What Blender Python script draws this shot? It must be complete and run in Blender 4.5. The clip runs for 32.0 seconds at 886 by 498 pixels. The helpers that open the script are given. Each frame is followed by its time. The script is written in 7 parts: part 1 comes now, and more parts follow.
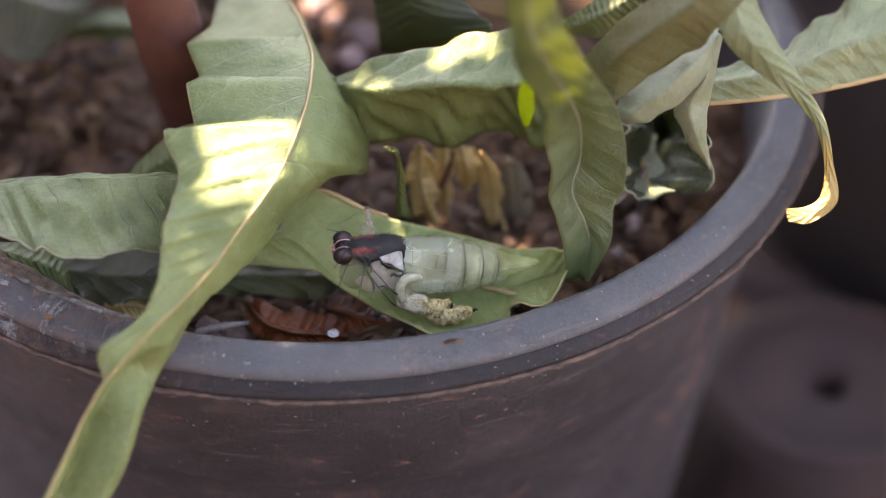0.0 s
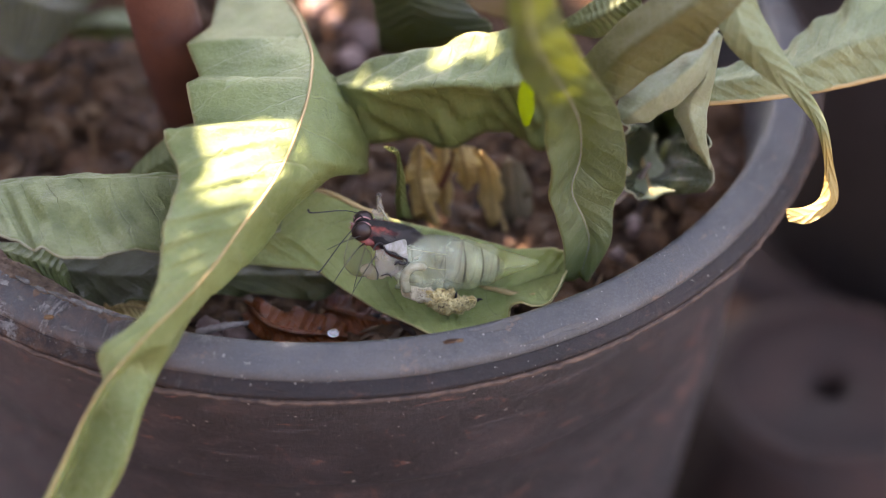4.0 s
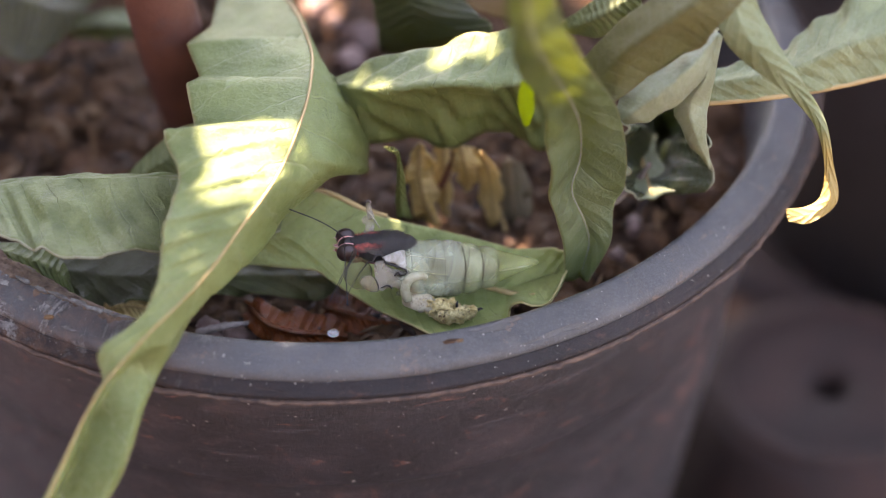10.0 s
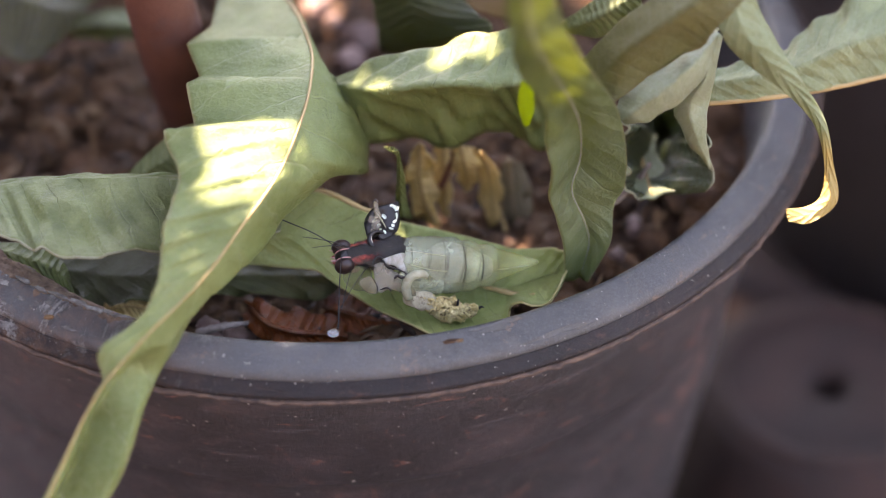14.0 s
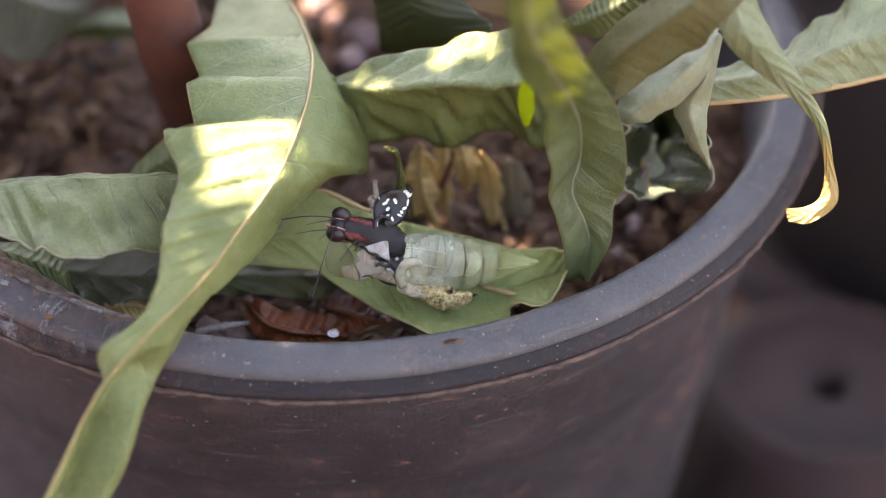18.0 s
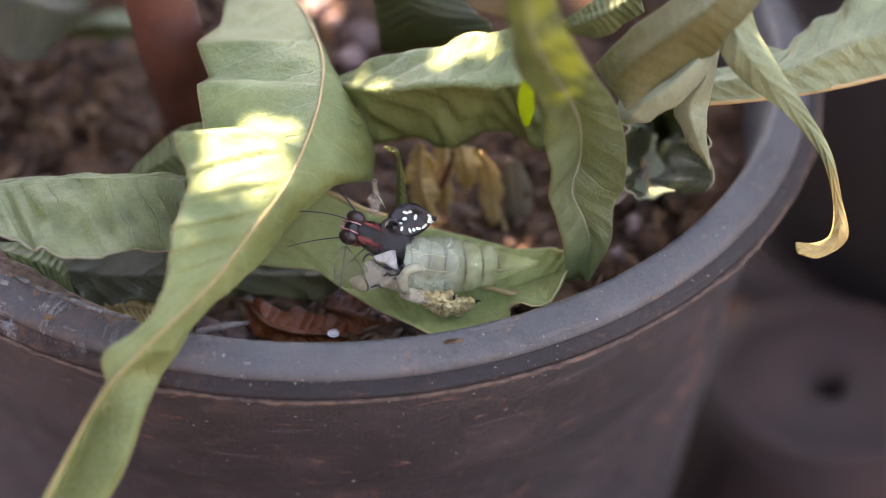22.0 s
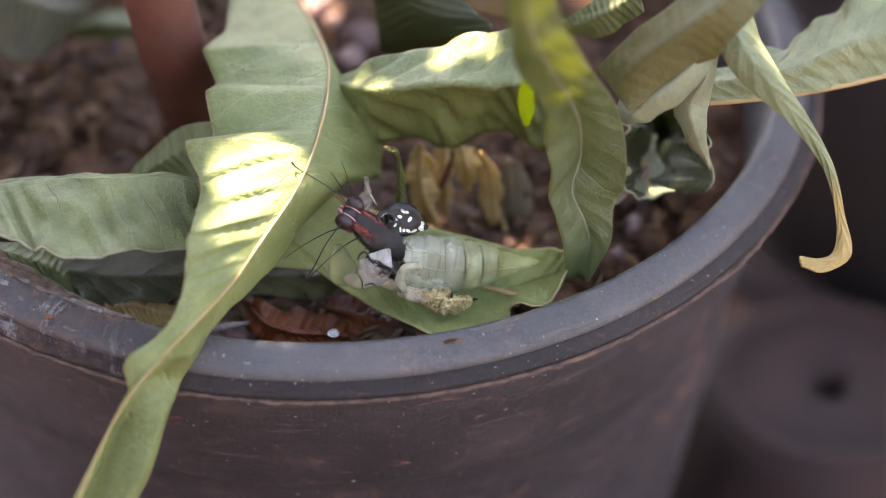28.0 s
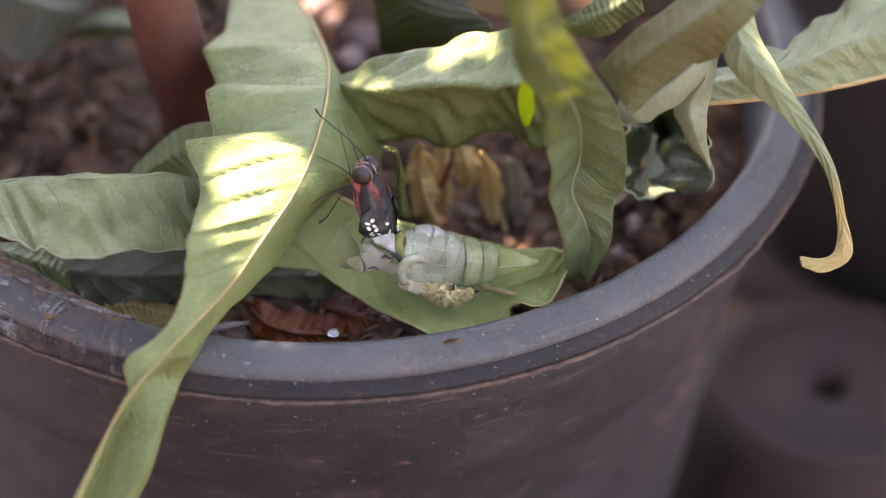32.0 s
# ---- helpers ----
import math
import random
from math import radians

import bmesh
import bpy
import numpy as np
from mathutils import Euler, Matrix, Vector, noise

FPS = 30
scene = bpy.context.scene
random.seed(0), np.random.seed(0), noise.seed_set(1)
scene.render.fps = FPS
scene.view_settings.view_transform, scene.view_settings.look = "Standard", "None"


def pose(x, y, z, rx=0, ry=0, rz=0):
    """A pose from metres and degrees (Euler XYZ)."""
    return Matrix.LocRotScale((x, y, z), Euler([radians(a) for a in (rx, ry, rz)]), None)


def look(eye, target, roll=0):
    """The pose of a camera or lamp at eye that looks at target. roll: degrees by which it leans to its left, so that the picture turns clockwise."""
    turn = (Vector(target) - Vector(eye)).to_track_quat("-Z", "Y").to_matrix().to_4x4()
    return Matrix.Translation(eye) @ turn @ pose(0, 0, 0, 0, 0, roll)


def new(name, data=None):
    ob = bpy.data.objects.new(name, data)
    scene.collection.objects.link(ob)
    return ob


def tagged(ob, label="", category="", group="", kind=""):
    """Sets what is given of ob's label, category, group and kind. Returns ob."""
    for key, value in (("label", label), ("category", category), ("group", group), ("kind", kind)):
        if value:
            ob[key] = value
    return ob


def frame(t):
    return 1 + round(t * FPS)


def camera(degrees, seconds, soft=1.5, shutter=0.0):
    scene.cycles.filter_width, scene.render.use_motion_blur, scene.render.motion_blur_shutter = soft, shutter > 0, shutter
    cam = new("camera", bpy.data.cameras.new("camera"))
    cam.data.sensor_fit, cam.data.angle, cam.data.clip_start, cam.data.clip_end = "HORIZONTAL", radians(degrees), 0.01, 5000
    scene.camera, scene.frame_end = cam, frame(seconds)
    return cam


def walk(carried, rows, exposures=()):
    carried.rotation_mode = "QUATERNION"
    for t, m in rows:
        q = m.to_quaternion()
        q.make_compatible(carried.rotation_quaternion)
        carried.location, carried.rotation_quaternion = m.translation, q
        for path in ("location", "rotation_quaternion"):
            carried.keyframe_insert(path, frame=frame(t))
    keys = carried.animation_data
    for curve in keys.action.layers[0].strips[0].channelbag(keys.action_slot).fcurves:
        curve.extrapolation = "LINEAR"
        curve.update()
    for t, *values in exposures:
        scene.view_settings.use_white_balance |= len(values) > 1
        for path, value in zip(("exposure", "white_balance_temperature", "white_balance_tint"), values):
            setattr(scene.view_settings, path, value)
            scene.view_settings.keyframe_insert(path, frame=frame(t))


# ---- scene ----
# Lengths in the tables are centimetres from the middle of the pot's rim; RIM is that point.
RIM = Vector((0.0, 0.0, 0.14))
EYE = Vector((0.0, -0.363427, 0.399998))
TARGET = Vector((0.022222, 0.017003, 0.076302))

cam = camera(20.0, 32.0, soft=1.0)
cam.data.dof.use_dof = True
cam.data.dof.focus_distance = 0.394
cam.data.dof.aperture_fstop = 7.5
walk(cam, [(0.0, look(EYE, TARGET, 1.236)), (32.0, look(EYE, TARGET, 1.236))], exposures=[(0.0, 3.42, 8900.0, 28.5), (6.0, 3.42, 8900.0, 28.5), (11.0, 3.5, 8900.0, 28.5), (32.0, 3.5, 8900.0, 28.5)])

# ---- light ----
SUN_ELEVATION, SUN_AZIMUTH = 66.0, -32.0   # azimuth clockwise from +y
world = bpy.data.worlds.new("world")
scene.world = world
world.use_nodes = True
wn = world.node_tree.nodes
sky = wn.new("ShaderNodeTexSky")
sky.sky_type, sky.sun_disc = "NISHITA", False
sky.sun_elevation, sky.sun_rotation = radians(SUN_ELEVATION), radians(SUN_AZIMUTH)
world.node_tree.links.new(sky.outputs["Color"], wn["Background"].inputs["Color"])
wn["Background"].inputs["Strength"].default_value = 0.118
SUN_DIR = Vector((math.sin(radians(SUN_AZIMUTH)) * math.cos(radians(SUN_ELEVATION)),
                  math.cos(radians(SUN_AZIMUTH)) * math.cos(radians(SUN_ELEVATION)), math.sin(radians(SUN_ELEVATION))))
sun = new("sun", bpy.data.lights.new("sun", "SUN"))
sun.data.energy, sun.data.angle, sun.data.color = 5.0, radians(0.5), (1.0, 0.975, 0.95)
sun.matrix_world = look(SUN_DIR * 3, (0, 0, 0))


# ---- materials ----
class Nodes:
    """A short way to write node materials."""

    def __init__(self, name):
        self.mat = bpy.data.materials.new(name)
        self.mat.use_nodes = True
        self.tree = self.mat.node_tree
        self.shader = self.tree.nodes["Principled BSDF"]
        self.out = self.tree.nodes["Material Output"]

    def node(self, kind, inputs=None, **settings):
        n = self.tree.nodes.new(kind)
        for key, value in settings.items():
            setattr(n, key, value)
        for key, value in (inputs or {}).items():
            self.link(value, n.inputs[key])
        return n

    def link(self, value, socket):
        if isinstance(value, bpy.types.NodeSocket):
            self.tree.links.new(value, socket)
        else:
            socket.default_value = value

    def coords(self, uv=False):
        return self.node("ShaderNodeTexCoord").outputs["UV" if uv else "Object"]

    def noise(self, scale, detail=4.0, rough=0.6, vector=None, distort=0.0):
        return self.node("ShaderNodeTexNoise", {"Vector": vector or self.coords(), "Scale": scale, "Detail": detail,
                                                "Roughness": rough, "Distortion": distort}).outputs["Fac"]

    def math(self, op, a, b=0.0, c=0.0):
        return self.node("ShaderNodeMath", {0: a, 1: b, 2: c}, operation=op).outputs[0]

    def ramp(self, fac, low, high, a=(0, 0, 0, 1), b=(1, 1, 1, 1)):
        n = self.node("ShaderNodeValToRGB", {"Fac": fac})
        n.color_ramp.elements[0].position, n.color_ramp.elements[1].position = low, high
        n.color_ramp.elements[0].color, n.color_ramp.elements[1].color = a, b
        return n.outputs["Color"]

    def mix(self, fac, a, b, blend="MIX"):
        n = self.node("ShaderNodeMix", data_type="RGBA", blend_type=blend)
        self.link(fac, n.inputs[0])
        self.link(a, n.inputs[6])
        self.link(b, n.inputs[7])
        return n.outputs[2]

    def bump(self, height, strength=0.3, distance=0.0005):
        n = self.node("ShaderNodeBump", {"Height": height, "Strength": strength, "Distance": distance})
        self.link(n.outputs["Normal"], self.shader.inputs["Normal"])
        return n.outputs["Normal"]

    def set(self, **values):
        for key, value in values.items():
            self.link(value, self.shader.inputs[key.replace("_", " ")])
        return self.mat


def rgb(r, g, b):
    return (r, g, b, 1.0)


def leaf_material(name, top, low, vein, edge, glow=0.2, rough=0.45, blotch=rgb(0.12, 0.09, 0.03), shine=rgb(0.42, 0.5, 0.03), dry_from=0.0, swelling=0.35):
    """A leaf blade: mottled tones, raised pale side veins with a fine net between them, dust, a dry edge, light passing through."""
    n = Nodes(name)
    uv = n.node("ShaderNodeSeparateXYZ", {0: n.coords(uv=True)})
    along, across = uv.outputs[0], uv.outputs[1]
    side = n.math("ABSOLUTE", n.math("SUBTRACT", across, 0.5))
    wob = n.noise(120.0, 3.0)
    phase = n.math("ADD", n.math("MULTIPLY", along, 13.0), n.math("MULTIPLY", side, -2.6))
    phase = n.math("ADD", phase, n.math("MULTIPLY", wob, 0.7))
    saw = n.math("ABSOLUTE", n.math("SUBTRACT", n.math("FRACT", phase), 0.5))
    lines = n.ramp(saw, 0.0, 0.035, rgb(1, 1, 1), rgb(0, 0, 0))
    fine = n.node("ShaderNodeTexVoronoi", {"Vector": n.coords(), "Scale": 700.0}, feature="DISTANCE_TO_EDGE").outputs["Distance"]
    net = n.ramp(fine, 0.0, 0.14, rgb(1, 1, 1), rgb(0, 0, 0))
    mottle = n.noise(1400.0, 6.0, 0.75)
    tone = n.ramp(n.noise(70.0, 8.0, 0.68), 0.3, 0.7, low, top)
    tone = n.mix(n.math("MULTIPLY", n.ramp(mottle, 0.35, 0.7), 0.35), tone, low)
    tone = n.mix(n.math("MULTIPLY", n.ramp(n.noise(28.0, 9.0, 0.75, distort=0.6), 0.56, 0.72), 0.5), tone, blotch)
    tone = n.mix(n.math("MULTIPLY", n.ramp(n.noise(600.0, 4.0, 0.7), 0.66, 0.74), 0.45), tone, vein)
    tone = n.mix(n.math("MULTIPLY", net, 0.1), tone, vein)
    tone = n.mix(n.math("MULTIPLY", n.ramp(n.noise(2600.0, 4.0, 0.75), 0.6, 0.7), 0.4), tone, blotch)
    tone = n.mix(n.math("MULTIPLY", n.ramp(n.noise(1900.0, 3.0, 0.6), 0.68, 0.72), 0.55), tone, vein)
    tone = n.mix(n.math("MULTIPLY", n.ramp(n.noise(180.0, 8.0, 0.75, distort=0.4), 0.5, 0.66), 0.45), tone, low)
    tone = n.mix(n.math("MULTIPLY", lines, 0.26), tone, vein)
    rim = n.ramp(n.math("ADD", side, n.math("MULTIPLY", n.noise(160.0, 6.0, 0.8), 0.03)), 0.506, 0.514)
    tone = n.mix(n.math("MULTIPLY", rim, 0.75), tone, edge)
    if dry_from:
        dried = n.node("ShaderNodeMapRange", {0: n.math("ADD", along, n.math("MULTIPLY", n.noise(150.0), 0.06)), 1: dry_from, 2: dry_from + 0.07}).outputs[0]
        tone = n.mix(dried, tone, rgb(0.42, 0.3, 0.1))
    swell = n.math("ABSOLUTE", n.math("SINE", n.math("MULTIPLY", phase, math.pi)))
    height = n.math("ADD", n.math("MULTIPLY", swell, swelling), n.math("MULTIPLY", net, 0.06))
    height = n.math("ADD", height, n.math("MULTIPLY", lines, 0.18))
    height = n.math("ADD", height, n.math("MULTIPLY", n.noise(250.0, 8.0, 0.75), 0.9))
    normal = n.bump(height, 0.9, 0.0008)
    n.set(Base_Color=tone, Roughness=n.math("ADD", n.math("MULTIPLY", n.noise(300.0, 5.0), 0.35), rough - 0.12), Specular_IOR_Level=0.5)
    thin = n.node("ShaderNodeBsdfTranslucent", {"Color": n.mix(0.55, tone, shine), "Normal": normal})
    both = n.node("ShaderNodeMixShader", {0: glow, 1: n.shader.outputs[0], 2: thin.outputs[0]})
    n.link(both.outputs[0], n.out.inputs["Surface"])
    return n.mat


def rough_material(name, a, b, scale, rough=0.8, bump=0.5, distance=0.001, spots=None, metal=0.0):
    n = Nodes(name)
    tone = n.ramp(n.noise(scale, 6.0, 0.65), 0.3, 0.7, a, b)
    if spots:
        tone = n.mix(n.ramp(n.noise(scale * 0.35, 5.0, 0.7), 0.55, 0.68), tone, spots)
    info = n.node("ShaderNodeObjectInfo").outputs["Random"]
    tone = n.mix(n.math("MULTIPLY", info, 0.25), tone, a)
    n.bump(n.noise(scale * 3, 6.0, 0.7), bump, distance)
    return n.set(Base_Color=tone, Roughness=n.math("ADD", n.math("MULTIPLY", n.noise(scale * 2), 0.2), rough - 0.1), Metallic=metal)


LEAF_FRONT = leaf_material("leaf_front", rgb(0.265, 0.325, 0.125), rgb(0.115, 0.16, 0.042), rgb(0.4, 0.44, 0.26), rgb(0.42, 0.36, 0.18), rough=0.3, blotch=rgb(0.14, 0.145, 0.045))
LEAF = leaf_material("leaf_green", rgb(0.27, 0.3, 0.14), rgb(0.13, 0.165, 0.06), rgb(0.4, 0.42, 0.26), rgb(0.42, 0.32, 0.14))
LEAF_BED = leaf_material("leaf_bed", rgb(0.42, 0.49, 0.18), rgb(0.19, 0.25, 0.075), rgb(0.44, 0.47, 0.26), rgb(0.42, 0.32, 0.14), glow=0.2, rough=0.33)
LEAF_ARCH = leaf_material("leaf_arching", rgb(0.2, 0.25, 0.085), rgb(0.09, 0.125, 0.042), rgb(0.3, 0.33, 0.13), rgb(0.3, 0.27, 0.1), glow=0.14, rough=0.33)
LEAF_DULL = leaf_material("leaf_dull", rgb(0.18, 0.21, 0.1), rgb(0.1, 0.125, 0.055), rgb(0.3, 0.32, 0.2), rgb(0.3, 0.23, 0.12), glow=0.3)
LEAF_UP = leaf_material("leaf_upright", rgb(0.15, 0.2, 0.1), rgb(0.075, 0.11, 0.05), rgb(0.23, 0.26, 0.17), rgb(0.24, 0.19, 0.1), blotch=rgb(0.09, 0.11, 0.05), rough=0.36, glow=0.32, shine=rgb(0.6, 0.66, 0.02))
LEAF_GLOW = leaf_material("leaf_backlit", rgb(0.3, 0.4, 0.05), rgb(0.2, 0.3, 0.03), rgb(0.4, 0.45, 0.15), rgb(0.3, 0.3, 0.1), glow=0.75, shine=rgb(0.8, 0.88, 0.03))
LEAF_PALE = leaf_material("leaf_pale", rgb(0.3, 0.34, 0.17), rgb(0.16, 0.2, 0.09), rgb(0.42, 0.45, 0.3), rgb(0.38, 0.34, 0.2), blotch=rgb(0.17, 0.14, 0.08))
LEAF_CUP = leaf_material("leaf_cup", rgb(0.4, 0.46, 0.3), rgb(0.2, 0.25, 0.14), rgb(0.5, 0.53, 0.42), rgb(0.62, 0.62, 0.45), rough=0.35, blotch=rgb(0.22, 0.21, 0.14), swelling=0.0)
# the leaf's darker upper face, with the hollow's shade put into the colour
LEAF_INSIDE_SHADED = leaf_material("leaf_cup_inside_shaded", rgb(0.07, 0.09, 0.05), rgb(0.03, 0.045, 0.022), rgb(0.16, 0.14, 0.09), rgb(0.4, 0.42, 0.28), rough=0.24, blotch=rgb(0.05, 0.06, 0.03), swelling=0.0)
# shade is put into these tones: a darkened copy of the green leaf
LEAF_SHADED = leaf_material("leaf_shaded", rgb(0.055, 0.066, 0.02), rgb(0.03, 0.034, 0.01), rgb(0.11, 0.15, 0.06), rgb(0.18, 0.19, 0.08))
LEAF_BACK = leaf_material("leaf_back", rgb(0.065, 0.062, 0.014), rgb(0.026, 0.022, 0.008), rgb(0.16, 0.15, 0.05), rgb(0.14, 0.1, 0.05))
LEAF_CROWN = rough_material("crown_leaf", rgb(0.05, 0.06, 0.025), rgb(0.1, 0.1, 0.05), 30.0, 0.6, 0.2, 0.001)
LEAF_LEFT = leaf_material("leaf_left", rgb(0.27, 0.32, 0.13), rgb(0.07, 0.1, 0.03), rgb(0.34, 0.38, 0.2), rgb(0.42, 0.42, 0.3), rough=0.36, blotch=rgb(0.13, 0.1, 0.05))
LEAF_OLIVE = leaf_material("leaf_olive", rgb(0.16, 0.15, 0.05), rgb(0.1, 0.1, 0.035), rgb(0.28, 0.28, 0.14), rgb(0.3, 0.22, 0.1), swelling=0.1)
LEAF_BROWN = leaf_material("leaf_brown", rgb(0.25, 0.2, 0.12), rgb(0.17, 0.13, 0.08), rgb(0.3, 0.25, 0.15), rgb(0.3, 0.2, 0.1), glow=0.15)
LEAF_DRY = leaf_material("leaf_dry", rgb(0.82, 0.63, 0.27), rgb(0.5, 0.35, 0.13), rgb(0.7, 0.58, 0.3), rgb(0.3, 0.18, 0.07), glow=0.4, blotch=rgb(0.1, 0.055, 0.022), shine=rgb(0.6, 0.46, 0.16))
LEAF_RUST = leaf_material("leaf_rust", rgb(0.34, 0.09, 0.02), rgb(0.04, 0.015, 0.009), rgb(0.14, 0.05, 0.02), rgb(0.06, 0.03, 0.015), glow=0.3, rough=0.22, blotch=rgb(0.03, 0.014, 0.01), shine=rgb(0.8, 0.2, 0.02))
LEAF_TIP = leaf_material("leaf_dry_tip", rgb(0.26, 0.31, 0.16), rgb(0.16, 0.2, 0.09), rgb(0.4, 0.42, 0.27), rgb(0.42, 0.32, 0.14), dry_from=0.55)
LEAF_TIP_BACK = leaf_material("leaf_shoot", rgb(0.22, 0.26, 0.08), rgb(0.14, 0.17, 0.05), rgb(0.4, 0.4, 0.2), rgb(0.5, 0.35, 0.14), glow=0.35)
RIB_PALE = rough_material("pale_midrib", rgb(0.2, 0.22, 0.15), rgb(0.3, 0.31, 0.22), 200.0, 0.5, 0.3, 0.0002)
RIB = rough_material("midrib", rgb(0.36, 0.24, 0.09), rgb(0.44, 0.33, 0.15), 200.0, 0.5, 0.3, 0.0002)
STEM = rough_material("stem_bark", rgb(0.1, 0.03, 0.017), rgb(0.17, 0.06, 0.032), 120.0, 0.7, 0.6, 0.001, rgb(0.1, 0.05, 0.04))
SOIL = rough_material("soil", rgb(0.015, 0.006, 0.002), rgb(0.15, 0.064, 0.022), 160.0, 0.85, 1.0, 0.004, rgb(0.2, 0.095, 0.04))
CLOD = rough_material("soil_clod", rgb(0.018, 0.008, 0.004), rgb(0.23, 0.11, 0.044), 220.0, 0.85, 1.0, 0.002, rgb(0.1, 0.05, 0.03))


def ground_material():
    """Dark damp earth, drying to paler dust in patches."""
    n = Nodes("damp_earth")
    damp = n.ramp(n.noise(30.0, 8.0, 0.7), 0.3, 0.7, rgb(0.02, 0.013, 0.012), rgb(0.06, 0.034, 0.03))
    dry = n.ramp(n.noise(12.0, 8.0, 0.7), 0.3, 0.7, rgb(0.12, 0.09, 0.08), rgb(0.18, 0.14, 0.125))
    patches = n.ramp(n.noise(2.2, 8.0, 0.7, distort=0.5), 0.52, 0.66)
    n.bump(n.noise(90.0, 6.0, 0.7), 0.6, 0.004)
    return n.set(Base_Color=n.mix(patches, damp, dry), Roughness=0.9)


GROUND = ground_material()
PAVER = rough_material("concrete", rgb(0.13, 0.125, 0.125), rgb(0.19, 0.18, 0.18), 40.0, 0.9, 0.4, 0.002, rgb(0.18, 0.17, 0.17))
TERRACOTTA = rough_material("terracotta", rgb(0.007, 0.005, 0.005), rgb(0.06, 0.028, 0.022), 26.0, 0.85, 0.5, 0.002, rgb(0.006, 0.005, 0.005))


def pot_material(name, base, dirt, rust, lime=0.0, gloss=0.35, film=0.1, spread=0.55, shine=0.35):
    """Old dark plastic: scuffs drawn out round the pot, brown mud, rust-coloured specks and, on one side, flaking lime."""
    n = Nodes(name)
    p = n.node("ShaderNodeSeparateXYZ", {0: n.coords()})
    angle = n.math("MULTIPLY", n.math("ARCTAN2", p.outputs[1], p.outputs[0]), 0.08)
    round_it = n.node("ShaderNodeCombineXYZ", {0: n.math("MULTIPLY", angle, 0.35), 1: p.outputs[2], 2: n.math("MULTIPLY", p.outputs[0], 0.1)}).outputs[0]
    big = n.noise(35.0, 6.0, 0.65)
    tone = n.ramp(big, 0.3, 0.75, base, tuple(c * 1.7 for c in base[:3]) + (1,))
    tone = n.mix(n.math("MULTIPLY", n.ramp(n.noise(95.0, 9.0, 0.75, distort=0.7), 0.47, 0.6), 0.75), tone, tuple(c * 0.35 for c in base[:3]) + (1,))
    tone = n.mix(n.math("MULTIPLY", n.ramp(n.noise(140.0, 10.0, 0.78, round_it, 0.5), 0.5, 0.68), spread), tone, dirt)
    tone = n.mix(n.math("MULTIPLY", n.ramp(n.noise(60.0, 12.0, 0.82, distort=1.0), 0.57, 0.64), spread), tone, rust)
    tone = n.mix(n.math("MULTIPLY", n.ramp(n.noise(520.0, 5.0, 0.75, round_it), 0.61, 0.66), spread), tone, rust)
    tone = n.mix(n.math("MULTIPLY", n.ramp(n.noise(1600.0, 8.0, 0.85, round_it), 0.48, 0.7), 0.5), tone, dirt)
    tone = n.mix(n.math("MULTIPLY", n.ramp(n.noise(2600.0, 3.0, 0.7), 0.5, 0.7), 0.7), tone, tuple(c * 3.4 for c in base[:3]) + (1,))
    tone = n.mix(n.math("MULTIPLY", n.ramp(n.noise(1300.0, 2.0, 0.5), 0.715, 0.735), 0.8), tone, rgb(0.34, 0.32, 0.29))
    scratch = n.ramp(n.noise(520.0, 4.0, 0.65, n.node("ShaderNodeCombineXYZ", {0: n.math("MULTIPLY", angle, 0.06), 1: p.outputs[2], 2: n.math("MULTIPLY", p.outputs[0], 0.03)}).outputs[0]), 0.62, 0.66)
    tone = n.mix(n.math("MULTIPLY", scratch, 0.45), tone, dirt)
    height = n.math("ADD", n.math("ADD", n.noise(900.0, 8.0, 0.8), n.math("MULTIPLY", big, 0.5)), n.math("MULTIPLY", scratch, -0.4))
    rough = n.math("ADD", n.math("MULTIPLY", n.noise(160.0, 8.0, 0.75), 0.5), gloss - 0.1)
    if lime:
        where = n.node("ShaderNodeMapRange", {0: p.outputs[0], 1: -0.008, 2: -0.05}).outputs[0]
        field = n.math("ADD", n.noise(75.0, 14.0, 0.8, distort=0.6), n.math("MULTIPLY", where, 0.07))
        flake = n.math("MULTIPLY", n.ramp(field, 0.575, 0.59), where)
        mud = n.math("MULTIPLY", n.ramp(n.noise(90.0, 12.0, 0.8, distort=0.8), 0.42, 0.52), where)
        tone = n.mix(n.math("MULTIPLY", mud, 0.8), tone, n.ramp(n.noise(600.0, 5.0), 0.35, 0.65, rgb(0.02, 0.014, 0.012), rgb(0.12, 0.065, 0.04)))
        tone = n.mix(n.math("MULTIPLY", flake, lime), tone, n.ramp(n.noise(900.0, 5.0, 0.7), 0.35, 0.6, rgb(0.1, 0.1, 0.095), rgb(0.3, 0.3, 0.275)))
        height = n.math("ADD", height, n.math("MULTIPLY", flake, 2.0))
        rough = n.math("ADD", rough, n.math("MULTIPLY", flake, 0.3))
    n.bump(height, 0.7, 0.0006)
    return n.set(Base_Color=tone, Roughness=rough, Specular_IOR_Level=shine, Sheen_Weight=film, Sheen_Roughness=0.35)


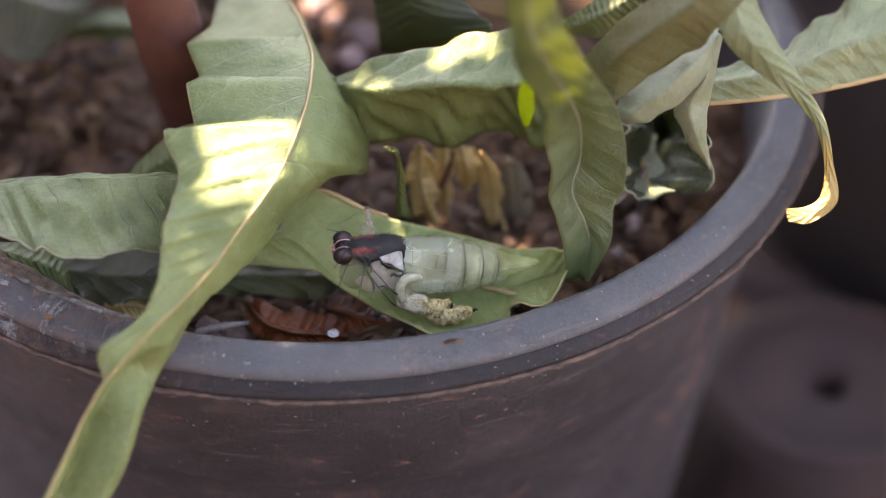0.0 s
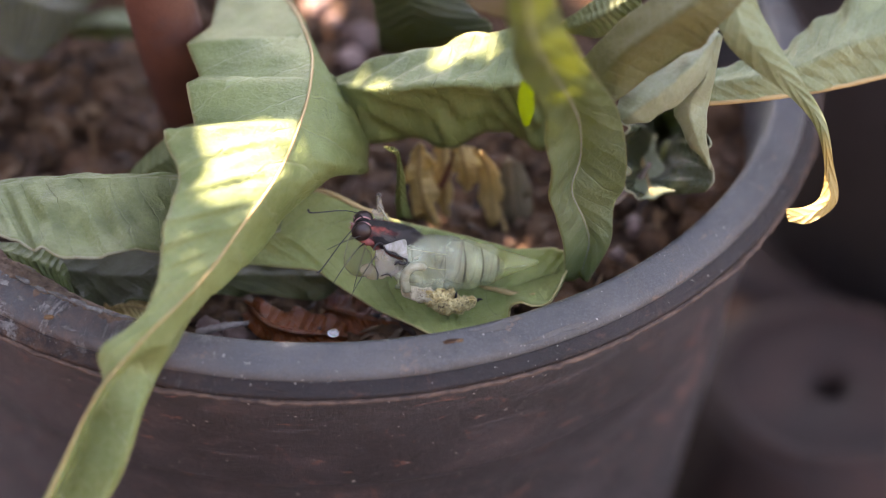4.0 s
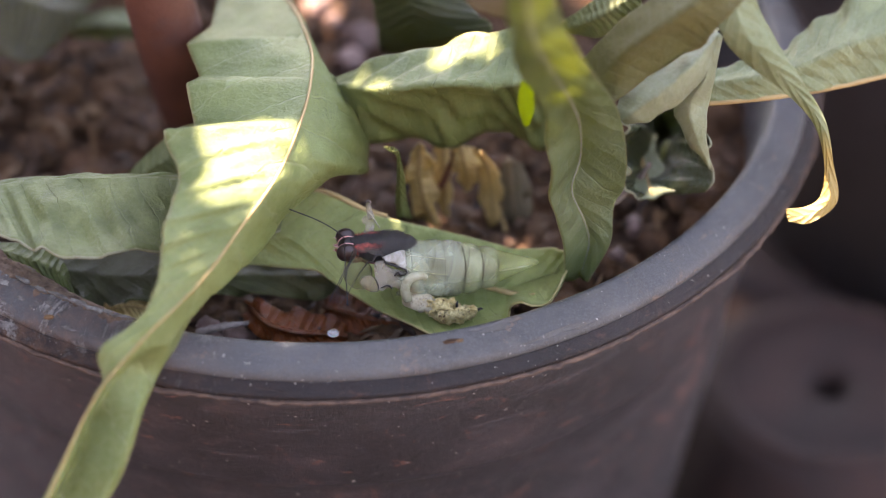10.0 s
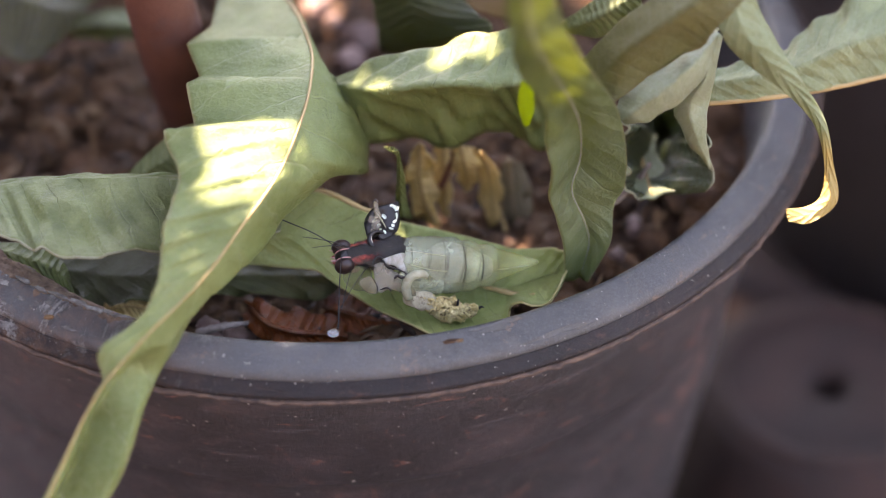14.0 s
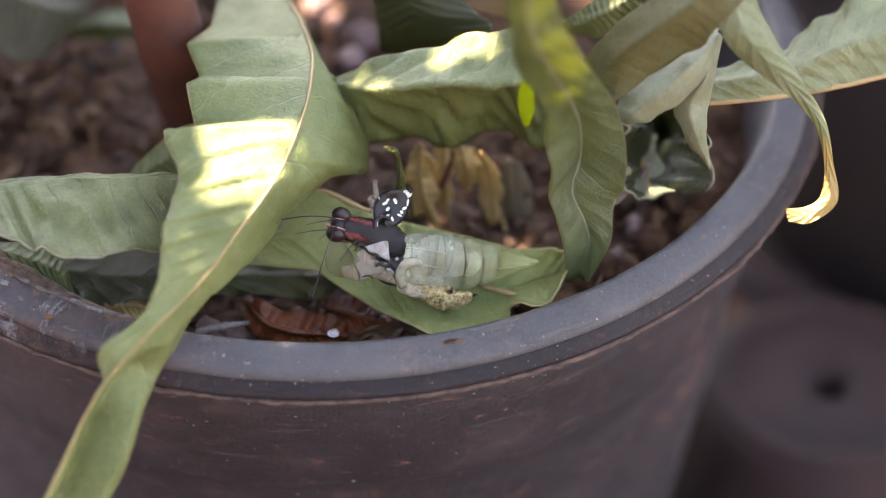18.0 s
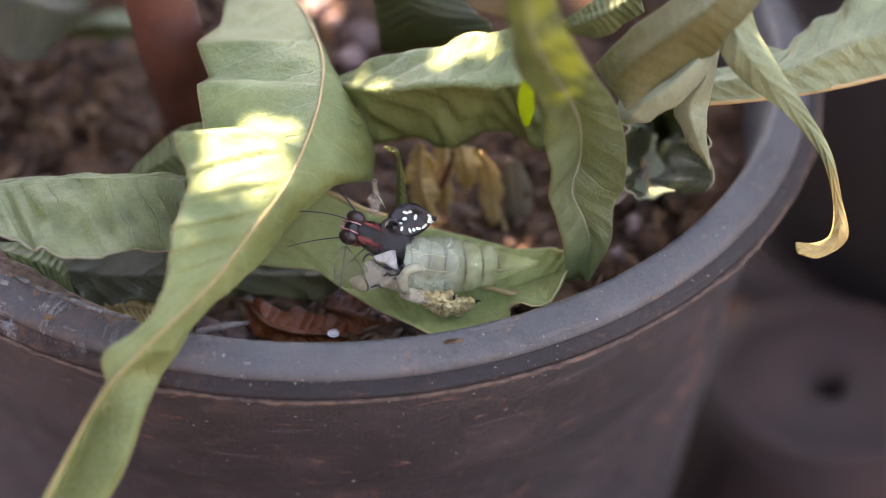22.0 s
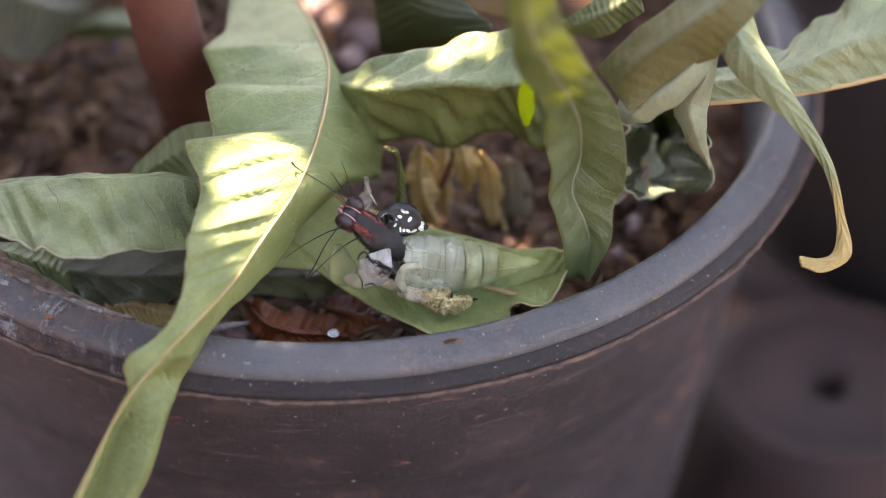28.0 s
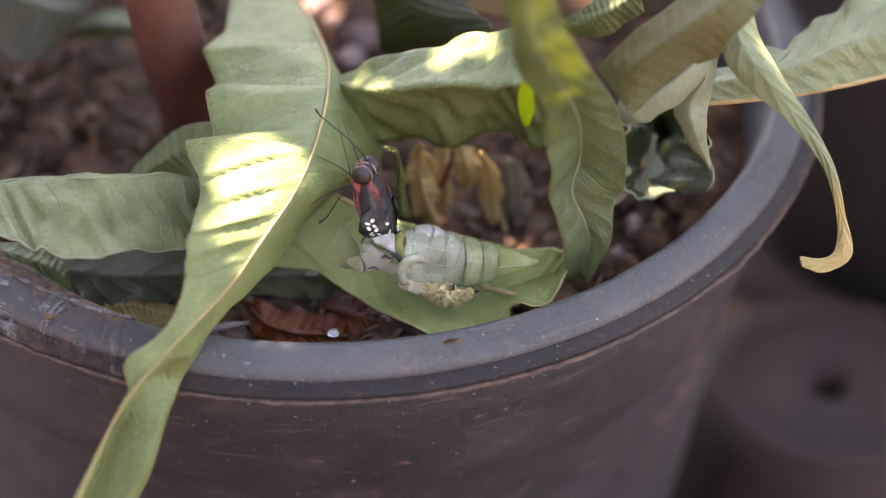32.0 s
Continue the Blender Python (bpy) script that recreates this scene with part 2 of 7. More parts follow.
POT = pot_material("pot_plastic", rgb(0.011, 0.0105, 0.0125), rgb(0.07, 0.05, 0.052), rgb(0.18, 0.08, 0.06), film=0.06, gloss=0.25, shine=0.5, spread=0.85)
POT_RIM = pot_material("pot_rim_plastic", rgb(0.021, 0.024, 0.026), rgb(0.075, 0.068, 0.055), rgb(0.16, 0.09, 0.05), 0.9, gloss=0.24, film=0.0, spread=0.7, shine=1.0)
POT_BAND = pot_material("pot_band_plastic", rgb(0.008, 0.0065, 0.007), rgb(0.04, 0.025, 0.022), rgb(0.12, 0.055, 0.04), 0.6, gloss=0.35, film=0.03, spread=0.45)
POT_DARK = pot_material("dark_plastic", rgb(0.026, 0.022, 0.022), rgb(0.04, 0.03, 0.03), rgb(0.06, 0.033, 0.028))
DUST = rough_material("dust", rgb(0.045, 0.03, 0.024), rgb(0.16, 0.1, 0.07), 500.0, 0.9, 1.0, 0.0005, rgb(0.03, 0.02, 0.018))


# insect materials
def thorax_material():
    n = Nodes("thorax_fur")
    p = n.node("ShaderNodeSeparateXYZ", {0: n.coords()})
    side = n.math("ADD", n.math("ABSOLUTE", p.outputs[1]), n.math("MULTIPLY", n.math("SUBTRACT", n.noise(900.0, 3.0), 0.5), 0.0012))
    red = n.node("ShaderNodeMapRange", {0: side, 1: 0.0008, 2: 0.0012}).outputs[0]
    red_end = n.node("ShaderNodeMapRange", {0: side, 1: 0.0019, 2: 0.0015}).outputs[0]
    fore = n.node("ShaderNodeMapRange", {0: p.outputs[0], 1: -0.0055, 2: -0.002}).outputs[0]
    belly = n.node("ShaderNodeMapRange", {0: p.outputs[2], 1: -0.0008, 2: -0.0018}).outputs[0]
    dark = n.ramp(n.noise(1500.0, 4.0), 0.35, 0.7, rgb(0.003, 0.0028, 0.003), rgb(0.012, 0.01, 0.01))
    tone = n.mix(n.math("MULTIPLY", n.math("MULTIPLY", red, red_end), fore), dark, n.ramp(n.noise(1100.0, 5.0, 0.7), 0.35, 0.65, rgb(0.08, 0.015, 0.012), rgb(0.5, 0.07, 0.05)))
    streak = n.noise(420.0, 5.0, 0.7, n.node("ShaderNodeCombineXYZ", {0: n.math("MULTIPLY", p.outputs[0], 0.12), 1: p.outputs[1], 2: p.outputs[2]}).outputs[0])
    tone = n.mix(n.math("MULTIPLY", n.ramp(streak, 0.54, 0.64), 0.6), tone, rgb(0.1, 0.085, 0.07))
    tone = n.mix(belly, tone, n.ramp(n.noise(1200.0, 4.0), 0.35, 0.65, rgb(0.22, 0.05, 0.05), rgb(0.36, 0.13, 0.11)))
    n.bump(n.noise(1300.0, 7.0, 0.8), 0.9, 0.0005)
    return n.set(Base_Color=tone, Roughness=0.26, Specular_IOR_Level=0.8)


def shell_material(name, tone, clear, rough=0.25):
    n = Nodes(name)
    base = n.ramp(n.noise(260.0, 6.0, 0.7, distort=0.8), 0.35, 0.65, tone, (tone[0] * 0.5, tone[1] * 0.46, tone[2] * 0.36, 1))
    n.bump(n.math("ADD", n.noise(900.0, 4.0), n.math("MULTIPLY", n.noise(420.0, 6.0, 0.7, distort=1.2), 1.5)), 0.9, 0.0005)
    n.set(Base_Color=base, Roughness=rough)
    see = n.node("ShaderNodeBsdfTransparent", {"Color": rgb(0.97, 0.98, 0.95)})
    amount = n.math("ADD", n.math("MULTIPLY", n.noise(250.0, 5.0), 0.35), clear - 0.17)
    both = n.node("ShaderNodeMixShader", {0: amount, 1: n.shader.outputs[0], 2: see.outputs[0]})
    n.link(both.outputs[0], n.out.inputs["Surface"])
    return n.mat


THORAX = thorax_material()
INSECT_BLACK = rough_material("insect_black", rgb(0.003, 0.003, 0.0035), rgb(0.009, 0.0085, 0.009), 900.0, 0.4, 0.4, 0.0002)
INSECT_RED = rough_material("insect_red", rgb(0.2, 0.035, 0.035), rgb(0.42, 0.13, 0.11), 1200.0, 0.6, 0.5, 0.0003)
PINK = rough_material("pink_scales", rgb(0.5, 0.24, 0.22), rgb(0.6, 0.36, 0.32), 1200.0, 0.6, 0.4, 0.0002)
EYE_SHINE = rough_material("eye_shine", rgb(0.018, 0.01, 0.009), rgb(0.03, 0.016, 0.014), 1500.0, 0.4, 0.2, 0.0001)
MINT = rough_material("mint_scales", rgb(0.7, 0.82, 0.64), rgb(0.8, 0.88, 0.76), 1200.0, 0.6, 0.3, 0.0002)
CREAM = rough_material("cream_scales", rgb(0.55, 0.46, 0.36), rgb(0.66, 0.58, 0.48), 900.0, 0.6, 0.3, 0.0002)
SHELL = shell_material("chrysalis_shell", rgb(0.53, 0.61, 0.46), 0.6, 0.12)
SHELL_MID = shell_material("chrysalis_middle", rgb(0.52, 0.6, 0.36), 0.58, 0.14)
SHELL_TAIL = shell_material("chrysalis_tail", rgb(0.48, 0.56, 0.24), 0.58, 0.18)
PLATE = shell_material("pupal_plate", rgb(0.36, 0.33, 0.27), 0.45)
PLATE_BLUE = shell_material("pupal_plate_grey", rgb(0.52, 0.54, 0.51), 0.3)
PLATE_TAN = shell_material("pupal_plate_tan", rgb(0.27, 0.235, 0.15), 0.45)
JOINT = shell_material("shell_joint", rgb(0.12, 0.1, 0.07), 0.45)
IVORY = shell_material("ivory_hook", rgb(0.52, 0.54, 0.4), 0.25)
def skin_material(name, pale, deep, brown):
    """A dry shed skin: pale creases, brown cracks between them."""
    n = Nodes(name)
    crack = n.noise(1100.0, 7.0, 0.8, distort=1.6)
    tone = n.ramp(n.noise(700.0, 6.0, 0.75), 0.35, 0.62, deep, pale)
    tone = n.mix(n.ramp(crack, 0.38, 0.47, rgb(1, 1, 1), rgb(0, 0, 0)), tone, brown)
    n.bump(crack, 1.0, 0.0008)
    return n.set(Base_Color=tone, Roughness=0.42)


SKIN = skin_material("shed_skin", rgb(0.92, 0.8, 0.42), rgb(0.58, 0.42, 0.14), rgb(0.14, 0.07, 0.022))
SKIN_PALE = skin_material("shed_skin_pale", rgb(0.72, 0.68, 0.5), rgb(0.45, 0.38, 0.22), rgb(0.2, 0.12, 0.06))


def abdomen_material():
    n = Nodes("abdomen_skin")
    p = n.node("ShaderNodeSeparateXYZ", {0: n.coords()})
    saw = n.math("FRACT", n.math("ADD", n.math("MULTIPLY", p.outputs[0], 370.0), n.math("MULTIPLY", n.noise(300.0), 0.25)))
    band = n.ramp(saw, 0.06, 0.24, rgb(1, 1, 1), rgb(0, 0, 0))
    tone = n.ramp(n.noise(500.0, 5.0), 0.3, 0.7, rgb(0.47, 0.48, 0.43), rgb(0.26, 0.25, 0.2))
    tone = n.mix(n.math("MULTIPLY", band, 0.9), tone, rgb(0.06, 0.045, 0.045))
    n.bump(n.noise(900.0, 4.0), 0.4, 0.0003)
    return n.set(Base_Color=tone, Roughness=0.45)


ABDOMEN = abdomen_material()
WATER = Nodes("water").set(Base_Color=rgb(1, 1, 1), Roughness=0.16, Transmission_Weight=0.8, IOR=1.45)


# ---- building ----
def mesh_from(bm, name, material, smooth=True):
    me = bpy.data.meshes.new(name)
    bmesh.ops.recalc_face_normals(bm, faces=bm.faces)
    bm.to_mesh(me)
    bm.free()
    for p in me.polygons:
        p.use_smooth = smooth
    me.materials.append(material)
    return me


def part(name, data, parent, label="", at=(0, 0, 0)):
    ob = new(name, data)
    ob.parent = parent
    ob.location = at
    return tagged(ob, label) if label else ob


def spline(points, count):
    """Points at even steps along a smooth curve through the given ones."""
    p = np.array(points, float)
    p = np.vstack([2 * p[0] - p[1], p, 2 * p[-1] - p[-2]])
    out = []
    for u in np.linspace(0, len(p) - 3 - 1e-9, count):
        i = int(u)
        t = u - i
        a, b, c, d = p[i:i + 4]
        out.append(0.5 * (2 * b + (c - a) * t + (2 * a - 5 * b + 4 * c - d) * t * t + (3 * b - a - 3 * c + d) * t ** 3))
    return np.array(out)


def tube(points, radii, count=24, sides=8, steps=True):
    """A round tube along a smooth curve through the points, closed at both ends."""
    path = spline(points, count) if steps else np.array(points, float)
    rad = np.interp(np.linspace(0, 1, len(path)), np.linspace(0, 1, len(radii)), radii)
    bm = bmesh.new()
    rings = []
    ref = Vector((0.31, 0.2, 0.93))
    for k, c in enumerate(path):
        d = Vector(path[min(k + 1, len(path) - 1)] - path[max(k - 1, 0)]).normalized()
        a = d.cross(ref).normalized()
        b = d.cross(a)
        rings.append([bm.verts.new(Vector(c) + float(rad[k]) * (a * math.cos(s) + b * math.sin(s)))
                      for s in np.linspace(0, 2 * math.pi, sides, endpoint=False)])
    for r, q in zip(rings, rings[1:]):
        for s in range(sides):
            bm.faces.new((r[s], r[(s + 1) % sides], q[(s + 1) % sides], q[s]))
    bm.faces.new(rings[0])
    bm.faces.new(rings[-1])
    return bm


def lathe(profile, sides=128, wobble=0.0):
    """A turned body round z from (radius, height) pairs; a first and last radius of zero close it."""
    verts, faces = [], []
    for r, z in profile:
        for s in range(sides):
            a = 2 * math.pi * s / sides
            w = 1 + wobble * noise.noise((math.cos(a) * 2, math.sin(a) * 2, z * 20))
            verts.append((r * w * math.cos(a), r * w * math.sin(a), z))
    for k in range(len(profile) - 1):
        for s in range(sides):
            t = (s + 1) % sides
            faces.append((k * sides + s, k * sides + t, (k + 1) * sides + t, (k + 1) * sides + s))
    return verts, faces


def mesh_data(name, verts, faces, material, smooth=True):
    me = bpy.data.meshes.new(name)
    me.from_pydata([tuple(v) for v in verts], [], faces)
    me.update()
    for p in me.polygons:
        p.use_smooth = smooth
    me.materials.append(material)
    return me


def cm(p):
    return RIM + Vector(p) * 0.01


# ---- ground and pots ----
ground = new("ground", mesh_data("ground", [(-400, -400, 0), (400, -400, 0), (400, 400, 0), (-400, 400, 0)], [(0, 1, 2, 3)], GROUND))
tagged(ground, "damp dark brown earth under the pots", "ground", kind="structure")

WALL = rough_material("old_plaster", rgb(0.1, 0.085, 0.075), rgb(0.19, 0.165, 0.15), 6.0, 0.9, 0.4, 0.003, rgb(0.13, 0.115, 0.1))


def sky_blocking_wall(name, x0, x1, y0, y1, height):
    corners = [(x, y, z) for z in (0, height) for x, y in ((x0, y0), (x1, y0), (x1, y1), (x0, y1))]
    ob = new(name, mesh_data(name, corners, [(3, 2, 1, 0), (4, 5, 6, 7), (0, 1, 5, 4), (1, 2, 6, 5), (2, 3, 7, 6), (3, 0, 4, 7)], WALL, False))
    return tagged(ob, "unseen plain plaster wall added to block skylight", "wall", kind="structure")


# unseen walls, added to cut the skylight from the left and the front
sky_blocking_wall("wall_west", -1.15, -1.0, -1.6, 1.2, 1.0)
sky_blocking_wall("wall_south", -1.15, 1.6, -1.75, -1.6, 1.0)

pot = tagged(new("plant_pot"), "worn dark grey plastic plant pot with a rolled rim", "plant pot")
pot.location = (-0.0008, 0.0010, 0.0)
wall_profile = [(0.0001, 0.0), (0.062, 0.0), (0.064, 0.002), (0.0709, 0.05), (0.0757, 0.083), (0.0772, 0.1005), (0.0777, 0.1062), (0.0787, 0.1066), (0.0790, 0.1076), (0.0793, 0.118),
                (0.0806, 0.1338), (0.0785, 0.1340), (0.0778, 0.13), (0.0705, 0.07), (0.060, 0.004), (0.0001, 0.004)]
part("wall", mesh_data("pot_wall", *lathe(wall_profile, 160, 0.0015), POT), pot)
rim_profile = [(0.0778, 0.1312), (0.0799, 0.1394), (0.0802, 0.1398), (0.0805, 0.1400), (0.0809, 0.1401), (0.0813, 0.14005), (0.0845, 0.1385), (0.0851, 0.1382), (0.0856, 0.1377), (0.0859, 0.1371), (0.0859, 0.1366), (0.0842, 0.1348), (0.0790, 0.1340), (0.0778, 0.1312)]
part("rim", mesh_data("pot_rim", *lathe(rim_profile, 192, 0.0012), POT_RIM), pot, "scuffed rim with dried mud and lime stains")
band_profile = [(0.0842, 0.1349), (0.0858, 0.1369), (0.0861, 0.1366), (0.0875, 0.1358), (0.0879, 0.1355), (0.0880, 0.1350), (0.0876, 0.1346), (0.0842, 0.1345), (0.0842, 0.1349)]
part("rim_band", mesh_data("pot_rim_band", *lathe(band_profile, 192, 0.0012), POT_BAND), pot, "darker outer band of the rim")
ledge_profile = [(0.0874, 0.1348), (0.0882, 0.1349), (0.0886, 0.1346), (0.0883, 0.1343), (0.0800, 0.1339), (0.0800, 0.1343), (0.0874, 0.1348)]
ledge_v, ledge_f = lathe(ledge_profile, 720, 0.0012)
for i, v in enumerate(ledge_v):
    a = math.atan2(v[1], v[0])
    crust = max(0.0, noise.noise((a * 5, 3, 0)) + 0.6 * noise.noise((a * 40, 5, 0)) + 0.5 * noise.noise((a * 140, 7, i % 3)))
    k = 1 + 0.006 * crust
    ledge_v[i] = (v[0] * k, v[1] * k, v[2] + 0.0003 * noise.noise((a * 90, 1, 0)) - 0.0005 * crust)
part("ledge", mesh_data("pot_ledge", ledge_v, ledge_f, DUST), pot, "thin crusted ledge under the rim")
# dried mud heaped along the inner edge of the rim on one side, with flakes of lime on it
MUD = rough_material("dried_mud", rgb(0.05, 0.034, 0.024), rgb(0.32, 0.21, 0.14), 420.0, 0.9, 1.0, 0.0008, rgb(0.3, 0.27, 0.23))
LIME = rough_material("lime_flake", rgb(0.05, 0.042, 0.036), rgb(0.3, 0.3, 0.28), 700.0, 0.9, 1.0, 0.0004, rgb(0.1, 0.085, 0.07))


def rim_height(r):
    """Height of the rim's upper face at radius r."""
    return 0.14 if r < 0.0813 else 0.14005 - (r - 0.0813) * 0.47


mud_v, mud_f = [], []
STEPS, ACROSS = 120, 9
for i in range(STEPS + 1):
    a = math.radians(212 + 36 * i / STEPS)
    wide = 0.0027 * min(1.0, (STEPS - i) / 50) + 0.0003
    wide *= 1 + 0.35 * noise.noise((i * 0.09, 2, 0)) + 0.2 * noise.noise((i * 0.4, 4, 0))
    outer = 0.0815 + 0.0014 * noise.noise((i * 0.13, 9, 0)) + 0.0007 * noise.noise((i * 0.6, 11, 0))
    for j in range(ACROSS + 1):
        u = j / ACROSS
        r = outer + (0.0803 - wide - outer) * min(1.0, u * 1.12)
        z = rim_height(r) - 0.00015 + 0.0006 * math.sin(math.pi * min(1.0, u * 1.05)) * (0.8 + noise.noise((a * 60, u * 5, 3)) + 0.6 * noise.noise((a * 200, u * 14, 5)))
        if j == ACROSS:
            z -= 0.005
        mud_v.append((r * math.cos(a), r * math.sin(a), z))
for i in range(STEPS):
    for j in range(ACROSS):
        k = i * (ACROSS + 1) + j
        mud_f.append((k, k + 1, k + ACROSS + 2, k + ACROSS + 1))
part("mud_crust", mesh_data("mud_crust", mud_v, mud_f, MUD), pot, "dried brown mud along the rim's inner edge")
flake_rng = random.Random(23)
for a, r, long, wide in ((234, 0.0806, 2.0, 0.7), (236.5, 0.0809, 1.6, 0.8), (239, 0.0806, 2.4, 0.7), (241.5, 0.0806, 2.2, 0.9), (243.6, 0.0808, 2.0, 0.8), (245.6, 0.0806, 2.2, 0.6), (247.6, 0.0805, 1.6, 0.5),
                         (232, 0.0822, 1.3, 0.8), (229.5, 0.083, 1.2, 1.0), (235, 0.0832, 1.0, 0.5), (231, 0.0845, 1.1, 0.5), (238.2, 0.0822, 0.9, 0.5), (242, 0.0846, 1.5, 0.5), (233.5, 0.0848, 0.8, 0.5)):
    a = math.radians(a)
    ring = []
    for k in range(28):
        w = 6.283 * k / 28
        q = 1 + 0.5 * noise.noise((2 * math.cos(w), 2 * math.sin(w), a * 40)) + 0.45 * noise.noise((5 * math.cos(w), 5 * math.sin(w), a * 40)) + flake_rng.uniform(-0.12, 0.12)
        ring.append((a + math.cos(w) * q * long * 0.0006 / r * 1.2, r + math.sin(w) * q * wide * 0.0005))
    lift = 0.0005 if r < 0.0815 else 0.0
    flake_v = [(rr * math.cos(aa), rr * math.sin(aa), rim_height(rr) + lift + h) for h in (-0.0003, 0.0001) for aa, rr in ring]
    flake_f = [tuple(range(28, 56))] + [(k, (k + 1) % 28, 28 + (k + 1) % 28, 28 + k) for k in range(28)]
    part("lime_flake", mesh_data("lime_flake", flake_v, flake_f, LIME, False), pot)

soil_verts, soil_faces = [], []
RINGS, SIDES = 70, 160
for i in range(RINGS + 1):
    for s in range(SIDES):
        r, a = 0.0765 * i / RINGS, 2 * math.pi * s / SIDES
        x, y = r * math.cos(a), r * math.sin(a)
        z = -0.019 + 0.006 * noise.noise((x * 40, y * 40, 1)) + 0.004 * noise.noise((x * 120, y * 120, 2)) + 0.0016 * noise.noise((x * 400, y * 400, 3))
        soil_verts.append((x, y, RIM.z + z))
for i in range(RINGS):
    for s in range(SIDES):
        t = (s + 1) % SIDES
        soil_faces.append((i * SIDES + s, i * SIDES + t, (i + 1) * SIDES + t, (i + 1) * SIDES + s))
tagged(new("soil", mesh_data("soil", soil_verts, soil_faces, SOIL)), "dark crumbly brown potting soil in the pot", "soil", kind="stuff")

# ---- the plant ----
STATIONS = {}
STATIONS["front"] = [
    (-1.78, 0.85, 1, -1.36, 0.5, 1.24, -1.08, 0.92, 0.83),
    (-1.88, -1.09, 1.5, -0.63, -1.54, 1.83, -0.57, -0.85, 1.26),
    (-2.31, -2.83, 1.9, -0.28, -3.25, 2.16, -0.19, -2.53, 1.46),
    (-2.23, -4.24, 2.1, -0.29, -4.36, 2.24, 0.17, -3.09, 1.29),
    (-2.46, -5.55, 2.24, -0.46, -5.32, 2.19, 0.58, -3.7, 0.76),
    (-2.3, -6.54, 2.17, -0.79, -6.35, 2.04, 0.81, -4.29, 0.4),
    (-2.51, -7.58, 2.01, -1.34, -7.22, 1.74, -0.36, -5.29, 0.68),
    (-2.53, -8.27, 1.67, -1.94, -8.11, 1.43, -1.37, -6.77, 0.57),
    (-3.37, -9.13, 1.06, -2.88, -9.11, 1.04, -2.3, -8.35, 0.36),
    (-3.63, -9.68, 0.4, -3.54, -9.74, 0.48, -2.7, -9.26, 0.03),
    (-4.44, -10.57, -1.02, -4.34, -10.72, -0.87, -3.47, -10.29, -1.23),
]
STATIONS["left"] = [
    (-5.79, -4.95, 0.71, -5.76, -5.14, 0.8, -5.59, -6.64, 1.06),
    (-4.71, -4.89, 0.85, -4.69, -5.09, 0.93, -4.64, -6.74, 1),
    (-3.44, -4.99, 0.98, -3.47, -5.19, 1.05, -3.43, -6.93, 0.87),
    (-2.29, -4.91, 0.84, -2.28, -5.12, 0.91, -2.33, -6.48, 0.69),
    (-1.32, -4.74, 0.33, -1.31, -4.93, 0.42, -1.4, -6.01, 0.39),
    (-0.78, -5.05, 0.1, -0.78, -5.15, 0.12, -0.79, -5.46, 0.15),
]
STATIONS["left_lobe"] = [
    (-5.73, -5.15, -0.22, -5.71, -5.36, -0.15, -5.68, -5.57, -0.09),
    (-5.1, -5.21, -0.25, -5.07, -5.52, -0.21, -5.03, -5.8, -0.31),
    (-4.65, -5.29, -0.31, -4.59, -5.68, -0.3, -4.55, -5.94, -0.53),
    (-4.35, -5.4, -0.49, -4.31, -5.75, -0.51, -4.29, -5.98, -0.71),
    (-4.17, -5.72, -0.78, -4.16, -5.82, -0.81, -4.16, -5.92, -0.86),
]
STATIONS["left_low"] = [
    (-5.88, -4.67, -0.78, -5.75, -5, -0.68, -5.75, -5.15, -0.78),
    (-4.68, -4.76, -0.78, -4.75, -5.11, -0.79, -4.55, -5.5, -1),
    (-3.77, -4.59, -0.89, -3.73, -5.29, -0.89, -3.73, -5.82, -1.1),
    (-2.63, -4.95, -0.6, -2.61, -5.66, -0.6, -2.7, -5.98, -0.8),
    (-1.54, -5.03, -0.8, -1.44, -5.46, -0.8, -1.35, -5.65, -1),
    (-0.25, -4.83, -1, -0.16, -5.26, -1, -0.26, -5.48, -1.3),
    (0.22, -4.83, -1.2, 0.26, -4.93, -1.2, 0.26, -4.93, -1.3),
]
STATIONS["bed"] = [
    (-1.05, -4.9, 0.1, -1.42, -5.17, -0.2, -1.57, -5.34, -0.6),
    (-0.22, -4.63, 0.3, -0.6, -5.19, -0.2, -0.25, -5.67, -0.7),
    (0.59, -4.9, 0.1, 0.49, -5.38, -0.55, 0.34, -5.99, -0.8),
    (1.42, -5.05, -0.1, 1.4, -5.55, -0.78, 1.14, -6.65, -0.8),
    (2.24, -5.12, -0.3, 2.22, -5.74, -0.88, 1.88, -7.15, -0.6),
    (3.06, -5.33, -0.4, 2.87, -5.73, -0.9, 2.75, -7.24, -0.4),
    (3.65, -5.42, -0.3, 3.52, -5.58, -0.8, 3.25, -6.65, -0.5),
    (3.84, -5.49, -0.4, 3.82, -5.61, -0.6, 3.69, -6.16, -0.6),
]
STATIONS["glow"] = [
    (2.88, -6.27, 3.65, 2.95, -6.24, 3.65, 3.02, -6.3, 3.65),
    (2.84, -6.24, 3.4, 2.95, -6.24, 3.4, 3.07, -6.28, 3.4),
    (2.86, -6.23, 3.1, 2.97, -6.26, 3.1, 3.09, -6.24, 3.1),
    (2.94, -6.21, 2.8, 2.98, -6.23, 2.78, 3.03, -6.22, 2.8),
]
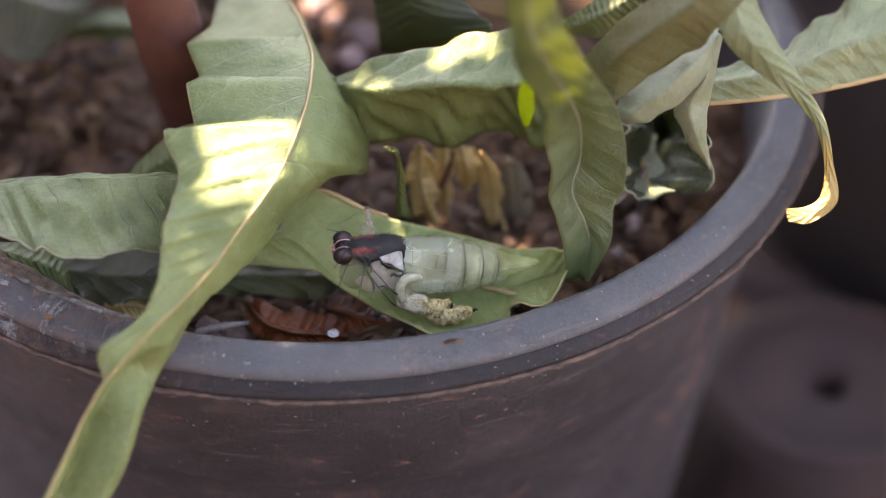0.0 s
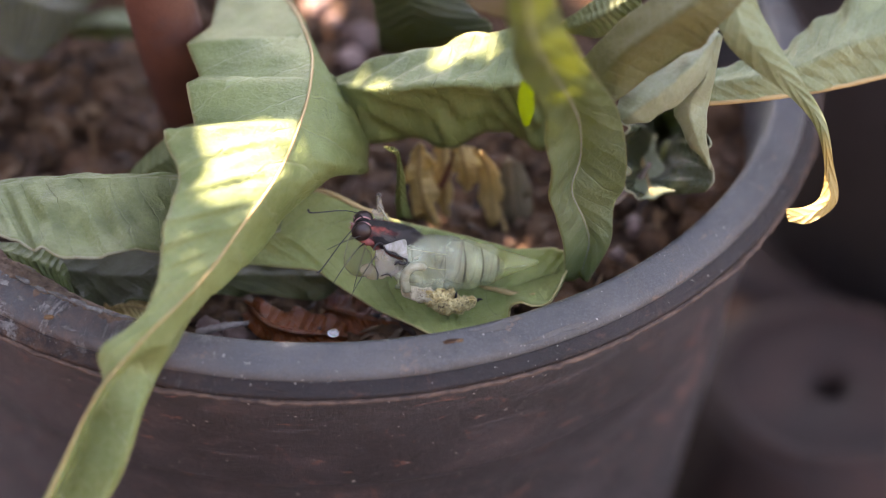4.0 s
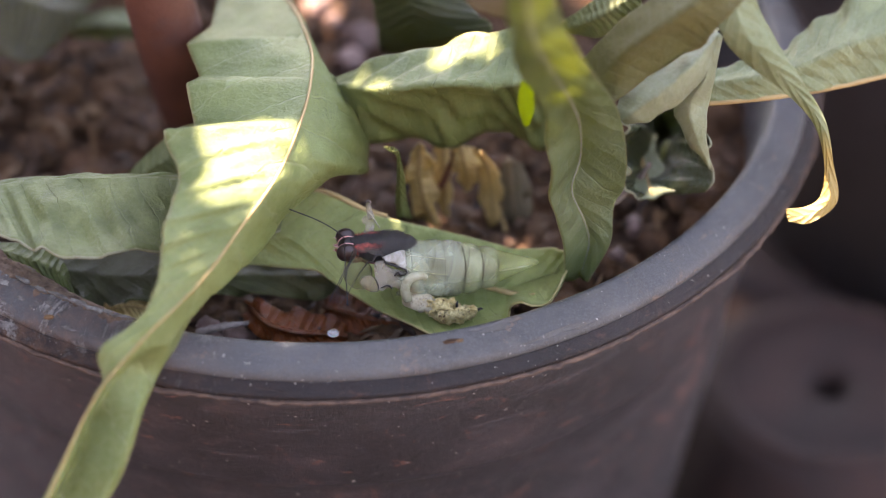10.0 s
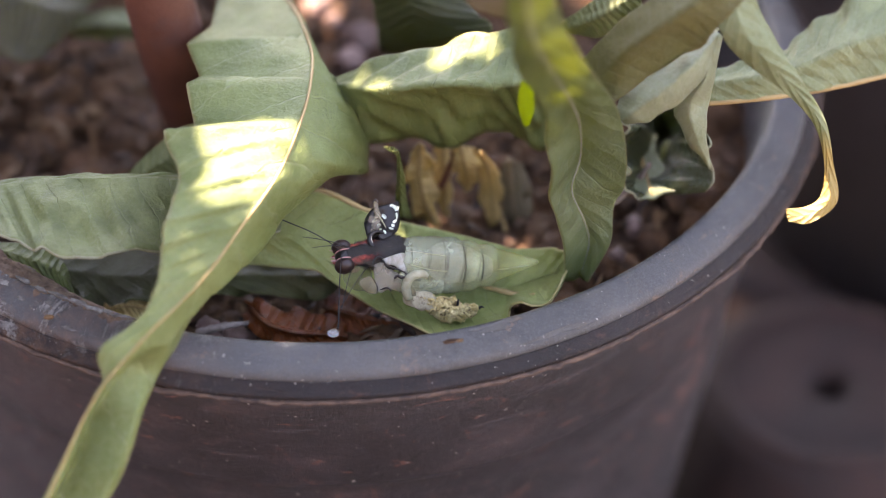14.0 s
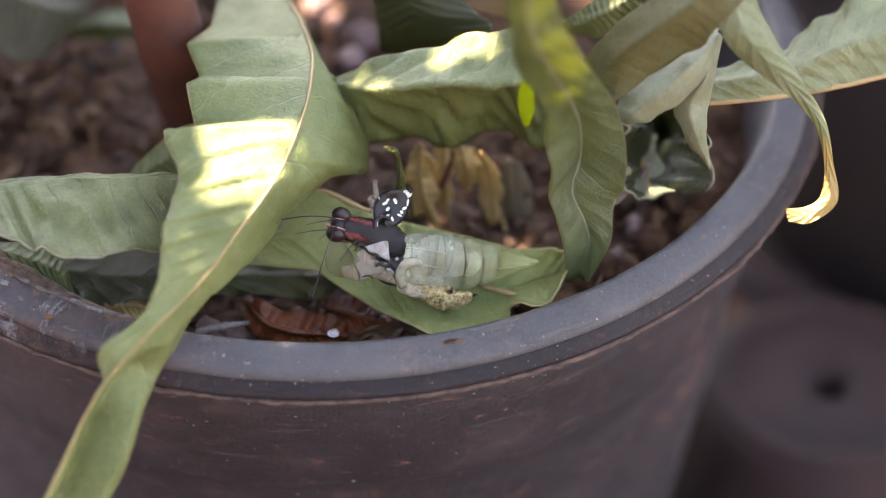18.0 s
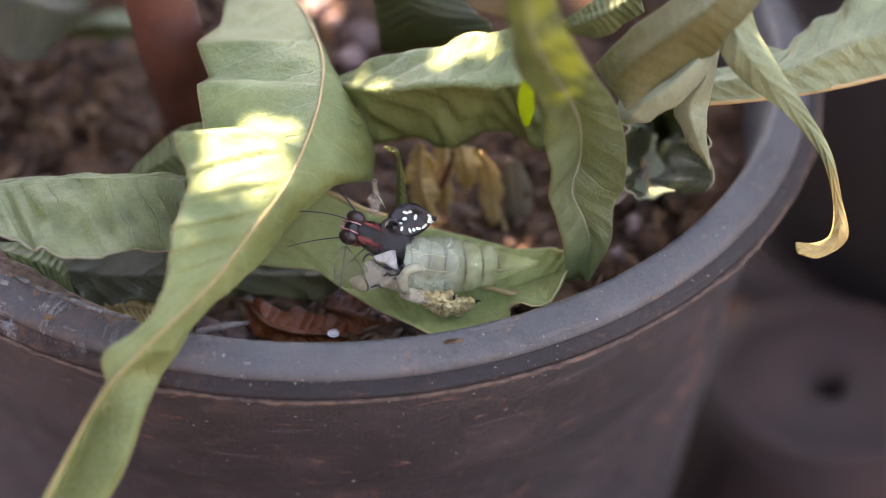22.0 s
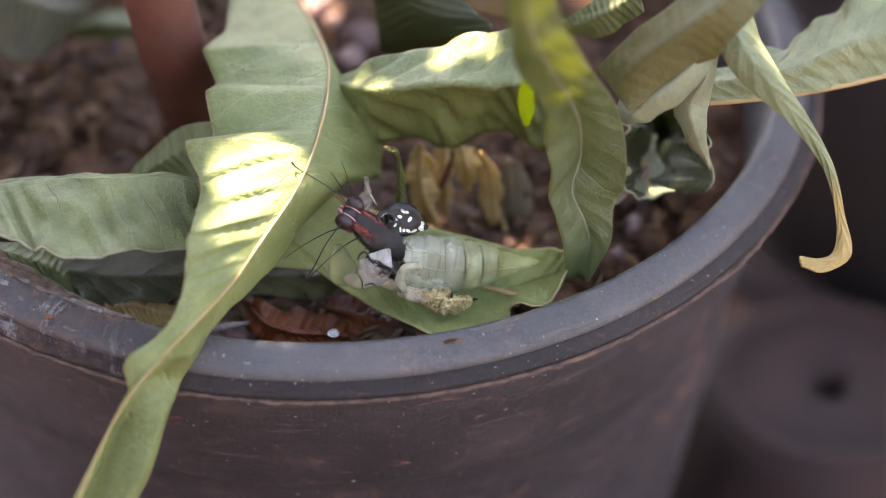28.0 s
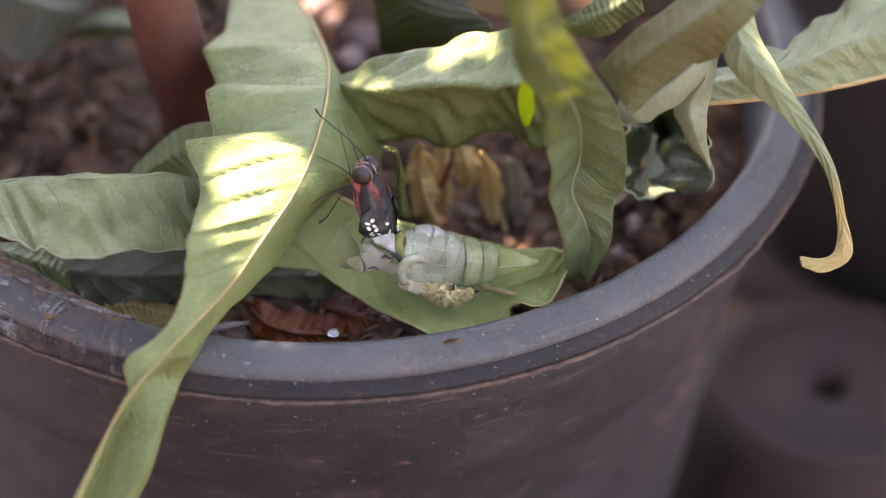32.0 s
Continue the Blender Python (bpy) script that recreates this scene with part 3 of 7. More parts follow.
STATIONS["upright"] = [
    (2.38, -9.01, 7.31, 2.61, -9.33, 7.57, 2.94, -9.06, 7.29),
    (2.43, -8.53, 6.48, 2.67, -8.93, 6.81, 3.13, -8.57, 6.5),
    (2.52, -8, 5.58, 2.83, -8.47, 5.97, 3.37, -8.15, 5.77),
    (2.76, -7.38, 4.62, 3.16, -7.61, 4.85, 3.77, -7.19, 4.6),
    (3.13, -6.84, 3.74, 3.57, -6.78, 3.68, 4.21, -6.47, 3.47),
    (3.26, -6.6, 2.95, 3.82, -6.09, 2.66, 4.46, -6.09, 2.7),
    (3.36, -6.43, 2.22, 3.89, -5.77, 1.8, 4.6, -5.99, 1.9),
    (3.35, -6.24, 1.52, 3.78, -5.85, 1.24, 4.61, -5.73, 1.13),
    (3.52, -6.2, 0.96, 4, -5.76, 0.59, 4.49, -5.78, 0.6),
    (3.68, -6.11, 0.31, 4.13, -5.72, 0.02, 4.44, -5.84, 0.06),
    (3.78, -5.96, -0.6, 4.02, -5.69, -0.72, 4.14, -5.83, -0.72),
]
STATIONS["arching"] = [
    (0.08, -3.21, 1.5, 0.17, -3.51, 1.6, 0.25, -3.74, 1.2),
    (0.72, -3.48, 2, 0.79, -4.34, 2.1, 0.71, -3.73, 0.6),
    (1.63, -3.49, 2.3, 1.67, -4.62, 2.4, 1.73, -3.78, 0.6),
    (2.45, -3.48, 2.5, 2.47, -4.63, 2.4, 2.58, -3.69, 0.6),
    (3.08, -3.4, 2.6, 3.21, -4.38, 2.2, 3.52, -3.66, 0.4),
    (3.84, -3.13, 2.4, 3.78, -4.12, 2, 4.03, -3.26, 0.3),
]
STATIONS["dark"] = [
    (0.68, -1.02, 2, 1.15, -1.32, 2.2, 2.1, -1.34, 2.2),
    (0.8, -1.04, 1.2, 1.42, -1.74, 1.8, 2.53, -2.22, 2),
    (0.98, -0.84, 0.4, 1.54, -1.46, 0.9, 2.71, -2.34, 1.8),
    (1.76, -0.83, 0.2, 1.85, -1.08, 0.4, 2.13, -1.23, 0.6),
]
STATIONS["brown_top"] = [
    (1.8, -6.34, 5.5, 2.4, -6.94, 6, 3.07, -6.66, 5.8),
    (2.07, -6.65, 5.3, 2.58, -6.85, 5.5, 3.27, -6.83, 5.5),
    (2.54, -6.52, 5, 2.79, -6.44, 5, 3.22, -6.68, 5.2),
]
STATIONS["olive"] = [
    (3.91, -5.09, 3.2, 4.16, -5.33, 3, 4.4, -5.65, 2.8),
    (4.3, -5.19, 3.8, 4.51, -5.71, 3.8, 4.91, -5.55, 3.2),
    (4.86, -5.24, 4.4, 5.05, -5.83, 4.4, 5.59, -5.38, 3.6),
    (5.53, -5.09, 4.8, 5.62, -5.69, 4.8, 5.89, -5.64, 4.2),
    (6.15, -4.79, 5, 6.26, -5.25, 5, 6.35, -5.41, 4.7),
]
STATIONS["small_top"] = [
    (3.74, -2.77, 2.2, 3.88, -2.85, 2.2, 3.99, -2.7, 2),
    (4.19, -3.08, 2.8, 4.35, -3.39, 2.8, 4.49, -3.19, 2.3),
    (4.79, -3.16, 3.4, 4.92, -3.64, 3.4, 5.05, -3.54, 3),
]
STATIONS["cup"] = [
    (4.6, -4.5, 1.65, 6.09, 0.07, -1.8, 5.78, -4.02, 1.67),
    (4.71, -4.66, 1.31, 5.87, -1.11, -1.4, 5.88, -4.81, 1.52),
    (4.77, -4.82, 0.97, 5.51, -2.59, -0.8, 6.02, -5.08, 1.22),
    (4.77, -4.93, 0.68, 5.1, -3.87, -0.15, 6.13, -5.11, 0.95),
    (4.81, -4.94, 0.52, 5.06, -4.33, 0, 6.14, -5.14, 0.77),
    (4.96, -5.05, 0.4, 5.37, -4.57, 0.05, 6.05, -5.12, 0.55),
]
STATIONS["cup_fold"] = [
    (5.94, -4.88, 3.5, 5.98, -5.05, 3.6, 6.09, -4.94, 3.5),
    (5.7, -5.13, 2.8, 5.77, -5.5, 3.1, 6, -4.88, 2.8),
    (5.41, -4.99, 2.2, 5.59, -5.48, 2.6, 5.96, -4.99, 2.3),
    (5.52, -5.1, 1.9, 5.66, -5.5, 2.2, 5.95, -5.08, 1.9),
    (5.72, -5.12, 1.5, 5.82, -5.36, 1.7, 5.98, -5.19, 1.6),
    (5.91, -5.06, 1.25, 5.96, -5.22, 1.35, 6.04, -5.13, 1.3),
    (6.07, -5.09, 1, 6.08, -5.13, 1.02, 6.1, -5.09, 1),
]
STATIONS["cup_flap"] = [
    (6.06, -4.56, 3.4, 6, -4.99, 3.6, 6.1, -4.83, 3.4),
    (5.58, -4.69, 3.1, 5.57, -5.61, 3.5, 5.76, -5.43, 3.1),
    (5.09, -4.79, 2.8, 5.18, -5.8, 3.2, 5.5, -5.47, 2.7),
    (4.7, -4.82, 2.5, 4.86, -5.82, 2.9, 5.17, -5.43, 2.4),
    (4.52, -4.99, 2.3, 4.65, -5.72, 2.6, 4.9, -5.42, 2.2),
    (4.49, -5.22, 2.2, 4.54, -5.48, 2.3, 4.64, -5.3, 2.1),
]
STATIONS["far_right"] = [
    (6, -3.87, 2, 5.96, -4.17, 2, 5.94, -4.43, 1.8),
    (6.84, -3.64, 2.1, 6.74, -4.31, 2.2, 6.84, -4.45, 1.9),
    (7.53, -3.32, 2.2, 7.48, -4.16, 2.3, 7.59, -4.3, 1.9),
    (8.22, -2.81, 2.5, 8.23, -3.91, 2.5, 8.36, -4.09, 1.9),
    (9.08, -2.65, 2.6, 8.99, -3.68, 2.6, 9.1, -3.97, 2),
    (10.06, -2.42, 2.6, 9.88, -3.4, 2.5, 9.83, -3.94, 2.1),
]
STATIONS["ribbon"] = [
    (5.82, -5.25, 4.6, 6.1, -5.33, 4.7, 6.42, -5.26, 4.6),
    (5.9, -5.65, 4.1, 6.17, -5.72, 4.3, 6.59, -5.29, 4.1),
    (6.24, -5.69, 3.6, 6.51, -5.82, 3.8, 6.92, -5.48, 3.6),
    (6.95, -5.69, 3, 7.07, -5.68, 3.1, 7.32, -5.55, 3),
    (7.55, -5.51, 2.2, 7.62, -5.57, 2.3, 7.76, -5.4, 2.2),
    (7.81, -5.5, 1.4, 7.88, -5.5, 1.4, 7.96, -5.47, 1.4),
    (7.78, -5.66, 0.9, 7.88, -5.81, 0.9, 8.05, -5.73, 0.8),
    (7.53, -5.82, 0.8, 7.55, -5.97, 0.75, 7.59, -6.06, 0.65),
    (7.19, -6, 0.9, 7.19, -6.11, 0.85, 7.21, -6.2, 0.8),
]
STATIONS["top_left"] = [
    (-6.45, 1.54, 0.6, -6.29, 0.19, 0.8, -6.26, -0.6, 0.4),
    (-5.24, 1.52, 0.6, -5.41, 0.17, 0.8, -5.66, -0.81, 0.3),
    (-4.31, 1.14, 0.6, -4.73, 0.1, 0.6, -5.18, -0.88, 0.2),
    (-4.01, 0.9, 0.4, -4.27, 0.38, 0.4, -4.65, -0.19, 0.2),
]
STATIONS["pale_far"] = [
    (-4.8, 2.03, -1, -4.68, 1.85, -1, -4.75, 1.86, -1.2),
    (-4.03, 1.8, -0.6, -4, 1.36, -0.6, -4.04, 1.51, -1),
    (-3.43, 1.99, -0.8, -3.41, 1.57, -0.8, -3.42, 1.55, -1),
]
STATIONS["behind"] = [
    (-3.46, -3.67, -0.2, -3.36, -3.7, -0.2, -3.22, -3.75, -0.2),
    (-2.92, -3.48, 0.3, -2.73, -3.66, 0.2, -2.57, -3.66, -0.2),
    (-2.34, -3.49, 0.8, -2.16, -3.73, 0.6, -1.99, -3.93, 0.1),
    (-1.5, -3.66, 1, -1.49, -4.06, 0.9, -1.42, -4.17, 0.4),
]
STATIONS["curled"] = [
    (0.87, -4.67, 1.19, 0.91, -4.7, 1.23, 0.95, -4.68, 1.18),
    (1.05, -4.71, 1.15, 1.09, -4.77, 1.16, 1.11, -4.73, 1.06),
    (1.08, -4.72, 0.68, 1.13, -4.81, 0.73, 1.2, -4.73, 0.68),
    (1.06, -4.65, 0.15, 1.14, -4.73, 0.21, 1.24, -4.67, 0.14),
    (1.09, -4.63, -0.29, 1.2, -4.71, -0.22, 1.34, -4.66, -0.31),
]
STATIONS["dry_tall"] = [
    (1.72, -3.65, -1.3, 1.78, -3.68, -1.3, 1.86, -3.73, -1.3),
    (1.43, -3.55, -1, 1.61, -3.8, -0.8, 1.81, -3.59, -1.1),
    (1.31, -3.41, -0.5, 1.51, -3.71, -0.2, 1.77, -3.32, -0.7),
    (1.34, -3.35, 0, 1.52, -3.54, 0.2, 1.75, -3.21, -0.3),
    (1.45, -3.43, 0.3, 1.51, -3.52, 0.4, 1.59, -3.35, 0.2),
]
STATIONS["dry_mid"] = [
    (2.04, -3.43, 0.2, 2.17, -3.5, 0.3, 2.37, -3.35, 0.1),
    (2.07, -3.4, -0.1, 2.23, -3.7, 0.1, 2.5, -3.43, -0.2),
    (2.17, -3.35, -0.5, 2.31, -3.53, -0.4, 2.46, -3.31, -0.6),
    (2.27, -3.33, -0.8, 2.29, -3.36, -0.8, 2.32, -3.36, -0.8),
]
STATIONS["dry_right"] = [
    (2.43, -3.3, 0, 2.51, -3.4, 0.1, 2.61, -3.38, 0),
    (2.49, -3.28, -0.5, 2.66, -3.46, -0.3, 2.9, -3.25, -0.6),
    (2.54, -3.35, -1, 2.73, -3.4, -0.9, 2.92, -3.24, -1.1),
    (2.72, -3.48, -1.4, 2.78, -3.49, -1.4, 2.84, -3.49, -1.4),
]
STATIONS["rust"] = [
    (-1.43, -5.56, -1.2, -1.35, -5.88, -1.1, -1.44, -5.75, -1.4),
    (-1.07, -5.91, -1, -1.06, -6.56, -0.8, -1.16, -6.52, -1.2),
    (-0.62, -5.97, -1.1, -0.66, -6.78, -0.8, -0.71, -6.7, -1.2),
    (-0.21, -5.89, -1.3, -0.17, -6.63, -1, -0.13, -6.64, -1.3),
    (0.2, -6, -1.4, 0.24, -6.38, -1.3, 0.24, -6.39, -1.5),
]
STATIONS["yellow_low"] = [
    (-3.83, -5.71, -1.2, -3.76, -5.96, -1.1, -3.73, -5.94, -1.3),
    (-3.41, -5.53, -1, -3.33, -5.99, -0.9, -3.3, -6.13, -1.2),
    (-2.96, -5.56, -1.1, -2.91, -5.99, -1, -2.9, -6.1, -1.3),
    (-2.56, -5.51, -1.4, -2.54, -5.72, -1.4, -2.54, -5.82, -1.5),
]
STATIONS["under_red"] = [
    (-0.26, -5.11, -1.5, -0.16, -5.51, -1.4, -0.12, -5.52, -1.7),
    (0.49, -5.38, -1.4, 0.48, -5.91, -1.3, 0.47, -6.06, -1.6),
    (1.22, -5.6, -1.6, 1.21, -5.98, -1.5, 1.16, -6.1, -1.7),
]
STATIONS["dry_back"] = [
    (1.79, -2.77, -0.22, 1.93, -2.82, -0.12, 2.05, -2.8, -0.24),
    (1.77, -2.89, -0.68, 1.93, -3.04, -0.53, 2.08, -2.91, -0.67),
    (1.84, -3.05, -1.17, 1.96, -3.15, -1.12, 2.06, -3.06, -1.17),
    (1.94, -3.18, -1.63, 1.99, -3.19, -1.63, 2.03, -3.19, -1.63),
]
STATIONS["dry_flat"] = [
    (2.93, -3.04, -0.46, 3.02, -3.06, -0.32, 3.27, -3.05, -0.45),
    (2.85, -3.05, -0.94, 3.08, -3.18, -0.78, 3.43, -3.11, -0.97),
    (2.95, -3.15, -1.36, 3.14, -3.25, -1.31, 3.44, -3.2, -1.39),
    (3.11, -3.19, -1.71, 3.2, -3.21, -1.72, 3.3, -3.2, -1.71),
]
STATIONS["cup_lip"] = [
    (4.93, -3, 0.1, 5.21, -3, 0.05, 5.48, -2.98, 0.1),
    (4.92, -3.78, 0.15, 5.19, -3.71, 0.1, 5.46, -3.75, 0.2),
    (4.84, -4.39, 0.2, 5.22, -4.25, 0.15, 5.65, -4.54, 0.3),
    (4.99, -4.95, 0.3, 5.23, -4.94, 0.3, 5.55, -4.86, 0.4),
]

# outlines that are too uneven for the stations: share of the length, and the point
EDGES = {}
EDGES["front", 0] = [
    (0, -1.78, 0.85, 1), (0.1, -1.88, -1.09, 1.5), (0.165, -1.91, -2.1, 1.7), (0.19, -2.27, -2.81, 1.93), (0.197, -2.3, -2.92, 1.94), (0.25, -2.11, -3.44, 1.81),
    (0.285, -2.04, -3.71, 1.81), (0.294, -2.21, -4.22, 2.12), (0.302, -2.23, -4.44, 2.17), (0.36, -2.11, -4.95, 1.89), (0.384, -2.12, -5.21, 1.89), (0.393, -2.51, -5.66, 2.42),
    (0.402, -2.54, -5.87, 2.48), (0.42, -2.5, -5.99, 2.34), (0.47, -2.32, -6.39, 2.19), (0.5, -2.29, -6.61, 2.09), (0.55, -2.41, -7.18, 2.04), (0.6, -2.52, -7.58, 2.01),
    (0.66, -2.53, -8.06, 1.76), (0.7, -2.55, -8.3, 1.63), (0.745, -2.7, -8.63, 1.38), (0.775, -3.03, -8.91, 1.19), (0.795, -3.37, -9.1, 1.1), (0.81, -3.48, -9.18, 0.92),
    (0.825, -3.42, -9.28, 0.72), (0.85, -3.36, -9.39, 0.61), (0.9, -3.58, -9.68, 0.4), (1, -4.44, -10.57, -1.02),
]
EDGES["front", 1] = [
    (0, -1.08, 0.92, 0.83), (0.1, -0.57, -0.85, 1.26), (0.2, -0.17, -2.56, 1.43), (0.3, 0.22, -3.16, 1.22), (0.4, 0.6, -3.73, 0.73), (0.45, 0.74, -4.06, 0.51),
    (0.475, 0.82, -4.28, 0.41), (0.487, 0.68, -4.4, 0.41), (0.52, 0.28, -4.63, 0.58), (0.57, -0.22, -5.14, 0.71), (0.62, -0.71, -5.86, 0.77), (0.68, -1.19, -6.65, 0.73),
    (0.74, -1.74, -7.43, 0.7), (0.8, -2.21, -8.29, 0.43), (0.85, -2.5, -8.6, 0.04), (0.9, -2.76, -9.31, -0.04), (0.94, -2.94, -9.73, -0.38), (0.965, -3.1, -9.99, -0.7),
    (0.975, -3.25, -10.12, -0.95), (1, -3.47, -10.29, -1.23),
]
EDGES["left", 1] = [
    (0, -5.6, -6.5, 1.06), (0.1, -5.17, -6.57, 1.01), (0.17, -4.82, -6.61, 0.99), (0.22, -4.53, -6.76, 0.99), (0.26, -4.39, -6.74, 1.02), (0.3, -4.19, -6.9, 1),
    (0.37, -3.77, -6.98, 0.94), (0.43, -3.33, -6.98, 0.96), (0.5, -2.92, -6.8, 0.89), (0.58, -2.5, -6.57, 0.73), (0.7, -1.91, -6.27, 0.5), (1, -0.79, -5.46, 0.15),
]
EDGES["bed", 0] = [
    (0, -1.05, -4.9, 0.1), (0.1, -0.55, -4.7, 0.28), (0.143, -0.22, -4.63, 0.3), (0.22, 0.25, -4.77, 0.18), (0.286, 0.64, -4.95, 0.07), (0.429, 1.42, -5.05, -0.1),
    (0.571, 2.24, -5.11, -0.31), (0.714, 2.93, -5.3, -0.42), (0.8, 3.34, -5.36, -0.38), (0.857, 3.65, -5.43, -0.28), (0.93, 3.77, -5.56, -0.28), (1, 3.83, -5.67, -0.4),
]
EDGES["bed", 1] = [
    (0, -1.57, -5.34, -0.6), (0.143, -0.24, -5.55, -0.62), (0.2, 0.07, -5.79, -0.73), (0.286, 0.47, -6.1, -0.83), (0.36, 0.92, -6.48, -0.86), (0.429, 1.31, -6.78, -0.88),
    (0.571, 1.96, -7.24, -0.68), (0.65, 2.4, -7.31, -0.57), (0.7, 2.69, -7.26, -0.5), (0.715, 2.8, -6.96, -0.44), (0.73, 2.79, -6.98, -0.16), (0.76, 2.92, -7, -0.02),
    (0.8, 3.11, -7.05, -0.07), (0.84, 3.29, -7.02, -0.17), (0.88, 3.47, -6.83, -0.25), (0.93, 3.65, -6.48, -0.29), (1, 3.8, -6, -0.33),
]


def saw_wave(x):
    f = x - math.floor(x)
    return f / 0.72 - 0.5 if f < 0.72 else (1 - f) / 0.28 - 0.5


def leaf_mesh(name, rows, material, ruffle=(0.0, 0.0), waves=7.0, bulge=0.06, corrugate=0.0015, thick=0.00035, seed=0, steps=96, cross=15, pleats=15.0, crease=0.03, slant=0.9, outline=None, ridges=(), folds=(), valley=0.0):
    """A leaf blade lofted over a midrib and two edges, with ruffled edges, vein swellings and a thickness."""
    r = np.array(rows, float).reshape(-1, 3, 3) * 0.01
    left, mid, right = (spline(r[:, k], steps) for k in range(3))
    for k, line in ((0, left), (1, right)):
        if (outline, k) in EDGES:
            e = np.array(EDGES[outline, k], float)
            for axis in range(3):
                raw = np.interp(np.linspace(0, 1, steps), e[:, 0], e[:, axis + 1] * 0.01)
                pad = np.concatenate([[raw[0]] * 2, raw, [raw[-1]] * 2])
                line[:, axis] = np.convolve(pad, (0.1, 0.2, 0.4, 0.2, 0.1), "valid")
    pts = np.zeros((steps, 2 * cross - 1, 3))
    uv = np.zeros((steps, 2 * cross - 1, 2))
    rng = random.Random(seed)
    ph = [rng.uniform(0, 6.28) for _ in range(4)]
    for i in range(steps):
        u = i / (steps - 1)
        tangent = Vector(mid[min(i + 1, steps - 1)] - mid[max(i - 1, 0)]).normalized()
        fade = min(1.0, 6 * u, 6 * (1 - u))
        for side, edge, amp in ((-1, left, ruffle[0]), (1, right, ruffle[1])):
            span = Vector(edge[i] - mid[i])
            width = span.length
            normal = (tangent.cross(span) * side).normalized() if width > 1e-6 else Vector((0, 0, 1))
            for j in range(cross):
                t = j / (cross - 1)
                wave = math.sin(2 * math.pi * waves * u + ph[0] + side) + 0.5 * math.sin(2 * math.pi * waves * 1.83 * u + ph[1] + side * 2)
                off = bulge * width * math.sin(math.pi * t) + fade * amp * 0.01 * wave * t ** 2.5
                off += corrugate * width * 2 * math.sin(2 * math.pi * (pleats * u - 1.3 * t)) * t * (1.2 - t)
                if side < 0:
                    for at, rise, lean in ridges:
                        d = u - at - lean * (1 - t)
                        off += rise * width * 2.2 * t * (1.12 - t) * (math.exp(-d / 0.045) if d > 0 else -0.6 * math.exp(d / 0.02) if d < -0.004 else 1.6 * d / 0.004 + 1.0)
                    for at, rise in folds:
                        d = u - at + 0.035 * (1 - t)
                        off += rise * width * min(1, 2.5 * t) * (math.exp(d / 0.02) if d < 0 else math.exp(-d / 0.003))
                elif valley and u > 0.8:
                    off -= valley * width * min(1, (u - 0.8) * 8) * max(0.0, 1 - abs(t - 0.55 + 0.1 * u) / 0.4)
                off += crease * width * saw_wave(pleats * u - slant * t + 0.9 * noise.noise((u * 7, seed, side))) * t * (1.1 - t) * fade
                off += width * 0.09 * noise.noise((u * 6 + seed * 3.1, side * t * 1.5, seed)) * (0.3 + t)
                p = Vector(mid[i]) + span * t + normal * off + tangent * (fade * amp * 0.006 * wave * t ** 3)
                col = cross - 1 + side * j
                pts[i, col] = p
                uv[i, col] = (u, 0.5 + 0.5 * side * t)
    cols = 2 * cross - 1
    flat = pts.reshape(-1, 3)
    du = np.gradient(pts, axis=0)
    dv = np.gradient(pts, axis=1)
    nrm = np.cross(du, dv)
    nrm /= np.linalg.norm(nrm, axis=2, keepdims=True) + 1e-12
    under = (pts - nrm * thick).reshape(-1, 3)
    verts = np.vstack([flat, under])
    base, faces, n = len(flat), [], cols
    for i in range(steps - 1):
        for j in range(n - 1):
            a, b, c, d = i * n + j, i * n + j + 1, (i + 1) * n + j + 1, (i + 1) * n + j
            faces.append((a, b, c, d))
            faces.append((base + d, base + c, base + b, base + a))
    loop = [j for j in range(n)] + [i * n + n - 1 for i in range(1, steps)] + [(steps - 1) * n + j for j in range(n - 2, -1, -1)] + [i * n for i in range(steps - 2, 0, -1)]
    for a, b in zip(loop, loop[1:] + loop[:1]):
        faces.append((b, a, base + a, base + b))
    origin = Vector(mid[0])
    me = mesh_data(name, [tuple(Vector(v) - origin) for v in verts], faces, material)
    layer = me.uv_layers.new(name="UVMap")
    coords = np.vstack([uv.reshape(-1, 2)] * 2)
    idx = np.zeros(len(me.loops), int)
    me.loops.foreach_get("vertex_index", idx)
    layer.data.foreach_set("uv", coords[idx].ravel())
    rib = [Vector(p) - origin for p in mid[::3]]
    return me, origin, rib, nrm[::3, cross - 1]


plant = tagged(new("potted_plant"), "young plant with long wavy wilting green leaves on a red-brown stem", "plant")
plant.location = RIM


def leaf(key, material, label, rib=0.0006, parent=plant, name="leaf", edge_rib=0, rib_from=0.0, rib_to=1.0, rib_material=RIB, **shape):
    me, origin, line, normals = leaf_mesh("leaf_" + key, STATIONS[key], material, outline=key, **shape)
    ob = part(name, me, parent, label, origin)
    if rib:
        mid = [p + Vector(q) * rib * 0.3 for p, q in zip(line, normals)]
        part("midrib", mesh_from(tube(mid, [rib, rib * 0.8, rib * 0.4], len(mid) * 2, 6), "midrib", rib_material), ob)
    if edge_rib:
        r = np.array(STATIONS[key], float).reshape(-1, 3, 3) * 0.01
        edge = [Vector(p) - origin for p in spline(r[:, 0 if edge_rib < 0 else 2], 80)][int(80 * rib_from):int(80 * rib_to)]
        part("midrib", mesh_from(tube(edge, [0.0004, 0.00045, 0.0004], 60, 8), "edge_rib", RIB), ob, "tan rib along the folded edge")
    return ob


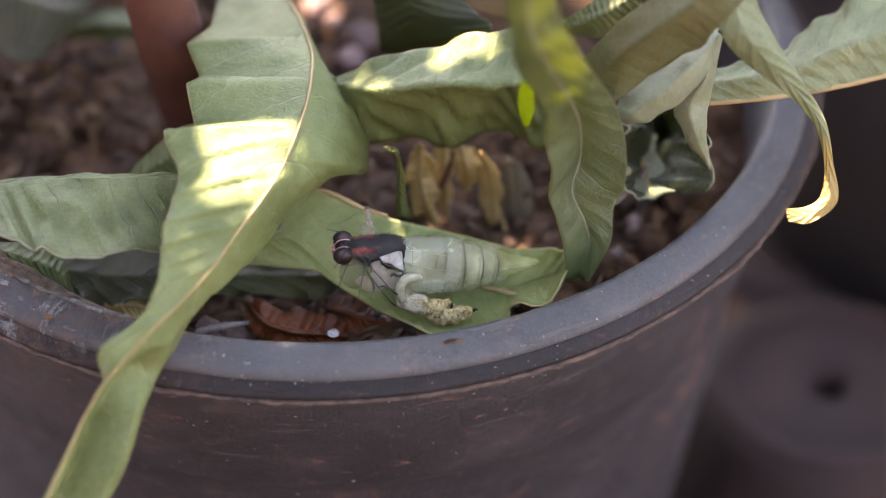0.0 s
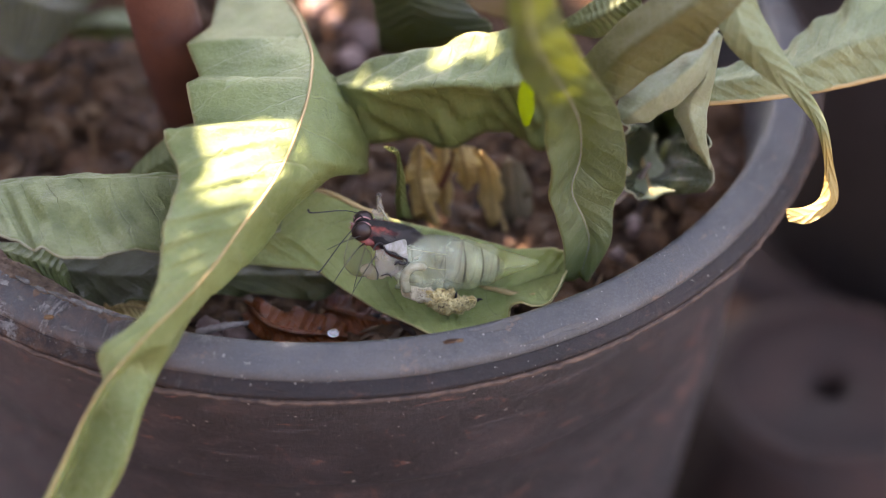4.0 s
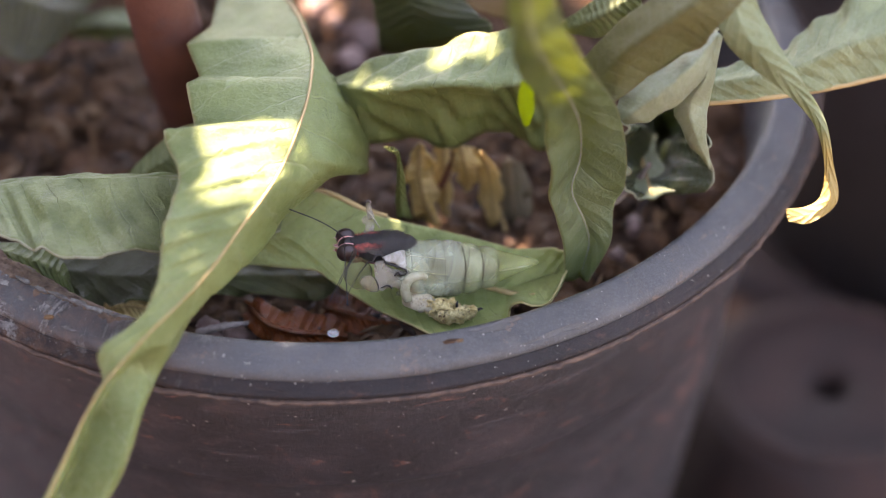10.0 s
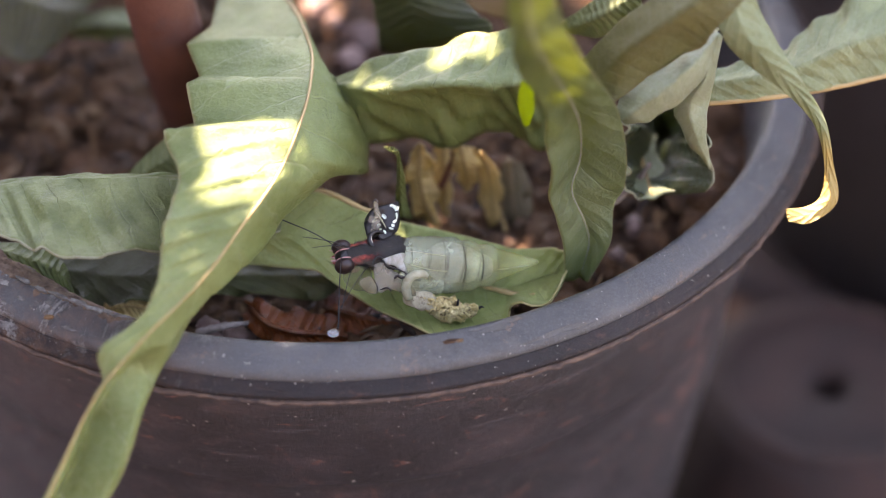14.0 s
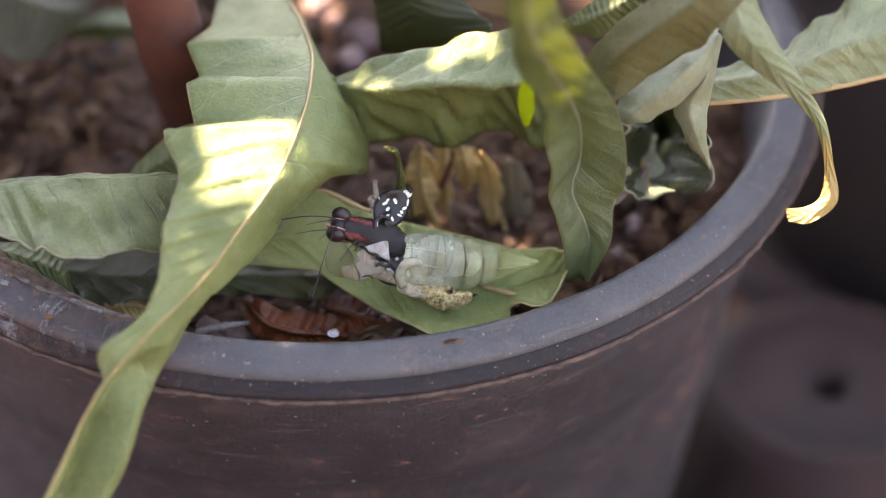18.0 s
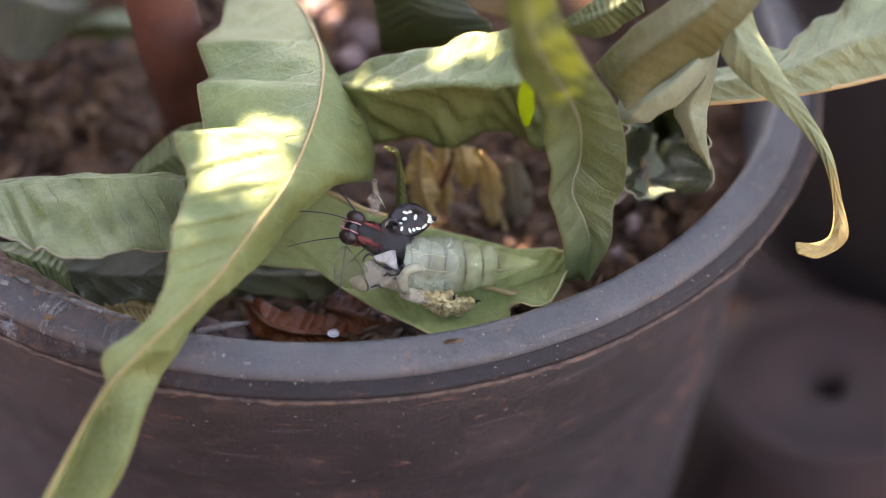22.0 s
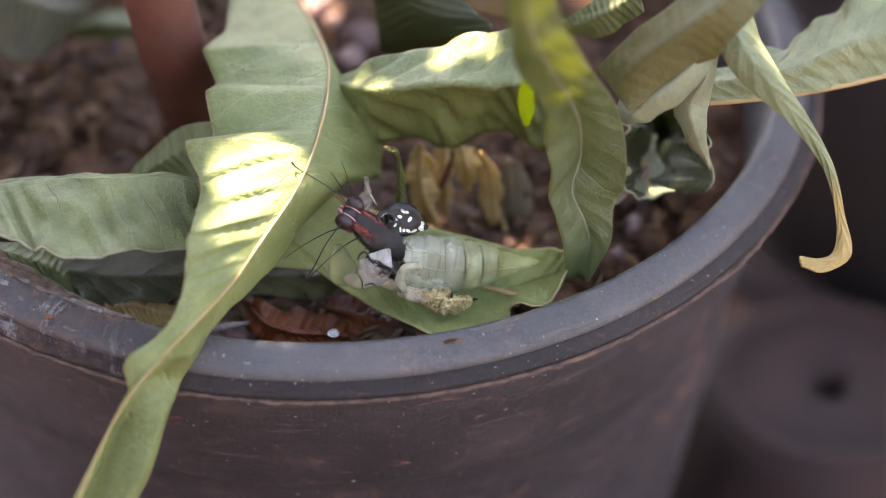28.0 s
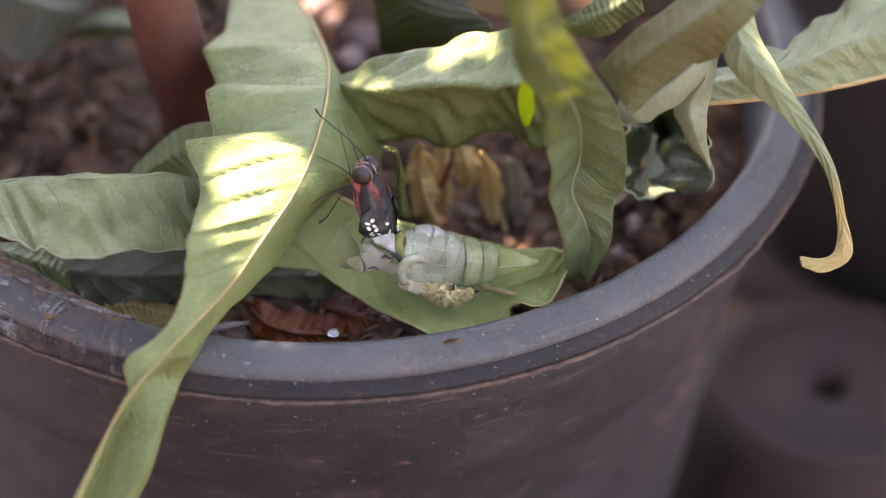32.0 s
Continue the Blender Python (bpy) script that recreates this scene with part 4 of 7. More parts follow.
front_leaf = leaf("front", LEAF_FRONT, "long drooping green leaf with ruffled edges hanging over the rim", 0.00028, ruffle=(0.02, 0.03), waves=7, seed=3, steps=260, cross=24, corrugate=0.0, pleats=17.0, crease=0.05,
                  ridges=((0.2, 0.06, -0.02), (0.299, 0.065, -0.015), (0.4, 0.085, 0.035)), folds=((0.475, 0.06), (0.535, 0.075), (0.59, 0.075), (0.635, 0.07), (0.675, 0.06), (0.715, 0.05)), valley=0.6)
leaf("left", LEAF_LEFT, "pale green dusty leaf lying flat", 0, ruffle=(0.02, 0.04), waves=5, seed=4, crease=0.3, pleats=9.0, slant=1.7, steps=140, cross=20)
leaf("left_lobe", LEAF_ARCH, "small green leaf tucked behind the muddy edge of the pot", 0, ruffle=(0.012, 0.02), waves=2, seed=8, pleats=0.0)
leaf("left_low", LEAF_SHADED, "green leaf lying on the soil, shade put into its dark colour", 0, ruffle=(0.05, 0.1), seed=5)
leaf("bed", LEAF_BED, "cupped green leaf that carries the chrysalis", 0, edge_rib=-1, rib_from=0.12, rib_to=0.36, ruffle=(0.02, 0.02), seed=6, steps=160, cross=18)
leaf("glow", LEAF_GLOW, "small yellow-green leaf with the sun behind it", 0, seed=26)
leaf("upright", LEAF_UP, "upright twisted green leaf with a pale midrib", 0.0002, rib_material=RIB_PALE, ruffle=(0.05, 0.05), waves=3, seed=7)
leaf("arching", LEAF_ARCH, "broad arching green leaf with sunlit upper edge", 0, ruffle=(0.03, 0.08), waves=3, seed=8, crease=0.3, pleats=6.0, slant=2.2)
leaf("dark", LEAF_SHADED, "green leaf with its shade put into the dark colour", 0, crease=0.006, seed=9)
leaf("brown_top", LEAF_BROWN, "brownish curled leaf tip", 0, seed=10)
olive_leaf = leaf("olive", LEAF_OLIVE, "olive green leaf seen from below", 0, seed=11)
leaf("small_top", LEAF, "small green leaf", 0, seed=12)
leaf("cup", LEAF_INSIDE_SHADED, "glossy dark green inside of a cupped leaf, hollow's shade in its colour", 0, crease=0.0, corrugate=0.0, bulge=0.03, ruffle=(0.02, 0.02), waves=2.2, seed=13)
leaf("cup_lip", LEAF_CUP, "pale lip of the cupped leaf", 0.0004, crease=0.0, corrugate=0.0, bulge=0.05, seed=33)
leaf("cup_flap", LEAF_CUP, "pale folded leaf lobe", 0, crease=0.0, corrugate=0.0, bulge=0.12, seed=14)
leaf("cup_fold", LEAF_CUP, "pale leaf edge curled inwards", 0, crease=0.0, corrugate=0.0, bulge=0.12, seed=24)
leaf("far_right", LEAF_PALE, "long pale green leaf with yellow edge reaching over the rim", 0, edge_rib=1, ruffle=(0.08, 0.02), waves=4, seed=15, crease=0.2, pleats=8.0, slant=2.0)
ribbon_leaf = leaf("ribbon", LEAF_TIP, "narrow twisted leaf with a dry yellow tip", 0, seed=16)
leaf("top_left", LEAF_BACK, "broad green leaf", 0.0003, ruffle=(0.02, 0.04), waves=2, crease=0.004, seed=17)
leaf("pale_far", LEAF_DULL, "small pale leaf on the soil", 0, seed=18)
leaf("behind", LEAF, "small bright green leaf", 0, seed=19)
leaf("curled", LEAF_TIP_BACK, "small curled shoot with a dry tip", 0, seed=20)
low = Vector((-2.76, -1.91, 2.2))
STEM_TOP = (low + Vector((-2.0, 3.5, 12.0))) * 0.01
trunk = tube([Vector(p) * 0.01 for p in ((-2.26, 0.22, -2.6), (-2.38, -0.38, -1.5), low, low + Vector((-0.9, 1.2, 5.0)))] + [STEM_TOP], [0.0056, 0.0056, 0.0058, 0.005, 0.0035], 40, 20)
part("stem", mesh_from(trunk, "stem", STEM), plant, "smooth red-brown woody stem")


# ---- dry leaves, twigs and clods on the soil ----
for key, mat, text in (("dry_tall", LEAF_DRY, "folded tan dry leaf standing in the soil"), ("dry_mid", LEAF_DRY, "pale tan dry leaf scrap on the soil"),
                       ("dry_right", LEAF_DRY, "curled tan dry leaf on the soil"), ("dry_back", LEAF_DRY, "narrow olive-tan dry leaf standing in the soil"), ("dry_flat", LEAF_BROWN, "brown dry leaf lying on the soil"), ("rust", LEAF_RUST, "wet orange-brown dead leaf on the soil"),
                       ("yellow_low", LEAF_DRY, "yellow-brown rotting leaf beside the rim"), ("under_red", LEAF_RUST, "dark red-brown dead leaf under the green leaf")):
    me, origin, line, normals = leaf_mesh("dry_leaf", STATIONS[key], mat, ruffle=(0.05, 0.05), waves=3, bulge=0.2, seed=len(key), steps=40, cross=9)
    dry = tagged(new("dry_leaf"), text, "dry leaf")
    dry.location = RIM + origin
    part("blade", me, dry)
    mid = [p + Vector(q) * 0.0002 for p, q in zip(line, normals)]
    part("midrib", mesh_from(tube(mid, [0.0004, 0.0003, 0.0002], len(mid), 5), "dry_rib", mat), dry)


def twig(points, radii, text, material=None):
    pts = [cm(p) for p in points]
    t = tagged(new("twig"), text, "twig")
    t.location = pts[0]
    bm = tube([p - pts[0] for p in pts], radii, 24, 8)
    for v in bm.verts:
        v.co += Vector((noise.noise(v.co * 900), noise.noise(v.co * 900 + Vector((5, 0, 0))), 0)) * 0.00025
    part("stalk", mesh_from(bm, "twig", material or STEM), t)
    return t


GREY_WOOD = rough_material("grey_wood", rgb(0.16, 0.13, 0.11), rgb(0.3, 0.26, 0.23), 300.0, 0.8, 0.8, 0.0006, rgb(0.1, 0.07, 0.055))
broken = twig(((4.42, -5.03, 0.25), (4.64, -4.83, 0.2), (5.02, -4.32, 0.1), (5.23, -4.3, 0.5)), (0.0011, 0.0009, 0.0006, 0.0004), "short grey broken twig with a brown end", GREY_WOOD)
part("broken_end", mesh_from(tube([Vector((-0.0008, -0.0003, 0)), Vector((0, 0, 0)), Vector((0.0006, 0.0003, 0))], [0.0009, 0.0014, 0.0011], 10, 10), "broken_end", STEM), broken, "rough red-brown broken end")
twig(((2.38, -5.88, -0.7), (2.71, -5.97, -0.75), (3.07, -6.09, -0.75), (3.25, -6.22, -0.6)), (0.0003, 0.00045, 0.0004, 0.00015), "thin olive-brown leaf stalk lying on the leaf", RIB)
twig(((-2.16, -6.36, -1.2), (-1.74, -6.43, -1), (-1.35, -6.25, -1.1)), (0.0007, 0.0006, 0.0004), "thin grey twig on the soil", GREY_WOOD)
twig(((2.75, -3.43, -1.5), (2.6, -3.28, -1), (2.53, -3.26, -0.4), (2.4, -3.31, 0.1)), (0.0004, 0.0005, 0.0005, 0.0003), "thin tan dry stalk in the soil", LEAF_DRY)
twig(((2.98, -3.59, -1.5), (2.85, -3.19, -1.2), (2.66, -3.16, -0.6)), (0.0004, 0.0005, 0.0003), "thin tan dry stalk in the soil", LEAF_DRY)
twig(((1.78, -3.18, -1), (1.97, -3.15, -0.6), (2.09, -3.29, 0), (2.04, -3.37, 0.3)), (0.0004, 0.0005, 0.0005, 0.0003), "thin brown dry stalk in the soil", STEM)

ICO = bmesh.new()
bmesh.ops.create_icosphere(ICO, subdivisions=2, radius=1.0)
ICO_V = [v.co.copy() for v in ICO.verts]
ICO_F = [tuple(v.index for v in f.verts) for f in ICO.faces]
ICO.free()


def lumps(spots, seed):
    """Uneven stones or clods, one for each (place, radius)."""
    verts, faces = [], []
    rng = random.Random(seed)
    for c, r in spots:
        k = len(verts)
        o = Vector((rng.random(), rng.random(), rng.random())) * 50
        sx, sy, sz = rng.uniform(0.75, 1.3), rng.uniform(0.75, 1.3), rng.uniform(0.6, 0.95)
        turn = Euler((rng.uniform(-0.5, 0.5), rng.uniform(-0.5, 0.5), rng.uniform(0, 6.28))).to_matrix()
        for v in ICO_V:
            w = 1 + 0.55 * noise.noise(v * 1.3 + o) + 0.4 * noise.noise(v * 2.7 + o)
            verts.append(Vector(c) + turn @ Vector((v.x * sx, v.y * sy, v.z * sz)) * r * w)
        faces += [tuple(i + k for i in f) for f in ICO_F]
    return verts, faces


rng = random.Random(11)
spots = []
for i in range(2600):
    r, a = 0.0745 * math.sqrt(rng.random()), rng.uniform(0, 6.283)
    x, y = r * math.cos(a), r * math.sin(a)
    size = rng.choice((0.0006, 0.0009, 0.0012, 0.0016, 0.0022, 0.003)) * rng.uniform(0.7, 1.25)
    z = RIM.z - 0.019 + 0.006 * noise.noise((x * 40, y * 40, 1)) + size * 0.35
    spots.append(((x, y, z), size))
tagged(new("soil_clods", mesh_data("soil_clods", *lumps(spots, 5), CLOD)), "crumbly brown soil lumps and bark bits", "soil", kind="stuff")


def litter_material():
    n = Nodes("leaf_litter")
    island = n.node("ShaderNodeNewGeometry").outputs["Random Per Island"]
    tone = n.ramp(island, 0.0, 1.0, rgb(0.02, 0.01, 0.007), rgb(0.2, 0.11, 0.045))
    tone = n.mix(n.math("MULTIPLY", n.ramp(n.noise(700.0, 6.0, 0.7), 0.4, 0.7), 0.5), tone, rgb(0.06, 0.03, 0.02))
    n.bump(n.noise(900.0, 5.0, 0.7), 0.7, 0.0004)
    return n.set(Base_Color=tone, Roughness=0.7)


LITTER = litter_material()
flake_v, flake_f = [], []
rng = random.Random(77)
for k in range(1100):
    r, a = 0.07 * math.sqrt(rng.random()), rng.uniform(0, 6.283)
    x, y = r * math.cos(a), r * math.sin(a)
    z = RIM.z - 0.0165 + 0.006 * noise.noise((x * 40, y * 40, 1)) + rng.uniform(-0.0005, 0.0018)
    turn = Euler((rng.gauss(0, 0.5), rng.gauss(0, 0.5), rng.uniform(0, 6.28))).to_matrix()
    l, w, curl = rng.choice((0.0009, 0.0014, 0.0022, 0.0036)), rng.uniform(0.0003, 0.0011), rng.uniform(-0.4, 0.4)
    base = len(flake_v)
    for u, q in ((-1, 0.2), (-0.5, 0.9), (0, 1), (0.5, 0.8), (1, 0.15)):
        for v in (-1, 1):
            flake_v.append(Vector((x, y, z)) + turn @ Vector((u * l, v * q * w * rng.uniform(0.7, 1.2), curl * l * u * u + 0.3 * w * rng.uniform(-1, 1))))
    for j in range(4):
        p = base + 2 * j
        flake_f.append((p, p + 1, p + 3, p + 2))
litter = new("leaf_litter", mesh_data("leaf_litter", flake_v, flake_f, LITTER))
litter.modifiers.new("thickness", "SOLIDIFY").thickness = 0.0002
tagged(litter, "brown and tan bits of bark and dead leaf on the soil", "leaf litter", kind="stuff")
for p, r, text in (((1.8, -8.02, 0.05), 0.0006, "dark crumb of soil on the rim"), ((1.93, -8.01, 0.05), 0.0004, "tiny tan crumb on the rim"), ((-4.37, -7.28, 0.02), 0.0005, "small brown flake on the rim"), ((0.61, -8.19, -0.28), 0.0006, "rusty crumb on the rim")):
    crumb = new("crumb", mesh_data("crumb", [Vector((v[0] * 1.7, v[1], v[2] * 0.5)) for v in lumps([((0, 0, 0), r)], int(r * 1e5))[0]], ICO_F, SOIL if r > 0.00055 else LITTER))
    crumb.location = cm(p)
    tagged(crumb, text, "crumb", "crumbs on the rim")
PALE_STONE = rough_material("pale_stone", rgb(0.13, 0.075, 0.06), rgb(0.26, 0.17, 0.14), 300.0, 0.6, 0.5, 0.0008, rgb(0.25, 0.17, 0.16))
for i, (p, r) in enumerate((((0.64, 2.3, -1.6), 0.0042), ((0.43, 1.59, -1.6), 0.003), ((-0.21, 3.44, -1.6), 0.004), ((0.11, 2.92, -1.7), 0.0022), ((-0.64, 3.12, -1.7), 0.003),
                            ((-1.95, -6.08, -1.4), 0.0034), ((-1.54, -6.08, -1.5), 0.003), ((4.83, -4.35, -1.4), 0.0018), ((5.17, -3.49, -1.5), 0.0022))):
    at = cm(p)
    stone = new("pebble", mesh_data("pebble", *lumps([((0, 0, 0), r * 0.8)], 40 + i), PALE_STONE))
    stone.location = at
    tagged(stone, "pinkish brown weathered pebble in the soil", "pebble", "pebbles in the pot")

drop = new("water_drop", mesh_data("water_drop", [Vector((v.x * 1.1, v.y, v.z * 0.7)) * 0.0009 for v in ICO_V], ICO_F, WATER))
drop.location = cm((0.01, -6.69, -0.95))
tagged(drop, "small bright water drop on a dead leaf", "water drop")

# ---- chrysalis ----
TAIL = cm((3.31, -5.92, -0.19))
TOWARD_CAMERA = (EYE - TAIL).normalized()


def frame_of(origin, along, up):
    """A pose at origin with x along the first way and z as near the second as it goes."""
    x = Vector(along).normalized()
    z = (Vector(up) - x * Vector(up).dot(x)).normalized()
    y = z.cross(x)
    m = Matrix((x, y, z)).transposed().to_4x4()
    m.translation = origin
    return m


chrysalis = tagged(new("chrysalis"), "split translucent pale green butterfly chrysalis lying on a leaf", "chrysalis")
chrysalis.matrix_basis = frame_of(TAIL, cm((1.07, -6.11, 0.09)) - TAIL, TOWARD_CAMERA)
MM = 0.001


def shell_ring(x0, x1, r0, r1, swell, drop0, drop1, jag=0.0, count=9, sides=40):
    """One ring of the shell between two joints, swollen in the middle, sunk at its joints."""
    verts, faces = [], []
    for i in range(count):
        t = i / (count - 1)
        r = (r0 + (r1 - r0) * t) * (1 + swell * math.sin(math.pi * t) ** 0.6)
        for s in range(sides):
            a = 2 * math.pi * s / sides
            x = x0 + (x1 - x0) * t
            if jag and t > 0.5:
                x += jag * (t - 0.5) * 2 * (0.6 * math.sin(a * 2 + 0.6) + noise.noise((math.cos(a) * 3, math.sin(a) * 3, 7)))
            w = 1 + 0.03 * noise.noise((x * 0.6, math.cos(a) * 2, math.sin(a) * 2))
            verts.append((x * MM, (r * w * math.cos(a) + 0.65 * min(1, max(x, 0) / 9)) * MM, (r * w * 0.96 * math.sin(a) + drop0 + (drop1 - drop0) * t) * MM))
    for i in range(count - 1):
        for s in range(sides):
            t = (s + 1) % sides
            faces.append((i * sides + s, i * sides + t, (i + 1) * sides + t, (i + 1) * sides + s))
    return verts, faces


rings = (("tail", 0.0, 7.0, 0.35, 2.75, 0.03, 0.0, -0.7), ("segment", 6.9, 9.6, 2.85, 3.3, 0.12, -0.7, -0.75), ("segment", 9.5, 12.6, 3.4, 3.9, 0.12, -0.75, -0.65),
         ("segment", 12.5, 15.9, 4.0, 4.35, 0.1, -0.65, -0.4), ("segment", 15.8, 18.6, 4.55, 4.5, 0.05, -0.4, -0.2), ("segment", 18.5, 21.4, 4.55, 4.35, 0.05, -0.2, 0.05), ("segment", 21.3, 22.8, 4.4, 4.1, 0.03, 0.05, 0.2))
for i, (kind_name, x0, x1, r0, r1, swell, d0, d1) in enumerate(rings):
    me = mesh_data(kind_name, *shell_ring(x0, x1, r0, r1, swell, d0, d1, 1.1 if i == 6 else 0.0), SHELL_TAIL if i < 1 else SHELL_MID if i < 3 else SHELL)
    ob = part(kind_name, me, chrysalis, "pointed pale green tail piece" if i == 0 else "")
    ob.modifiers.new("thickness", "SOLIDIFY").thickness = 0.00012
for x, r, d in ((7.0, 2.78, -0.72), (9.55, 3.33, -0.75), (12.55, 3.92, -0.65)):
    loop = [Vector((x + 0.12 * math.sin(3 * a), r * math.cos(a) + 0.65 * min(1, x / 9), r * 0.96 * math.sin(a) + d)) * MM for a in np.linspace(0.1, 3.04, 16)]
    part("joint_line", mesh_from(tube(loop, [0.05 * MM, 0.16 * MM, 0.12 * MM, 0.05 * MM], 40, 6), "joint_line", JOINT), chrysalis, "dark brown joint between two rings")
# raised keel lines along the flank
for pts in (((0.5, 0.3, 0.2), (4, 0.9, 1.5), (7, 1.3, 2.0)), ((15.6, 1.6, 4.0), (18, 1.4, 4.2), (21.5, 0.6, 4.4)), ((15.8, -0.8, 4.2), (19, -1.2, 4.5), (22, -1.6, 4.3))):
    part("keel", mesh_from(tube([Vector(p) * MM for p in pts], [0.05 * MM, 0.08 * MM, 0.05 * MM], 12, 6), "keel", IVORY), chrysalis)


def plate(w, h, material, bulge=0.25, seed=0, notch=0.15):
    """A thin domed scrap of shell with an uneven outline, lying in x-y."""
    verts, faces = [(0, 0, bulge * w * MM)], []
    n, m = 28, 5
    for k in range(1, m + 1):
        for s in range(n):
            a = 2 * math.pi * s / n
            o = 1 + notch * (noise.noise((math.cos(a) * 1.7 + seed * 9, math.sin(a) * 1.7, seed)) * 1.6 + 0.5 * noise.noise((math.cos(a) * 5, math.sin(a) * 5, seed * 5)))
            q = k / m
            verts.append((w * q * o * math.cos(a) * MM, h * q * o * math.sin(a) * MM, bulge * w * (1 - q * q) * MM))
    for s in range(n):
        faces.append((0, 1 + s, 1 + (s + 1) % n))
    for k in range(m - 1):
        for s in range(n):
            t = (s + 1) % n
            faces.append((1 + k * n + s, 1 + (k + 1) * n + s, 1 + (k + 1) * n + t, 1 + k * n + t))
    return mesh_data("plate", verts, faces, material)


CAP = shell_material("front_cap", rgb(0.22, 0.25, 0.11), 0.6)
# the split head end of the shell, which shifts as the insect pushes; x along the shell, y across, z outwards
def scrap(outline, material, bulge=0.25, height=0.0):
    """A thin domed scrap of shell inside a smooth outline, in millimetres: x headwards, y downwards, z outwards."""
    n = len(outline) * 5
    ring = spline([(x, y, 0) for x, y in (outline + outline[:1])], n + 1)[:-1]
    c = ring.mean(axis=0)
    verts, faces = [tuple((c + np.array((0, 0, bulge + height))) * MM)], []
    for k in range(1, 6):
        q = k / 5
        for p in ring:
            wave = 0.1 * noise.noise((p[0] * 1.3, p[1] * 1.3, k)) * q
            verts.append(tuple((c + (p - c) * q + np.array((0, 0, bulge * (1 - q * q) + height + wave))) * MM))
    faces += [(0, 1 + a, 1 + (a + 1) % n) for a in range(n)]
    for k in range(4):
        faces += [(1 + k * n + a, 1 + (k + 1) * n + a, 1 + (k + 1) * n + (a + 1) % n, 1 + k * n + (a + 1) % n) for a in range(n)]
    me = mesh_data("scrap", verts, faces, material)
    return me, [tuple(p + np.array((0, 0, height))) for p in ring]


head_case = None
for name, outline, mat, bulge, height, text in (
        ("head_case", ((3.56, 0.27), (2.4, 0), (1.87, 0.8), (0.36, 1.6), (-1.33, 2.13), (-0.71, 3.2), (0.36, 4.09), (1.78, 4.36), (2.84, 4.8), (3.47, 3.91), (3.73, 1.78)), PLATE, 0.3, 0.0, "torn translucent head end of the shell"),
        ("wing_plate", ((2.4, -0.44), (1.07, -0.89), (-0.98, -1.33), (-1.24, -0.18), (-1.33, 1.78), (-0.36, 1.24), (0.62, 0.53), (1.78, 0.27)), PLATE_BLUE, 0.2, 0.7, "greyish white torn plate"),
        ("eye_cap", ((5.78, 2.49), (4.62, 2.22), (3.73, 2.93), (3.47, 4.09), (3.64, 4.8), (4.62, 4.71), (5.69, 4), (6.22, 3.2)), PLATE_TAN, 0.5, 0.3, "rounded tan eye cap of the shell"),
        ("base_plate", ((1.51, 4.09), (-0.71, 3.2), (-2.49, 4.09), (-2.84, 5.42), (-1.6, 5.16), (0, 4.62)), PLATE_TAN, 0.2, -0.3, "brownish plate of the shell"),
        ("front_cap", ((8.27, 1.33), (7.38, -1.78), (6.05, -2.22), (4.89, -0.44), (3.82, 1.33), (4.27, 4), (6.49, 4.18), (8.09, 2.84)), CAP, 0.6, -2.2, "empty greenish front cap")):
    me, ring = scrap(outline, mat, bulge, height)
    ob = part(name, me, head_case or chrysalis, text)
    ob.modifiers.new("thickness", "SOLIDIFY").thickness = 0.00012
    head_case = head_case or ob
    if name in ("eye_cap", "wing_plate", "front_cap"):
        rimmed = [Vector(p) * MM for p in ring + ring[:1]]
        part("plate_edge", mesh_from(tube(rimmed, [0.07 * MM, 0.09 * MM, 0.07 * MM], 60, 5), "plate_edge", IVORY), head_case, "pale thickened edge of the plate")
for pts, radii in ((((2.31, -0.44, 0.75), (1.87, 0.44, 0.75), (0.89, 0.89, 0.75), (-0.09, 1.24, 0.75), (-0.98, 1.6, 0.75), (-1.33, 1.96, 0.75), (-1.07, 2.4, 0.75), (-0.36, 2.49, 0.75), (0.09, 2.13, 0.75), (0.71, 2.58, 0.75)), (0.1, 0.16, 0.14, 0.2, 0.16, 0.24, 0.16)),
                   (((-1.24, 0.36, 0.2), (-1.51, 1.78, 0.2), (-2.4, 2.67, 0.2), (-3.64, 2.93, 0.2)), (0.14, 0.36, 0.42, 0.34)),
                   (((3.56, 3.11, 0.5), (3.29, 4.09, 0.5), (3.47, 4.89, 0.5)), (0.06, 0.1, 0.06)),
                   (((2.84, 4.27, 0.45), (1.96, 4, 0.45), (1.42, 4.18, 0.45), (1.16, 4.62, 0.45)), (0.08, 0.16, 0.1)),
                   (((1.96, -0.36, 0.3), (2.84, -0.89, 0.3), (3.56, -0.53, 0.3), (4, 0.27, 0.3)), (0.1, 0.2, 0.12))):
    part("torn_edge", mesh_from(tube([Vector(p) * MM for p in pts], [r * MM for r in radii], 30, 7), "torn_edge", INSECT_BLACK), head_case, "black torn edge")
# the horn and back flap that the wing pushes aside
back_flap = part("back_flap", plate(1.1, 1.7, PLATE, 0.2, 7, 0.3), chrysalis, "pale raised flap of shell with a blunt horn")
part("horn", mesh_from(tube([Vector(p) * MM for p in ((-0.2, -0.6, 0), (0.2, -1.6, 0.2), (0.5, -2.7, 0.3), (0.6, -3.2, 0.3))], [0.6 * MM, 0.5 * MM, 0.36 * MM, 0.25 * MM], 12, 10), "horn", PLATE), back_flap)
